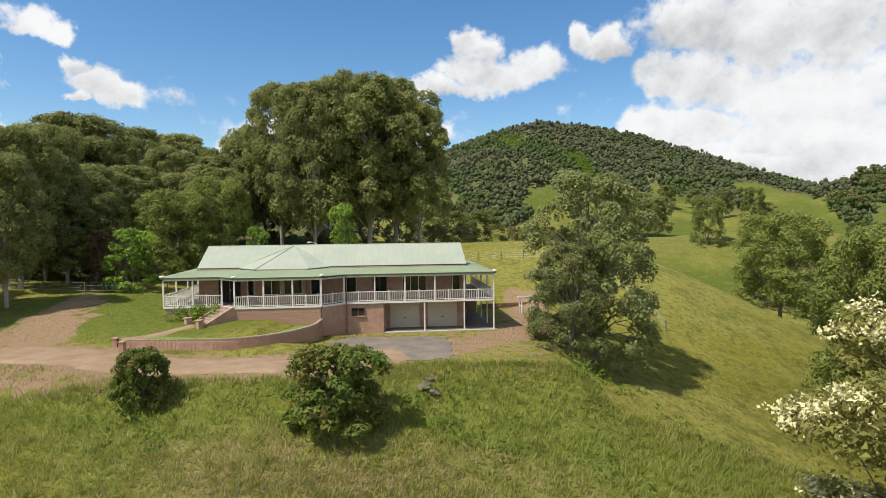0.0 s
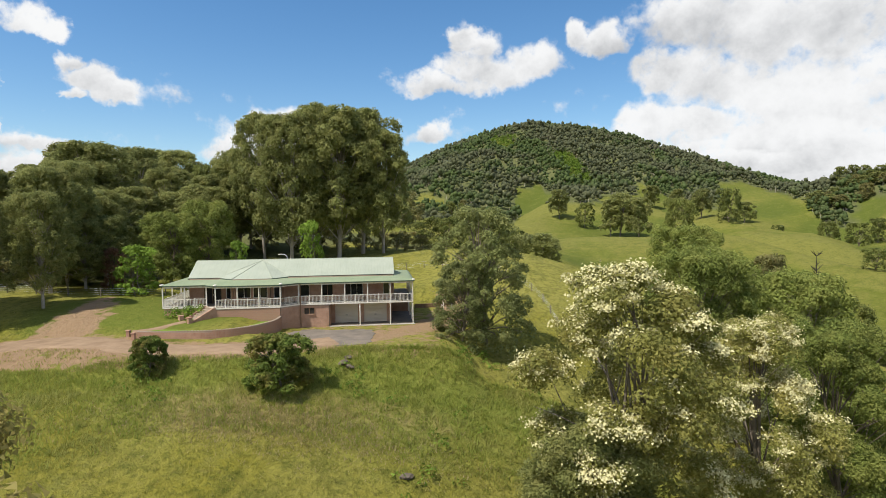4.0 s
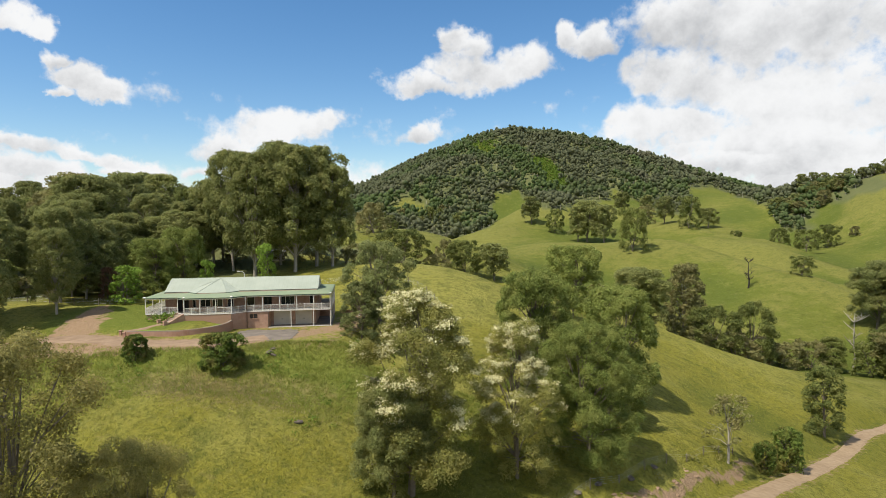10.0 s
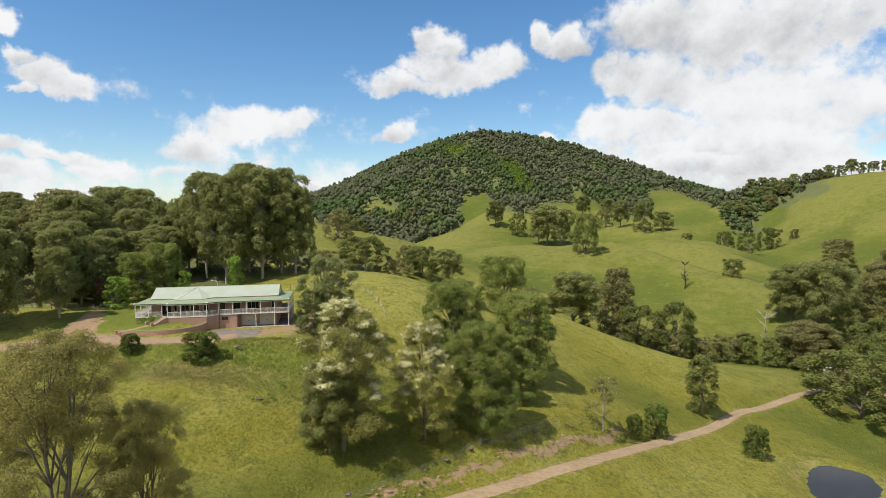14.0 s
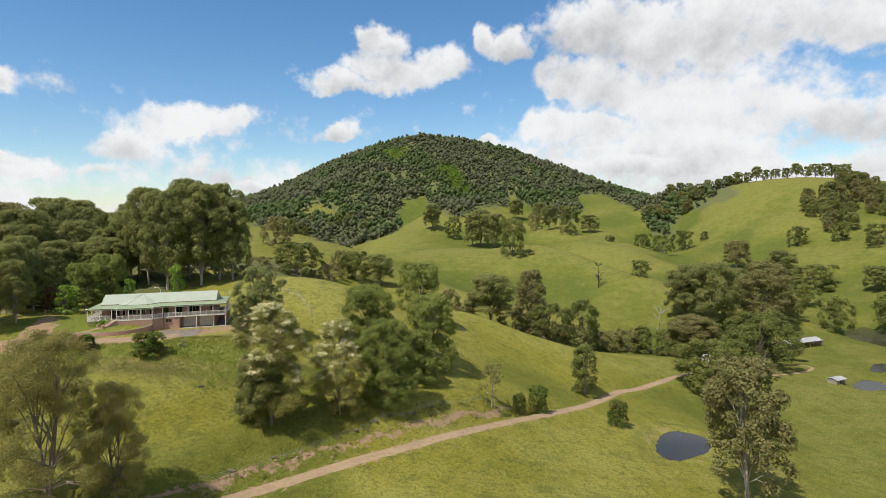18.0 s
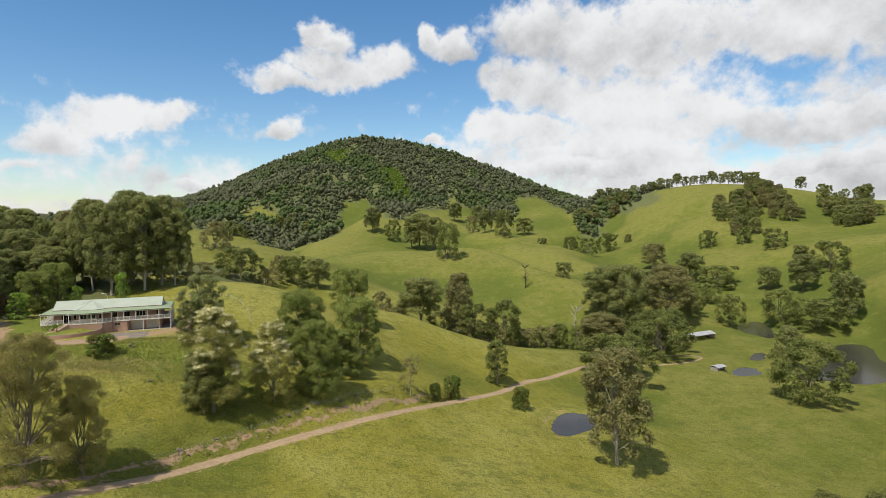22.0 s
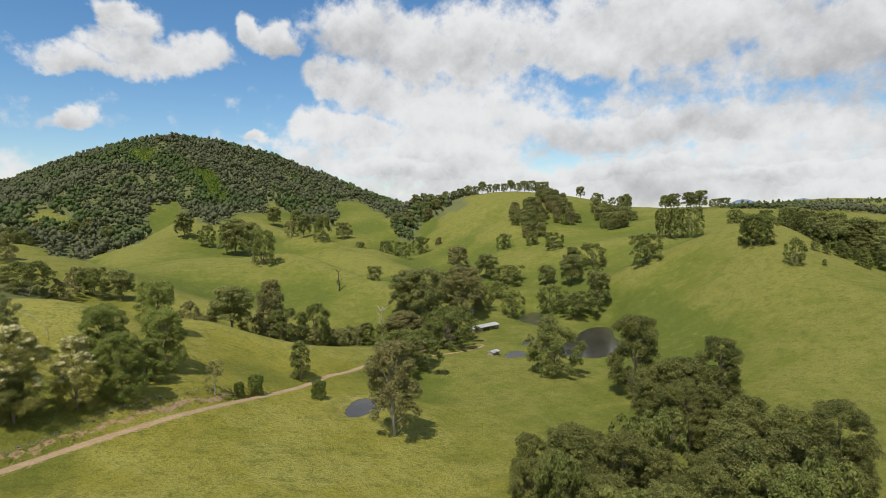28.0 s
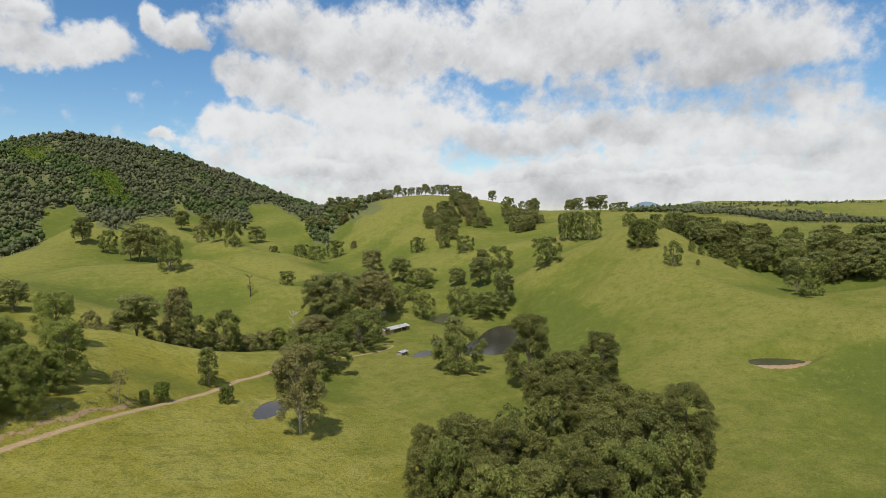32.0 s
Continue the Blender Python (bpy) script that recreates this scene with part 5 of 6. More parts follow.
KINDS = {
    "spreading": (16, 12, 0.03, 44, 95, 0.24, 0.12, "shade", "bark", "spreading dark green tree beside the house", "tree"),
    "lush": (17, 13, 0.06, 36, 112, 0.23, 0.13, "lush", "bark", "full green gum tree with billowing clumps of leaves", "gum tree"),
    "tall_gum": (30, 18, 0.22, 44, 46, 0.36, 0.105, "gum", "pale_bark", "very tall gum tree with bare lower trunk and rounded crown", "eucalyptus"),
    # height, width, crown start, lobes, sprays per lobe area, spray size, lobe size, leaves, bark, label, category
    "gum": (20, 13, 0.22, 30, 60, 0.34, 0.125, "gum", "bark", "tall gum tree with a broken olive-green crown", "gum tree"),
    "gum_open": (22, 15, 0.10, 46, 84, 0.21, 0.118, "brown_olive", "bark", "open-crowned gum tree with thin olive foliage on the slope", "gum tree"),
    "grey_gum": (24, 14, 0.2, 30, 42, 0.36, 0.12, "dull", "pale_bark", "grey-green gum tree with drooping sprays and pale limbs", "eucalyptus"),
    "gum_narrow": (14, 7, 0.1, 18, 75, 0.30, 0.13, "dense", "bark", "narrow dark green tree beside the farm road", "tree"),
    "round": (12, 13, 0.10, 22, 55, 0.34, 0.17, "dense", "bark", "round-crowned dark green paddock tree", "tree"),
    "bush": (7, 10, 0.0, 16, 50, 0.34, 0.21, "dull", "bark", "low spreading olive bush in the creek line", "bush"),
    "shrub": (5.6, 6.4, 0.0, 24, 80, 0.30, 0.2, "mango", "bark", "dense glossy green shrub in long grass", "shrub"),
    "bright": (7, 5, 0.0, 16, 75, 0.26, 0.16, "bright", "bark", "bright green leafy garden tree behind the house", "tree"),
    "blossom": (21, 12, 0.05, 34, 70, 0.26, 0.12, "olive", "bark", "tall gum tree covered in cream blossom", "gum tree"),
    "creek_gum": (20, 13, 0.06, 27, 78, 0.27, 0.12, "creek", "bark", "dark olive gum tree crowded in the creek wood", "gum tree"),
    "russet": (12, 7, 0.1, 18, 60, 0.30, 0.13, "russet", "bark", "tree with dead russet-brown leaves at the wood edge", "tree"),
    "wisp": (10, 6, 0.35, 10, 40, 0.28, 0.12, "dull", "pale_bark", "thin sparse sapling with few leaves", "sapling"),
}
PROTOS = {}
tree_rng = random.Random(11)


# level of detail: sprays per area, spray size
LEVELS = {"close": (5.0, 0.5), "near": (2.6, 0.72), "mid": (1.3, 0.88), "far": (0.62, 1.2), "hill": (0.36, 1.5), "remote": (0.2, 2.0)}


def tree_meshes(kind, seed, level, grown):
    h, w, start, lobes_n, per, size, lobe, leaves, bark, _, _ = KINDS[kind]
    rng = np.random.RandomState(seed)
    per, size = per * LEVELS[level][0] * grown ** 2.0, size * LEVELS[level][1] / grown ** 0.9
    verts, faces, lobes = [], [], []
    stems = 1 if kind not in ("round", "bush", "shrub", "gum_open", "blossom", "bright", "spreading") else 3
    trunks = []
    for s in range(stems):
        lean = rng.uniform(-1, 1, 2) * (w * 0.10 if stems == 1 else w * 0.2)
        base = rng.uniform(-0.2, 0.2, 2) * (0 if stems == 1 else 1.5)
        path = []
        for k in range(8):
            f = k / 7
            path.append((base[0] + lean[0] * f + 0.25 * math.sin(3 * f + seed), base[1] + lean[1] * f + 0.25 * math.sin(4 * f + 2 * seed), h * (0.86 * f) - 0.6 * (k == 0)))
        r0 = (0.016 * h + 0.04) / (1 if stems == 1 else 1.5)
        tube(verts, faces, path, [r0 * (1 - 0.85 * k / 7) for k in range(8)], 7 if level in ("close", "near") else 5)
        trunks.append(path)
    # the crown: masses of foliage over a lumpy egg-shaped outline, with a few inside it
    phase = rng.uniform(0, math.tau, 6)
    airy = kind in ("blossom", "spreading", "gum_open")
    masses = int(lobes_n * (1.2 if airy else 1.5))
    wide = 0.3 if kind in ("blossom", "gum_narrow", "grey_gum") else 0.4
    for i in range(masses):
        f = ((i + 0.5) / masses) ** 0.92
        ang = i * 2.4 + rng.uniform(-0.4, 0.4)
        bulge = 1 + 0.16 * math.sin(2 * ang + phase[0]) + 0.13 * math.sin(3 * ang + phase[1] + 4 * f) + 0.12 * math.sin(9 * f + phase[2])
        belly = max(0.12, 1 - abs((f - wide) / (1.02 - wide if f > wide else 0.75)) ** (1.7 if wide < 0.35 else 2.0)) ** (0.75 if wide < 0.35 else 0.62)
        rad = w / 2 * belly * bulge * (rng.uniform(0.68, 0.9) if rng.rand() < 0.78 else rng.uniform(0.15, 0.55))
        r = min(h * lobe * rng.uniform(0.6, 1.05), w * 0.24) * (0.88 if airy else 1)
        rad = min(rad, max(0.05 * w, 0.54 * w - 1.15 * r))
        zf = start + (1 - start) * f
        z = min(h * zf + rng.uniform(-0.03, 0.03) * h, h - 0.9 * r)
        trunk = trunks[i % stems]
        k = min(7, max(1, int(7 * (zf / 0.9) * rng.uniform(0.5, 0.85))))
        o = trunk[k]
        c = (o[0] * 0.5 + math.cos(ang) * rad, o[1] * 0.5 + math.sin(ang) * rad, max(z, r * 0.5))
        # each mass is made of smaller billows that face outwards
        out = np.array((math.cos(ang) * 0.7, math.sin(ang) * 0.7, 0.35 + 0.8 * f))
        for _ in range(5 if airy else 6):
            d = rng.normal(size=3) + out
            d /= np.linalg.norm(d)
            q = r * rng.uniform(0.36, 0.6)
            lobes.append((tuple(np.asarray(c) + d * r * (0.75, 0.75, 0.7)), (q, q, q * rng.uniform(0.75, 1.05))))
        mid = ((o[0] + c[0]) / 2, (o[1] + c[1]) / 2, (o[2] + c[2]) / 2 + 0.03 * h)
        rr = 0.0042 * h + 0.02
        if i % 3 < 2:
            tube(verts, faces, [o, mid, c], [rr, rr * 0.7, rr * 0.3], 5 if level in ("close", "near") else 3)
        if level in ("close", "near") or (level == "mid" and i % 2):
            e = np.asarray(c) + rng.normal(size=3) * r * 0.6
            tube(verts, faces, [mid, tuple((np.asarray(mid) + e) / 2 + (0, 0, 0.1)), tuple(e)], [rr * 0.5, rr * 0.35, rr * 0.15], 3)
    trunk_me = mesh_np("trunk", verts, faces, [M[bark]], smooth=True)
    cv, cf = lobe_cards(lobes, per, size, rng, 0.5 if level == "close" else 0.42, 0.5 if level == "close" else 0.5 if level == "near" else 0.4)
    crown_me = mesh_np("crown", cv, cf, [M[leaves]])
    flower_me = None
    if kind == "blossom":
        pts, nrm = [], []
        for c, r in lobes:
            if rng.rand() < 0.3 or c[2] < h * 0.38:
                continue
            for _ in range(rng.randint(2, 5)):
                d = rng.normal(size=3)
                d[2] = abs(d[2]) * 0.8 + 0.1
                d /= np.linalg.norm(d)
                p = np.asarray(c) + d * np.asarray(r) * 1.03
                q = p + rng.normal(size=(90, 3)) * (0.31, 0.31, 0.16)
                pts.append(q), nrm.append(np.tile(d, (90, 1)) + 0.6 * rng.normal(size=(90, 3)))
        pts, nrm = np.concatenate(pts), np.concatenate(nrm)
        fv, ff = leaf_cards(pts, nrm, 0.09 * rng.uniform(0.6, 1.3, len(pts)), rng, 0.8)
        flower_me = mesh_np("blossom", fv, ff, [M["blossom"]])
    return trunk_me, crown_me, flower_me


def plant(kind, x, y, h, w, label=""):
    h0, w0 = KINDS[kind][:2]
    variants = 1 if kind in ("wisp", "russet", "gum_narrow", "gum_open", "spreading") else 2 if kind in ("shrub", "bright", "blossom") else 3
    far = math.hypot(x - 16, y - min(0, max(-157, y)))
    level = "close" if far < 40 and kind != "shrub" else "near" if far < 62 and kind != "tall_gum" else "mid" if far < 135 else "far" if far < 320 else "hill" if far < 470 else "remote"
    grown = 1.0 if w < 1.35 * w0 else 1.9
    key = (kind, tree_rng.randrange(variants), level, grown)
    s = Matrix.Diagonal((w / w0, w / w0, h / h0, 1))
    m = pose(x, y, gz(x, y) - 0.15, 0, 0, tree_rng.uniform(0, 360)) @ s
    if key not in PROTOS:
        tree = new(KINDS[kind][10].replace(" ", "_"))
        tagged(tree, label or KINDS[kind][9], KINDS[kind][10], "trees of the valley")
        for name, me in zip(("trunk", "crown", "blossom"), tree_meshes(kind, 7 + 13 * key[1] + len(kind), level, grown)):
            if me:
                ob = new(name, me)
                ob.parent = tree
        tree.matrix_basis = m
        PROTOS[key] = tree
        return tree
    first = PROTOS[key]
    inv = Matrix.Diagonal((1 / first.scale[0], 1 / first.scale[1], 1 / first.scale[2], 1))
    ob = copy_thing(first, m @ inv)
    return tagged(ob, label or KINDS[kind][9])


def plant_all(kind, rows):
    for x, y, h, w in rows:
        plant(kind, x, y, h, w)


plant_all('spreading', [(13.2, 49.5, 16, 11.5), (10.2, 46.8, 9, 7.5)])
plant_all('gum', [(17, 18, 12.5, 8.5)])
plant_all('blossom', [(19.1, 19.4, 22, 13)])
plant_all('shrub', [(-6.3, 33.2, 4.5, 5.8), (-17.8, 33.5, 3.4, 3.1)])
plant_all('gum', [(-47, 45.5, 19, 10), (-53, 47, 22, 11), (-60, 45, 21, 11), (-52, 42, 18, 9)])
plant_all('gum_open', [(-5, -9, 23, 15), (1.5, -5, 17, 9)])
plant_all('blossom', [(30.9, 24.8, 18.3, 10.5)])
plant_all('lush', [(54.8, 94, 17, 14), (41, 30.2, 16.9, 12.2), (53.6, 56, 18, 13), (37.7, 48, 18.8, 12), (48, 44, 12, 10)])
plant_all('gum_narrow', [(102.3, 74.4, 14.6, 7.7)])
plant_all('wisp', [(65.7, 43, 10.3, 6.8)])
plant_all('shrub', [(73.9, 46.9, 4.8, 3.5), (79.9, 50.6, 7, 5.5), (100.7, 49, 6.5, 5.1)])
plant_all('grey_gum', [(113.8, 16.9, 29.6, 16.7)])
plant_all('round', [(9.4, 198.1, 16, 23.1), (36.1, 213.1, 15, 18.4)])
plant_all('bush', [(21.7, 198.9, 8.6, 17.2), (-5.1, 174, 6.6, 15.2), (71.2, 130.7, 7.5, 9.9), (27.7, 226.9, 11, 11)])
plant_all('gum', [(48.6, 210.6, 16.1, 13.9)])
plant_all('gum', [(95.1, 162.1, 22.4, 22.9)])
plant_all('bush', [(82.9, 164.3, 5.3, 17), (155.3, 175.6, 9.5, 19.5), (167.8, 175.9, 10.8, 16.5), (107.1, 164.5, 9.9, 17.6), (131.6, 164.9, 10, 18.3), (116.2, 165.3, 8.4, 14.9), (149.3, 177.9, 10.3, 14.6)])
plant_all('grey_gum', [(118, 177.3, 30.9, 15.5)])
plant_all('round', [(123.9, 165.2, 17.7, 21.1), (140, 170.6, 22.3, 20.4)])
plant_all('gum_narrow', [(173.9, 173.3, 13.4, 9.9)])
plant_all('round', [(222, 266.4, 10, 13.8), (356.5, 271.5, 16.8, 30.5), (280.6, 204.2, 17.4, 18.1), (294.3, 186.9, 18.9, 17.7), (217.2, 143.8, 21, 29), (210.3, 154.1, 18.5, 23), (182.1, 163.8, 12.6, 13), (314.3, 232.1, 13.3, 17.6), (160.9, 94.3, 18.3, 29.8), (201.3, 124.3, 20, 28.1), (195.3, 165, 18.3, 25.9)])
plant_all('gum', [(218.4, 207, 29.9, 23.5), (224.2, 192.3, 36.6, 25.8), (352.9, 299.3, 23.2, 21.7), (259.7, 223.4, 21.2, 20.5)])
plant_all('grey_gum', [(253.2, 191.9, 34.2, 30.4), (351.6, 348.4, 24, 22.3), (188.4, 155, 19.6, 22.4)])
plant_all('bush', [(179.5, 120, 6, 20), (192, 124.2, 1.3, 11.8)])
plant_all('round', [(324.6, 178.2, 20.4, 23.9), (325.6, 152.9, 16.2, 27.1), (413.6, 224.5, 21.8, 24.7), (423.3, 365.3, 16.8, 15.6), (442.4, 340.4, 15.2, 15.3), (431.8, 294.2, 16.8, 19.5), (391.3, 148.9, 22, 23), (412, 76.5, 20.1, 23.3), (368.6, 176.4, 15.4, 14.9), (220.1, 60.2, 23, 26)])
plant_all('creek_gum', [(227.4, 20.4, 33, 22), (241.6, -8.4, 24.8, 19), (227.8, -0.5, 19, 17)])
plant_all('gum', [(344.4, 151.3, 27.6, 16), (378.2, 214, 25.3, 20.3), (371.9, 237.9, 16.5, 15), (424.5, 261.2, 7.7, 10.2), (251.5, 101.5, 18.7, 12)])
plant_all('gum', [(124, 547.9, 27.9, 20.4), (164.3, 484.3, 37.6, 26.9), (176.5, 472.6, 35.5, 23.7), (245, 507.5, 26.1, 18.3), (322.7, 582.2, 21.6, 22.5), (279, 645.3, 21.9, 17.3), (245.9, 635.8, 24.3, 19.9), (155.6, 485.3, 31.4, 17.9)])
plant_all('round', [(142.4, 520.9, 22.8, 17.4), (156.4, 342.5, 28.7, 20.7), (255.7, 480.1, 28.4, 21.5), (314.3, 506.8, 11.6, 12.3), (319.7, 445.2, 18.3, 17.6), (328.3, 423.8, 17.8, 19.7), (373.5, 463.8, 20, 20)])
plant_all('bush', [(239.9, 539.3, 19.6, 16.3), (404.5, 472.5, 8.7, 8.9), (-9.7, 265.6, 15.9, 20.6)])
plant_all('round', [(414.2, 78.1, 18.6, 19.1), (388.9, 40.4, 15.6, 12.6), (385.5, -42, 17.9, 15.4), (503.2, 220.8, 27, 17.3), (519.2, 201.3, 28.6, 21.8), (508.3, 210.5, 28.5, 17.2), (589.9, 201.6, 13.4, 16), (588.4, 170.5, 14.1, 13)])
plant_all('gum', [(401.5, -29.2, 19.7, 15)])
plant_all('bush', [(580.1, 156.2, 9.1, 11.5)])
plant_all('tall_gum', [(-29.9, 107.9, 30.5, 12.7), (-22.7, 101.5, 30.1, 15.1), (-19.8, 116.3, 33, 14.5), (-13.3, 105.2, 31.8, 18.1), (-9.2, 111.6, 31.2, 16.6), (-4.4, 107.9, 25.7, 13.5), (-37.2, 114.1, 22.7, 12.5)])
plant_all('lush', [(-34.5, 74.1, 11.5, 9.5), (-31, 79.4, 13.5, 9.5)])
plant_all('bright', [(-34, 63.5, 6.9, 5.7), (-14.1, 80.8, 10.2, 4.4), (-24.5, 76.2, 7.4, 3.4)])
plant_all('russet', [(-38.7, 65.4, 6.2, 3.2)])
plant_all('tall_gum', [(-44.4, 60.4, 16.6, 9.6), (-46.4, 67.6, 18, 9.2), (-39.9, 52.6, 13.9, 7.2), (-48.6, 78.1, 14.5, 10.1), (-49.7, 86.8, 14, 10.5), (-50.9, 95.3, 15.4, 11.6), (-53.7, 112.9, 18.9, 10.3), (-44.4, 100.7, 14.5, 12.2), (-41.3, 104.1, 15.5, 14.2), (-40.7, 110.8, 17.3, 13.4), (-42.3, 70.2, 10.7, 7.5), (-42.6, 65.4, 9.8, 7.9)])

# gums along the far skyline, and saplings before the hollow
plant_all('gum', [(689, 361, 19, 17), (697, 355, 21, 18), (714, 342, 22, 21), (725, 335, 24, 19), (615, 415, 21, 15), (643, 394, 23, 15), (648, 391, 25, 14)])
plant_all('round', [(740, 324, 12, 15), (750, 316, 13, 16), (624, 408, 17, 11)])
plant_all('gum', [(472, 654, 20, 15), (486, 653, 21, 14), (497, 649, 20, 15), (495, 622, 17, 13), (512, 629, 18, 13), (521, 620, 14, 12), (534, 600, 16, 13), (548, 582, 18, 13), (573, 579, 13, 11), (580, 553, 17, 13), (607, 553, 17, 14), (623, 541, 16, 12), (672, 500, 17, 13), (700, 434, 14, 12)])
plant_all('round', [(525, 607, 13.8, 13), (537, 585, 13, 12), (565, 586, 13, 12), (579, 569, 12.5, 11), (590, 549, 12.9, 12), (609, 540, 17, 15), (626, 529, 17, 14), (693, 488, 12.9, 13), (683, 471, 11.7, 11), (691, 455, 10.8, 11)])
plant_all('gum_narrow', [(437, 52.3, 7.8, 5.5), (441, 47.3, 7, 5.5), (451.4, 43.8, 9.8, 7.9), (455.8, 42, 7.1, 5.5), (440.7, 26.8, 11.2, 7.5), (437.4, 21.8, 7.4, 5.2), (486.5, 36.3, 10.2, 5.7), (486.3, 21.5, 6.4, 4.8), (405.4, 31.6, 3.6, 2.9)])

# the wood on the spur behind and beside the house
wood_rng = random.Random(4)
placed = []
while len(placed) < 90:
    x, y = wood_rng.uniform(-175, -8), wood_rng.uniform(50, 215)
    edge = -47 + 0.42 * max(0, y - 62) + 6 * math.sin(y / 13)
    if x > edge or (x > -62 and y < 74) or y < 62 - 0.10 * (x + 60) or math.hypot(x + 18, y - 60) < 42:
        continue
    if y > 150 and x > -30 or any(math.hypot(x - a, y - b) < 5.5 for a, b in placed):
        continue
    placed.append((x, y))
    h = wood_rng.uniform(13, 21) + (5 if wood_rng.random() < 0.2 else 0)
    plant(wood_rng.choice(["tall_gum", "tall_gum", "gum", "grey_gum", "round"]), x, y, h, h * wood_rng.uniform(0.55, 0.78))

under_rng = random.Random(12)
for k in range(26):
    x = -112 + 2.75 * k + under_rng.uniform(-1.5, 1.5)
    y = 66 - 0.10 * (x + 60) + under_rng.uniform(0, 7) + 0.5 * max(0, x + 48)
    plant(under_rng.choice(["bush", "gum_narrow", "bush"]), x, y, under_rng.uniform(3.5, 7.5), under_rng.uniform(4.5, 7))

for x, y, h, w in ((-33, 118, 6, 8), (-25, 121, 5, 8), (-17, 123, 6, 9), (-9, 120, 5, 8), (-2, 116, 4, 7), (4, 112, 3.5, 6), (-40, 98, 6, 7), (-36, 92, 5, 6)):
    plant("bush", x, y, h, w)

# the creek wood beyond the lower paddock
creek_rng = random.Random(9)
placed = []
for cx, cy, a, b, turn, count in ((153, -56, 52, 25, -20, 36), (206, -24, 36, 13, 60, 12)):
    c, d = math.cos(radians(turn)), math.sin(radians(turn))
    left = count
    while left:
        u, v = creek_rng.uniform(-1, 1), creek_rng.uniform(-1, 1)
        x, y = cx + a * u * c - b * v * d, cy + a * u * d + b * v * c
        if u * u + v * v > 1 or x < 121 or any(math.hypot(x - p, y - q) < 6.4 for p, q in placed):
            continue
        placed.append((x, y))
        left -= 1
        h = creek_rng.uniform(14, 23)
        plant(creek_rng.choice(["creek_gum", "creek_gum", "creek_gum", "round"]), x, y, h, h * creek_rng.uniform(0.55, 0.85))


# ---------------------------------------------------------------- far woods


def far_wood(name, x, y, heights, label, seed, sprays=46, poles=True, spread=0.17):
    """Many small trees as one object: sprays of leaves on crowns, and thin trunks."""
    rng = np.random.RandomState(seed)
    n = len(x)
    z = ground_z(x, y)
    base = np.stack([x, y, z], 1)
    # each crown: a few rounded heads at different heights, the sprays on their outer sides
    heads = 4
    c = rng.randint(0, heads, (n, sprays))
    off = rng.normal(size=(n, heads, 3)) * (spread, spread, 0.11)
    off[:, 0] = off[:, 0] * (0.3, 0.3, 0.3) + (0, 0, 0.16)
    size = rng.uniform(0.7, 1.2, (n, heads, 1))
    lobe_at = np.take_along_axis(off, c[:, :, None].repeat(3, 2), 1)
    lobe_size = np.take_along_axis(size, c[:, :, None], 1)
    d = rng.normal(size=(n, sprays, 3)) + (0, 0, 0.25)
    d /= np.linalg.norm(d, axis=2, keepdims=True)
    wide = 0.05 + spread * 0.72
    rel = (0, 0, 0.57) + lobe_at + d * (wide, wide, 0.17) * lobe_size * (0.75 + 0.25 * rng.rand(n, sprays, 1))
    pts = base[:, None] + rel * heights[:, None, None]
    nrm = d + 0.3 * rng.normal(size=d.shape)
    siz = (heights[:, None] * rng.uniform(0.055, 0.1, (n, sprays)) * (46 / sprays) ** 0.4).ravel()
    v, f = leaf_cards(pts.reshape(-1, 3), nrm.reshape(-1, 3), siz, rng, 0.85)
    fm = np.zeros(len(f), int)
    if poles:
        a = np.array([(-1, 0, 0), (0.5, 0.87, 0), (0.5, -0.87, 0)])
        lo = base[:, None] + a * heights[:, None, None] * 0.011 - (0, 0, 0.5)
        hi = base[:, None] + np.array([[0, 0, 0.62]]) * heights[:, None, None]
        pv = np.concatenate([lo, hi], 1).reshape(-1, 3)
        k = np.arange(n)[:, None, None] * 4 + np.array([(0, 1, 3), (1, 2, 3), (2, 0, 3)])
        pf = k.reshape(-1, 3) + len(v)
        v, f, fm = np.concatenate([v, pv]), np.concatenate([f, pf]), np.concatenate([fm, np.ones(len(pf), int)])
    ob = new(name, mesh_np(name, v, f, [M["forest"], M["pale_bark"]], fm))
    return tagged(ob, label, "forest", kind="stuff")


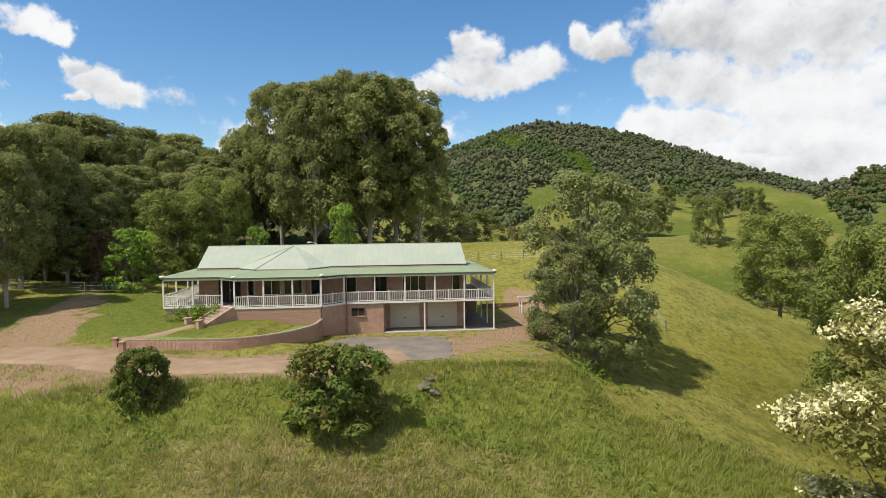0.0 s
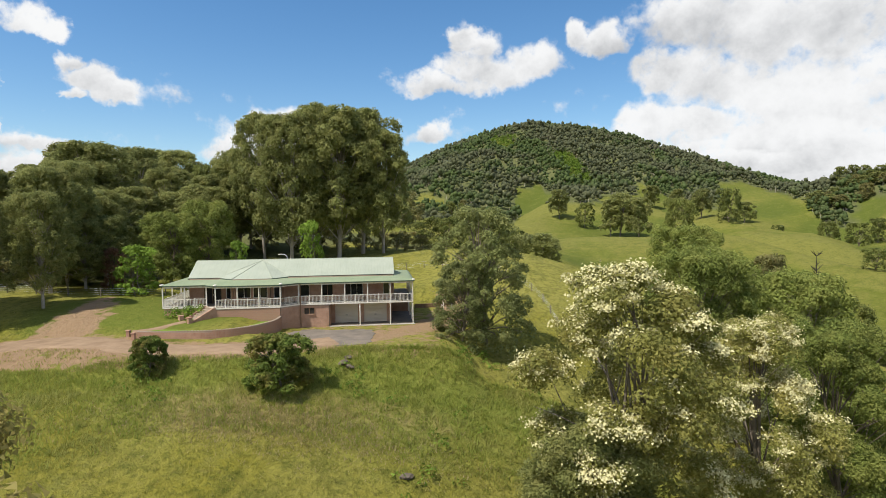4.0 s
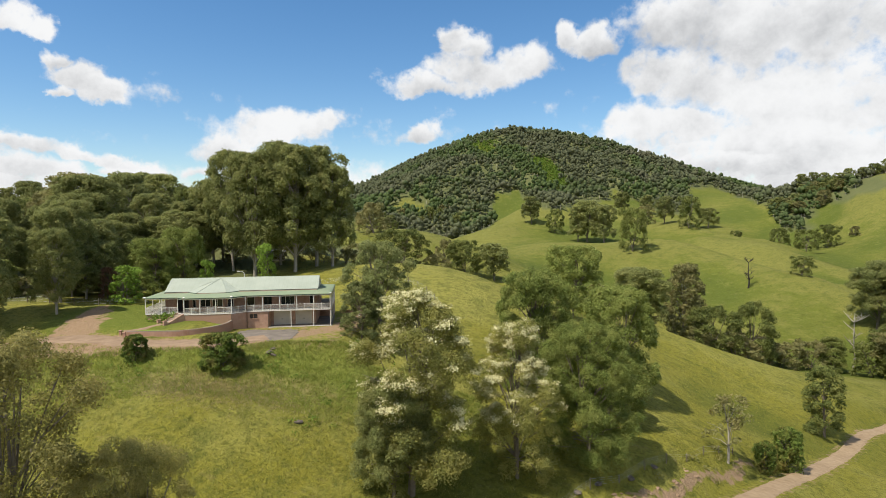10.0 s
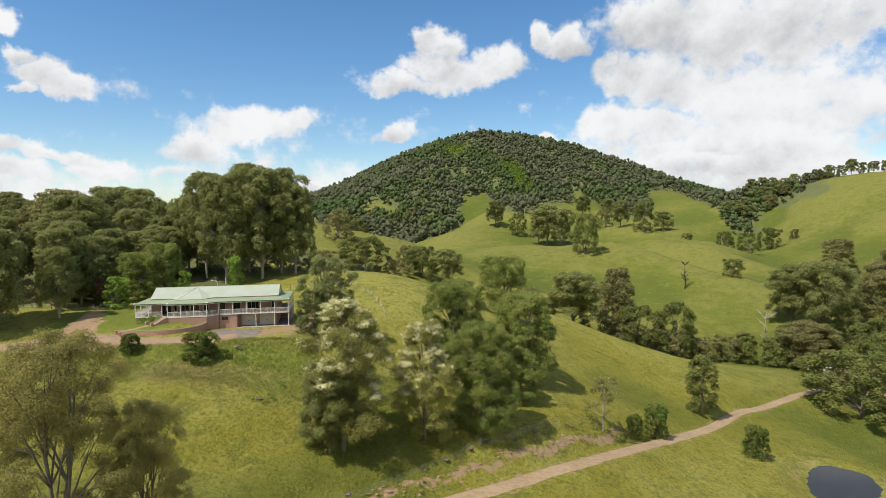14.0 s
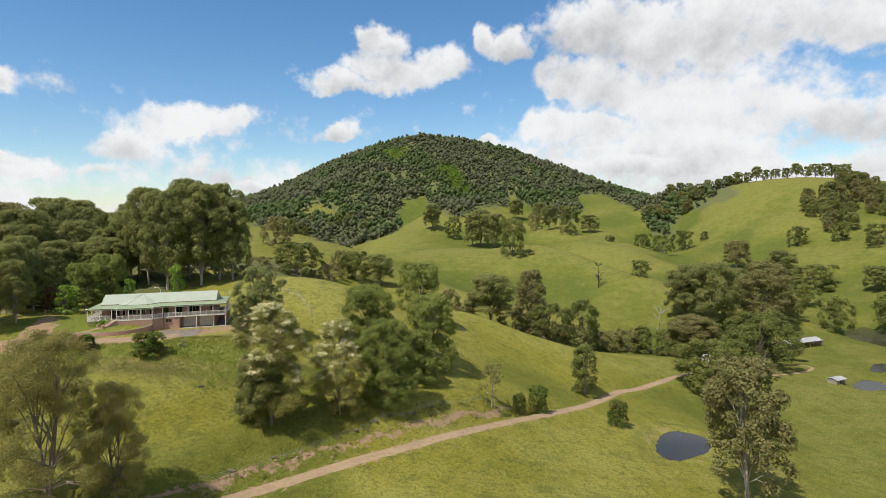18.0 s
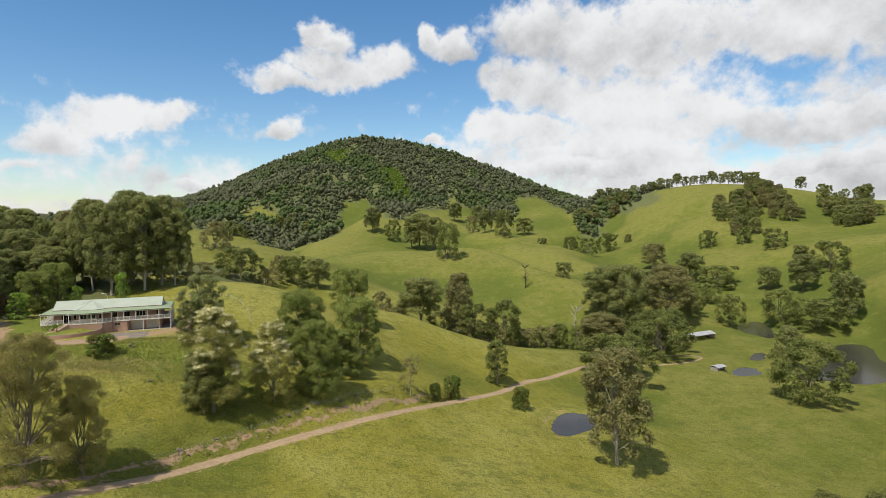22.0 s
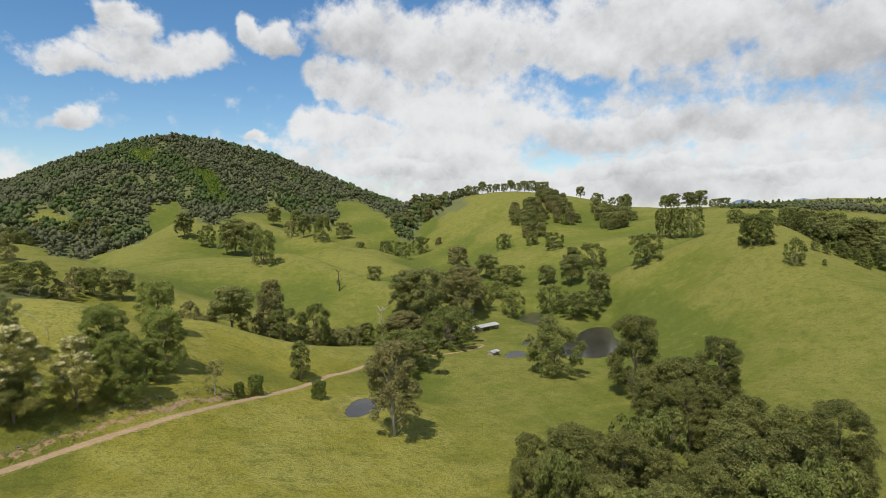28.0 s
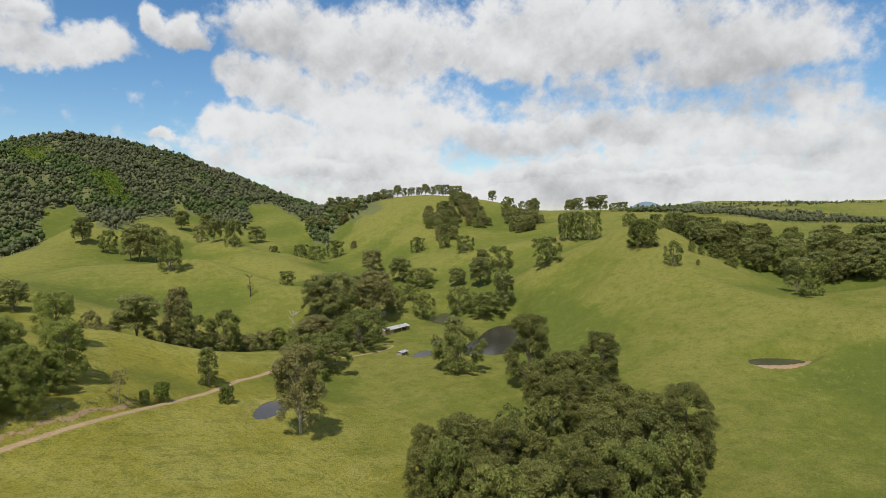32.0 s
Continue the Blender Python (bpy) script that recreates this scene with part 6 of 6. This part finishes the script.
def canopy(name, x, y, heights, label, seed):
    """A far forest as one object: each crown a few uneven rounded clumps with loose sprays round them, on a thin trunk."""
    rng = np.random.RandomState(seed)
    n = len(x)
    base = np.stack([x, y, ground_z(x, y)], 1)
    bm = bmesh.new()
    bmesh.ops.create_icosphere(bm, subdivisions=1, radius=1.0)
    ball = np.array([v.co[:] for v in bm.verts])
    tri = np.array([[v.index for v in f.verts] for f in bm.faces])
    bm.free()
    clumps = 3
    off = rng.normal(size=(n, clumps, 3)) * (0.19, 0.19, 0.09) + (0, 0, 0.5)
    off[:, 0] = off[:, 0] * (0.3, 0.3, 1) + (0, 0, 0.16)
    size = rng.uniform(0.12, 0.21, (n, clumps, 1)) * (1.0, 1.0, 1.15)
    lump = ball * (1 + 0.2 * rng.normal(size=(n, clumps, len(ball), 1)))
    pts = base[:, None, None] + (off[:, :, None] + lump * size[:, :, None]) * heights[:, None, None, None]
    v = pts.reshape(-1, 3)
    f = (np.arange(n * clumps)[:, None, None] * len(ball) + tri).reshape(-1, 3)
    sprays = 12
    d = rng.normal(size=(n, sprays, 3)) + (0, 0, 0.3)
    d /= np.linalg.norm(d, axis=2, keepdims=True)
    k = rng.randint(0, clumps, n * sprays).reshape(n, sprays)
    at = np.take_along_axis(off, k[:, :, None].repeat(3, 2), 1) + d * np.take_along_axis(size, k[:, :, None].repeat(3, 2), 1) * 1.1
    cv, cf = leaf_cards((base[:, None] + at * heights[:, None, None]).reshape(-1, 3), (d + 0.4 * rng.normal(size=d.shape)).reshape(-1, 3), (heights[:, None] * rng.uniform(0.04, 0.085, (n, sprays))).ravel(), rng, 0.8)
    a = np.array([(-1, 0, 0), (0.5, 0.87, 0), (0.5, -0.87, 0)])
    lo = base[:, None] + a * heights[:, None, None] * 0.012 - (0, 0, 0.5)
    hi = base[:, None] + np.array([[0, 0, 0.6]]) * heights[:, None, None]
    pv = np.concatenate([lo, hi], 1).reshape(-1, 3)
    pf = (np.arange(n)[:, None, None] * 4 + np.array([(0, 1, 3), (1, 2, 3), (2, 0, 3)])).reshape(-1, 3)
    fm = np.r_[np.zeros(len(f) + len(cf), int), np.ones(len(pf), int)]
    f = np.concatenate([f, cf + len(v), pf + len(v) + len(cv)])
    ob = new(name, mesh_np(name, np.concatenate([v, cv, pv]), f, [M["forest"], M["pale_bark"]], fm, smooth=True))
    return tagged(ob, label, "forest", kind="stuff")


def scatter(cx, cy, a, b, n, rng, inside=None, turn=0.0):
    out = []
    c, s = math.cos(radians(turn)), math.sin(radians(turn))
    while len(out) < n:
        u, v = rng.uniform(-1, 1), rng.uniform(-1, 1)
        if u * u + v * v > 1:
            continue
        x, y = cx + a * u * c - b * v * s, cy + a * u * s + b * v * c
        out.append((x, y))
    p = np.array(out)
    if inside is not None:
        p = p[inside(p[:, 0], p[:, 1])]
    return p[:, 0], p[:, 1]


r = random.Random(21)
x, y = scatter(150, 960, 640, 440, 19000, r, on_mountain)
seen = y < 1240 - 0.27 * np.maximum(x, 0) + 0.6 * np.maximum(-x, 0)
x, y = x[seen], y[seen]
canopy("mountain_forest", x, y, 8.5 + 9 * np.random.RandomState(1).rand(len(x)) ** 1.8, "dense eucalypt forest over the rounded mountain", 31)
r = random.Random(22)
# clumps of trees on the hillsides: centre, half length and width, how many, turn
patches = [(503, 418, 38, 22, 30, 45), (575, 455, 42, 26, 34, 40), (478, 372, 18, 14, 7, 0), (545, 400, 18, 18, 8, 0), (560, 335, 30, 16, 16, 35), (612, 372, 30, 22, 20, 30), (450, 615, 45, 22, 18, 0), (20, 640, 45, 20, 9, 0), (-40, 600, 26, 16, 6, 0)]
for cx, cy, a, b, n, turn in patches:
    for x, y in zip(*scatter(cx, cy, a, b, n, r, turn=turn)):
        h = r.uniform(10, 17)
        plant(r.choice(["round", "gum", "gum", "grey_gum"]), x, y, h, h * r.uniform(0.7, 1.0))
for x, y in zip(*scatter(515, 12, 118, 42, 130, random.Random(24), turn=80)):
    h = r.uniform(12, 20)
    plant(r.choice(["round", "gum", "creek_gum"]), x, y, h, h * r.uniform(0.75, 1.05))
r = random.Random(23)
x, y = scatter(200, 840, 22, 72, 420, r)
x5, y5 = scatter(120, 1010, 30, 34, 200, r)
gully = far_wood("gully_scrub", np.concatenate([x, x5]), np.concatenate([y, y5]), np.random.RandomState(6).uniform(5, 9, len(x) + len(x5)), "bright green vine scrub in a gully of the mountain", 35, 40, False, 0.26)
gully.data.materials[0] = M["scrub"]
x2, y2 = scatter(800, 170, 150, 70, 1000, r, turn=115)
x3, y3 = scatter(1500, 350, 450, 260, 500, r)
x, y = np.concatenate([x2, x3]), np.concatenate([y2, y3])
canopy("valley_forest", x, y, np.random.RandomState(3).uniform(5, 10, len(x)), "scrubby forest filling the far valley", 33)


# ---------------------------------------------------------------- dead trees
def dead_tree(x, y, h, material, label, seed):
    rng = random.Random(seed)
    tree = new("dead_tree")
    tree.matrix_basis = pose(x, y, gz(x, y) - 0.3)
    tagged(tree, label, "dead tree")
    verts, faces = [], []
    path = [(0.3 * math.sin(k), 0.25 * math.cos(2 * k), h * 0.95 * k / 6) for k in range(7)]
    tube(verts, faces, path, [0.4 * (1 - k / 7) + 0.05 for k in range(7)])
    part_me = mesh_np("trunk", verts, faces, [material], smooth=True)
    new("trunk", part_me).parent = tree
    for i in range(14):
        verts, faces = [], []
        k = rng.randint(2, 6)
        o = Vector(path[k])
        a, l = rng.uniform(0, math.tau), h * rng.uniform(0.15, 0.34)
        d = Vector((math.cos(a), math.sin(a), rng.uniform(0.5, 1.1))).normalized() * l
        mid = o + d * 0.5 + Vector((0, 0, -0.05 * l))
        tube(verts, faces, [tuple(o), tuple(mid), tuple(o + d)], [0.2, 0.14, 0.05], 5)
        for _ in range(3):
            e = mid + Vector((rng.uniform(-1, 1), rng.uniform(-1, 1), rng.uniform(0.2, 1))) * l * 0.4
            tube(verts, faces, [tuple(mid), tuple(e)], [0.1, 0.035], 4)
        new("branch", mesh_np("branch", verts, faces, [material], smooth=True)).parent = tree


dead_tree(192.8, 266, 15, M["char"], "blackened dead tree with bare branches", 1)
dead_tree(186, 178, 20, M["pale_bark"], "bleached white dead tree with bare branches", 2)


# ---------------------------------------------------------------- farm buildings
def gable_shed(name, x, y, turn, w, d, h, roof, wall, label, open_front=True, lift=0.0):
    shed = new(name)
    z = gz(x, y)
    shed.matrix_basis = pose(x, y, z + lift, 0, 0, turn)
    tagged(shed, label, "shed")
    for sx in (-1, 1):
        part("side_wall", boxed(sx * w / 2 - 0.06, sx * w / 2 + 0.06, -d / 2, d / 2, -0.8, h), M[wall], shed)
    part("back_wall", boxed(-w / 2 + 0.06, w / 2 - 0.06, d / 2 - 0.1, d / 2, -0.8, h), M[wall], shed)
    if open_front:
        for k in range(4):
            px = -w / 2 + 0.3 + k * (w - 0.6) / 3
            part("post", boxed(px - 0.1, px + 0.1, -d / 2, -d / 2 + 0.2, -0.8, h), M["grey_timber"], shed)
        part("half_wall", boxed(-w / 2 + 0.4, -w / 6, -d / 2 + 0.02, -d / 2 + 0.1, -0.8, h * 0.95), M[wall], shed)
    else:
        part("front_wall", boxed(-w / 2 + 0.06, w / 2 - 0.06, -d / 2, -d / 2 + 0.1, -0.8, h), M[wall], shed)
    for s, name2 in ((-1, "roof"), (1, "roof")):
        bm = bmesh.new()
        q = [(-w / 2 - 0.4, s * (d / 2 + 0.5), h - 0.1), (w / 2 + 0.4, s * (d / 2 + 0.5), h - 0.1), (w / 2 + 0.4, 0, h + d * 0.16), (-w / 2 - 0.4, 0, h + d * 0.16)]
        f = bm.faces.new([bm.verts.new(p) for p in q])
        bmesh.ops.solidify(bm, geom=[f], thickness=0.06)
        part(name2, bm, M[roof], shed)
    return shed


gable_shed("farm_shed", 251, 163, 12, 24, 7, 2.8, "iron", "rust", "open-fronted farm shed with a pale iron roof")
gable_shed("small_shed", 262, 196, 10, 6, 5, 2.6, "iron", "rust", "small iron-roofed shed by the trees", False)
gable_shed("pump_hut", 214, 101, 18, 5.6, 3.4, 1.6, "iron", "grey_timber", "little open shelter beside the pond")
gable_shed("cottage", 201, 150, 20, 9, 7, 3.0, "iron", "white", "white farm cottage half hidden by trees", False)
gable_shed("garden_shed", -24, 124, 8, 6, 3.5, 2.4, "iron", "cream", "cream shed among the tall gum trees behind the house", False)


def water_tank(x, y, r, h):
    tank = new("water_tank")
    tank.matrix_basis = pose(x, y, gz(x, y) - 0.2)
    tagged(tank, "round pale galvanised water tank", "water tank")
    bm = bmesh.new()
    bmesh.ops.create_cone(bm, cap_ends=True, segments=28, radius1=r, radius2=r, depth=h, matrix=Matrix.Translation((0, 0, h / 2)))
    part("shell", bm, M["iron"], tank, smooth=False)
    bm = bmesh.new()
    bmesh.ops.create_cone(bm, cap_ends=True, segments=28, radius1=r + 0.1, radius2=0.2, depth=0.5, matrix=Matrix.Translation((0, 0, h + 0.25)))
    part("roof", bm, M["iron"], tank)


water_tank(186, 139, 2.2, 2.6)


# ---------------------------------------------------------------- fences
def fence(name, line, label, step=4.0, h=1.2, wires=4):
    f = new(name)
    tagged(f, label, "fence")
    post = box_mesh("post", 0.12, 0.12, h + 0.5, M["bark"], 0.015)
    pts = dense_line(line, step)
    tops = []
    for i, p in enumerate(pts):
        z = gz(p.x, p.y)
        shared("post", post, f, pose(p.x, p.y, z - 0.5))
        tops.append((p.x, p.y, z))
    for k in range(wires):
        verts, faces = [], []
        tube(verts, faces, [(a, b, c + h * (0.25 + 0.22 * k)) for a, b, c in tops], [0.006] * len(tops), 3)
        new("wire", mesh_np("wire", verts, faces, [M["iron"]])).parent = f


fence("boundary_fence", [(-90, 62), (-60, 61), (-42, 59.5), (-33, 62), (-26, 74)], "timber post and wire fence along the wood")
fence("yard_fence", [(-10, 82), (2, 83), (14, 80), (22, 70), (24, 60)], "timber post and wire fence behind the house", 3.0)
fence("road_fence", [(10, 3), (30, 18), (48, 30), (70, 48)], "old timber post and wire fence above the cut bank", 5.0)


def yard_lamp(x, y, h):
    lamp = new("yard_lamp")
    lamp.matrix_basis = pose(x, y, gz(x, y) - 0.3, 0, 0, 6)
    tagged(lamp, "pale metal yard lamp with a curved arm behind the house", "lamp post")
    verts, faces = [], []
    tube(verts, faces, [(0, 0, 0), (0, 0, h * 0.5), (0, 0, h)], [0.07, 0.06, 0.05], 8)
    new("pole", mesh_np("pole", verts, faces, [M["iron"]], smooth=True)).parent = lamp
    verts, faces = [], []
    tube(verts, faces, [(0, 0, h), (-0.1, 0, h + 0.45), (-0.45, 0, h + 0.75), (-0.95, 0, h + 0.8)], [0.05, 0.045, 0.04, 0.035], 8)
    new("arm", mesh_np("arm", verts, faces, [M["iron"]], smooth=True)).parent = lamp
    part("lamp_head", boxed(-1.35, -0.85, -0.13, 0.13, h + 0.7, h + 0.84, 0.03), M["white"], lamp)


def garden_arch(x, y):
    arch = new("garden_arch")
    arch.matrix_basis = pose(x, y, gz(x, y) - 0.1, 0, 0, 25)
    tagged(arch, "small white timber garden arch beside the house", "arch")
    for s in (-0.7, 0.7):
        for d in (-0.25, 0.25):
            part("post", boxed(s - 0.05, s + 0.05, d - 0.05, d + 0.05, 0, 1.75, 0.01), M["white"], arch)
        part("side_rail", boxed(s - 0.03, s + 0.03, -0.2, 0.2, 0.9, 0.98), M["white"], arch)
    for d in (-0.25, 0.25):
        part("beam", boxed(-0.95, 0.95, d - 0.04, d + 0.04, 1.75, 1.87, 0.01), M["white"], arch)


def bank_clods():
    """Lumps of earth and stone along the eroded face above the road."""
    rng = np.random.RandomState(17)
    bm = bmesh.new()
    bmesh.ops.create_icosphere(bm, subdivisions=1, radius=1.0)
    ball = np.array([v.co[:] for v in bm.verts])
    tri = np.array([[v.index for v in f.verts] for f in bm.faces])
    bm.free()
    line = [p for p in fine_road if 10 < p.x < 62]
    verts, faces = [], []
    for k in range(80):
        i = rng.randint(1, len(line) - 1)
        p, d = line[i], (line[i + 1] - line[i - 1]).normalized()
        o = rng.normal(5.3, 0.55) + 0.4 * math.sin(p.x / 3.1)
        x, y = p.x - d.y * o + rng.uniform(-0.5, 0.5), p.y + d.x * o + rng.uniform(-0.5, 0.5)
        q = ball * (1 + 0.35 * rng.normal(size=(len(ball), 1))) * rng.uniform(0.1, 0.36) ** 1.2 * (1.6, 1.1, 0.6)
        faces.append(tri + sum(map(len, verts)))
        verts.append(q + (x, y, gz(x, y) + 0.03))
    ob = new("bank_clods", mesh_np("bank_clods", np.concatenate(verts), np.concatenate(faces), [M["clay"]]))
    return tagged(ob, "crumbling pinkish earth and stones on the cut bank", "earth bank", kind="stuff")


def sleeper_wall(x, y, turn):
    wall = new("sleeper_wall")
    wall.matrix_basis = pose(x, y, gz(x, y) - 0.2, 0, 0, turn)
    tagged(wall, "low dark timber sleeper wall at the garden edge", "garden wall")
    for k in range(3):
        for i in range(3):
            part("sleeper", boxed(-3.6 + i * 2.4 + 0.01, -3.6 + (i + 1) * 2.4 - 0.01, -0.1 + 0.012 * ((i + k) % 3), 0.1, k * 0.26, k * 0.26 + 0.25, 0.012), M["timber"], wall)


M["clay"] = speckled("bank_clay", (0.17, 0.105, 0.062), (0.38, 0.265, 0.18), 1.4, 0.95, 0.1, 0.5)
bank_clods()
yard_lamp(-15.4, 71.4, 5.2)
garden_arch(8.8, 61.4)
sleeper_wall(7.7, 65.5, 12)


# ---------------------------------------------------------------- low growth
def tufts(name, n, region, h, material, label, seed, blades=5):
    """Grass tufts: a few bent blades each."""
    rng = np.random.RandomState(seed)
    x, y = region(rng, n)
    road_d, _, _ = near_line(x, y, ROAD_LINE)
    track_d, _, _ = near_line(x, y, TRACK_LINE)
    keep = (road_d > 2.6) & (track_d > 3.0) & ~((x > -10) & (x < 8) & (y > 40.5) & (y < 66)) & (np.hypot(x + 20, y - 48) > 9.5) & ~((x < -27) & (x > -38) & (y > 40) & (y < 52))
    x, y = x[keep], y[keep]
    n = len(x)
    base = np.stack([x, y, ground_z(x, y) - 0.05], 1)
    a = rng.uniform(0, math.tau, (n, blades))
    lean = rng.uniform(0.3, 1.1, (n, blades))
    hh = h * rng.uniform(0.5, 1.3, (n, 1)) * rng.uniform(0.6, 1.1, (n, blades))
    d = np.stack([np.cos(a), np.sin(a), 0 * a], -1)
    side = np.stack([-np.sin(a), np.cos(a), 0 * a], -1)
    root = base[:, None] + d * 0.08 + rng.normal(size=(n, blades, 3)) * (0.16, 0.16, 0)
    tip = root + d * (lean * hh)[..., None] + np.stack([0 * a, 0 * a, hh], -1)
    w = (0.018 + 0.035 * hh)[..., None]
    v = np.stack([root - side * w, root + side * w, tip], 2).reshape(-1, 3)
    f = np.arange(len(v)).reshape(-1, 3)
    ob = new(name, mesh_np(name, v, f, [material]))
    return tagged(ob, label, "grass", kind="stuff")


def grass_material():
    m = Mat("long_grass", 0.8, 0.15)
    g = m.coords()
    col = m.ramp(m.math("ADD", m.math("MULTIPLY", island(m), 0.5), m.math("MULTIPLY", m.noise(0.15, 4, vec=g), 0.5)), (0.25, (0.2, 0.225, 0.036)), (0.6, (0.31, 0.295, 0.07)), (0.85, (0.44, 0.37, 0.15)))
    m.color(col)
    return see_through(m, col, 0.45)


M["long_grass"] = grass_material()


def front_slope(rng, n):
    return rng.uniform(-48, 42, n), 8 + 33 * rng.rand(n)


def wide_slope(rng, n):
    return rng.uniform(-60, 110, n), rng.uniform(-60, 110, n)


tufts("long_grass", 22000, front_slope, 0.26, M["long_grass"], "long seeding grass on the slope before the house", 41)
def bank(rng, n):
    x = rng.uniform(-36, 28, n)
    return x, 40 - 5 * smoothstep(-12, -20, x) - 13 * rng.rand(n) ** 1.5


M["bank_grass"] = foliage("bank_grass", (0.19, 0.235, 0.045), (0.33, 0.37, 0.08), 0.5, (0.42, 0.38, 0.14))
tufts("bank_grass", 9000, bank, 0.5, M["bank_grass"], "tall green grass and weeds on the bank below the house", 43, 6)
def dry_patch(rng, n):
    return rng.normal(-5, 7, n), rng.normal(28.5, 1.6, n)


M["dead_grass"] = foliage("dead_grass", (0.3, 0.24, 0.12), (0.5, 0.42, 0.24), 0.4, (0.42, 0.36, 0.16))
tufts("dead_grass", 3500, dry_patch, 0.24, M["dead_grass"], "flattened straw-coloured dead grass below the bank", 44, 6)
tufts("pasture_grass", 22000, wide_slope, 0.24, M["long_grass"], "tussocky pasture grass", 42, 4)


def scrub_patch(name, spots, size, material, label, seed):
    """Low weeds as leafy clumps, one object."""
    rng = np.random.RandomState(seed)
    lobes = []
    for x, y, r in spots:
        for _ in range(max(3, int(r * r * 1.2))):
            a, k = rng.uniform(0, math.tau), r * math.sqrt(rng.rand())
            px, py = x + k * math.cos(a), y + k * math.sin(a)
            s = rng.uniform(0.35, 0.8)
            lobes.append(((px, py, gz(px, py) + s * 0.5), (s, s, s * 0.8)))
    v, f = lobe_cards(lobes, 60, size, rng)
    ob = new(name, mesh_np(name, v, f, [material]))
    return tagged(ob, label, "weeds", kind="stuff")


scrub_patch("weeds", [(-1.6, 35.8, 1.5), (0.6, 36.4, 1.3), (1, 34.5, 2.2), (3.5, 33.5, 1.6), (9, 41, 2.4), (11.5, 43.5, 2.6), (14, 44.5, 2.2), (7, 30, 1.4), (-16, 30.5, 2.4), (-19, 31.5, 1.8), (5, 24, 1.6), (10.5, 33, 1.8), (16, 40, 1.5), (8, 26, 1.2)], 0.16, M["scrub"], "bright green weeds and lantana on the bank", 51)
scrub_patch("bank_scrub", [(12, 2, 2.2), (20, 7, 1.6), (60, 38, 2.5), (66, 43, 2.2), (52, 30, 1.8), (30, 15, 1.4)], 0.2, M["dull"], "dull scrub along the cut bank", 52)
scrub_patch("pond_reeds", [(126, -40, 4.5), (130, -46, 4), (240, 95, 3), (255, 100, 3), (300, 120, 4), (280, 130, 3)], 0.25, M["scrub"], "green reeds and weeds near the water", 53)


def garden_plant(x, y, z, r, label):
    rng = np.random.RandomState(8)
    plant_ob = new("garden_plant")
    plant_ob.matrix_basis = pose(x, y, z)
    tagged(plant_ob, label, "shrub")
    lobes = [((rng.uniform(-1, 1) * r, rng.uniform(-0.6, 0.6) * r, rng.uniform(0.3, 1.0)), (0.55, 0.55, 0.5)) for _ in range(13)]
    v, f = lobe_cards(lobes, 130, 0.13, rng)
    new("foliage", mesh_np("foliage", v, f, [M["bright"]])).parent = plant_ob


gx, gy = hp(-26.6, -0.9)
garden_plant(gx, gy, 1.6, 1.25, "leafy green shrub beside the entry steps")
gx, gy = hp(-25.2, -0.6)
garden_plant(gx, gy, 1.7, 1.1, "leafy green shrub beside the entry steps")


def rock(x, y, s, seed):
    rng = random.Random(seed)
    bm = bmesh.new()
    bmesh.ops.create_icosphere(bm, subdivisions=2, radius=s)
    for v in bm.verts:
        k = 1 + 0.6 * noise.noise(v.co * 2.2 / s + Vector((seed * 3.1, 0, 0)))
        v.co = Vector((v.co.x * 1.4, v.co.y, v.co.z * 0.55)) * k
    ob = part("rock", bm, M["rock"])
    ob.matrix_basis = pose(x, y, gz(x, y) + s * 0.12, rng.uniform(-15, 15), 0, rng.uniform(0, 360))
    tagged(ob, "weathered brown rock in the bank grass", "rock", "rocks on the bank")


for i, (x, y, s) in enumerate([(-1.3, 37.2, 0.5), (-0.7, 36.8, 0.38), (-1.0, 37.9, 0.3), (5.2, 25.5, 0.35), (41, 25.2, 0.4), (46, 28.6, 0.5), (38, 23.4, 0.4), (20, 12.0, 0.4), (14, 7.4, 0.45), (50, 31.2, 0.4), (34, 20.8, 0.4)]):
    rock(x, y, s, i)

# brickwork of the house and the retaining wall
lay([b for b in house_bricks], house, 300)
lay(wall_bricks, retaining_wall, 300)
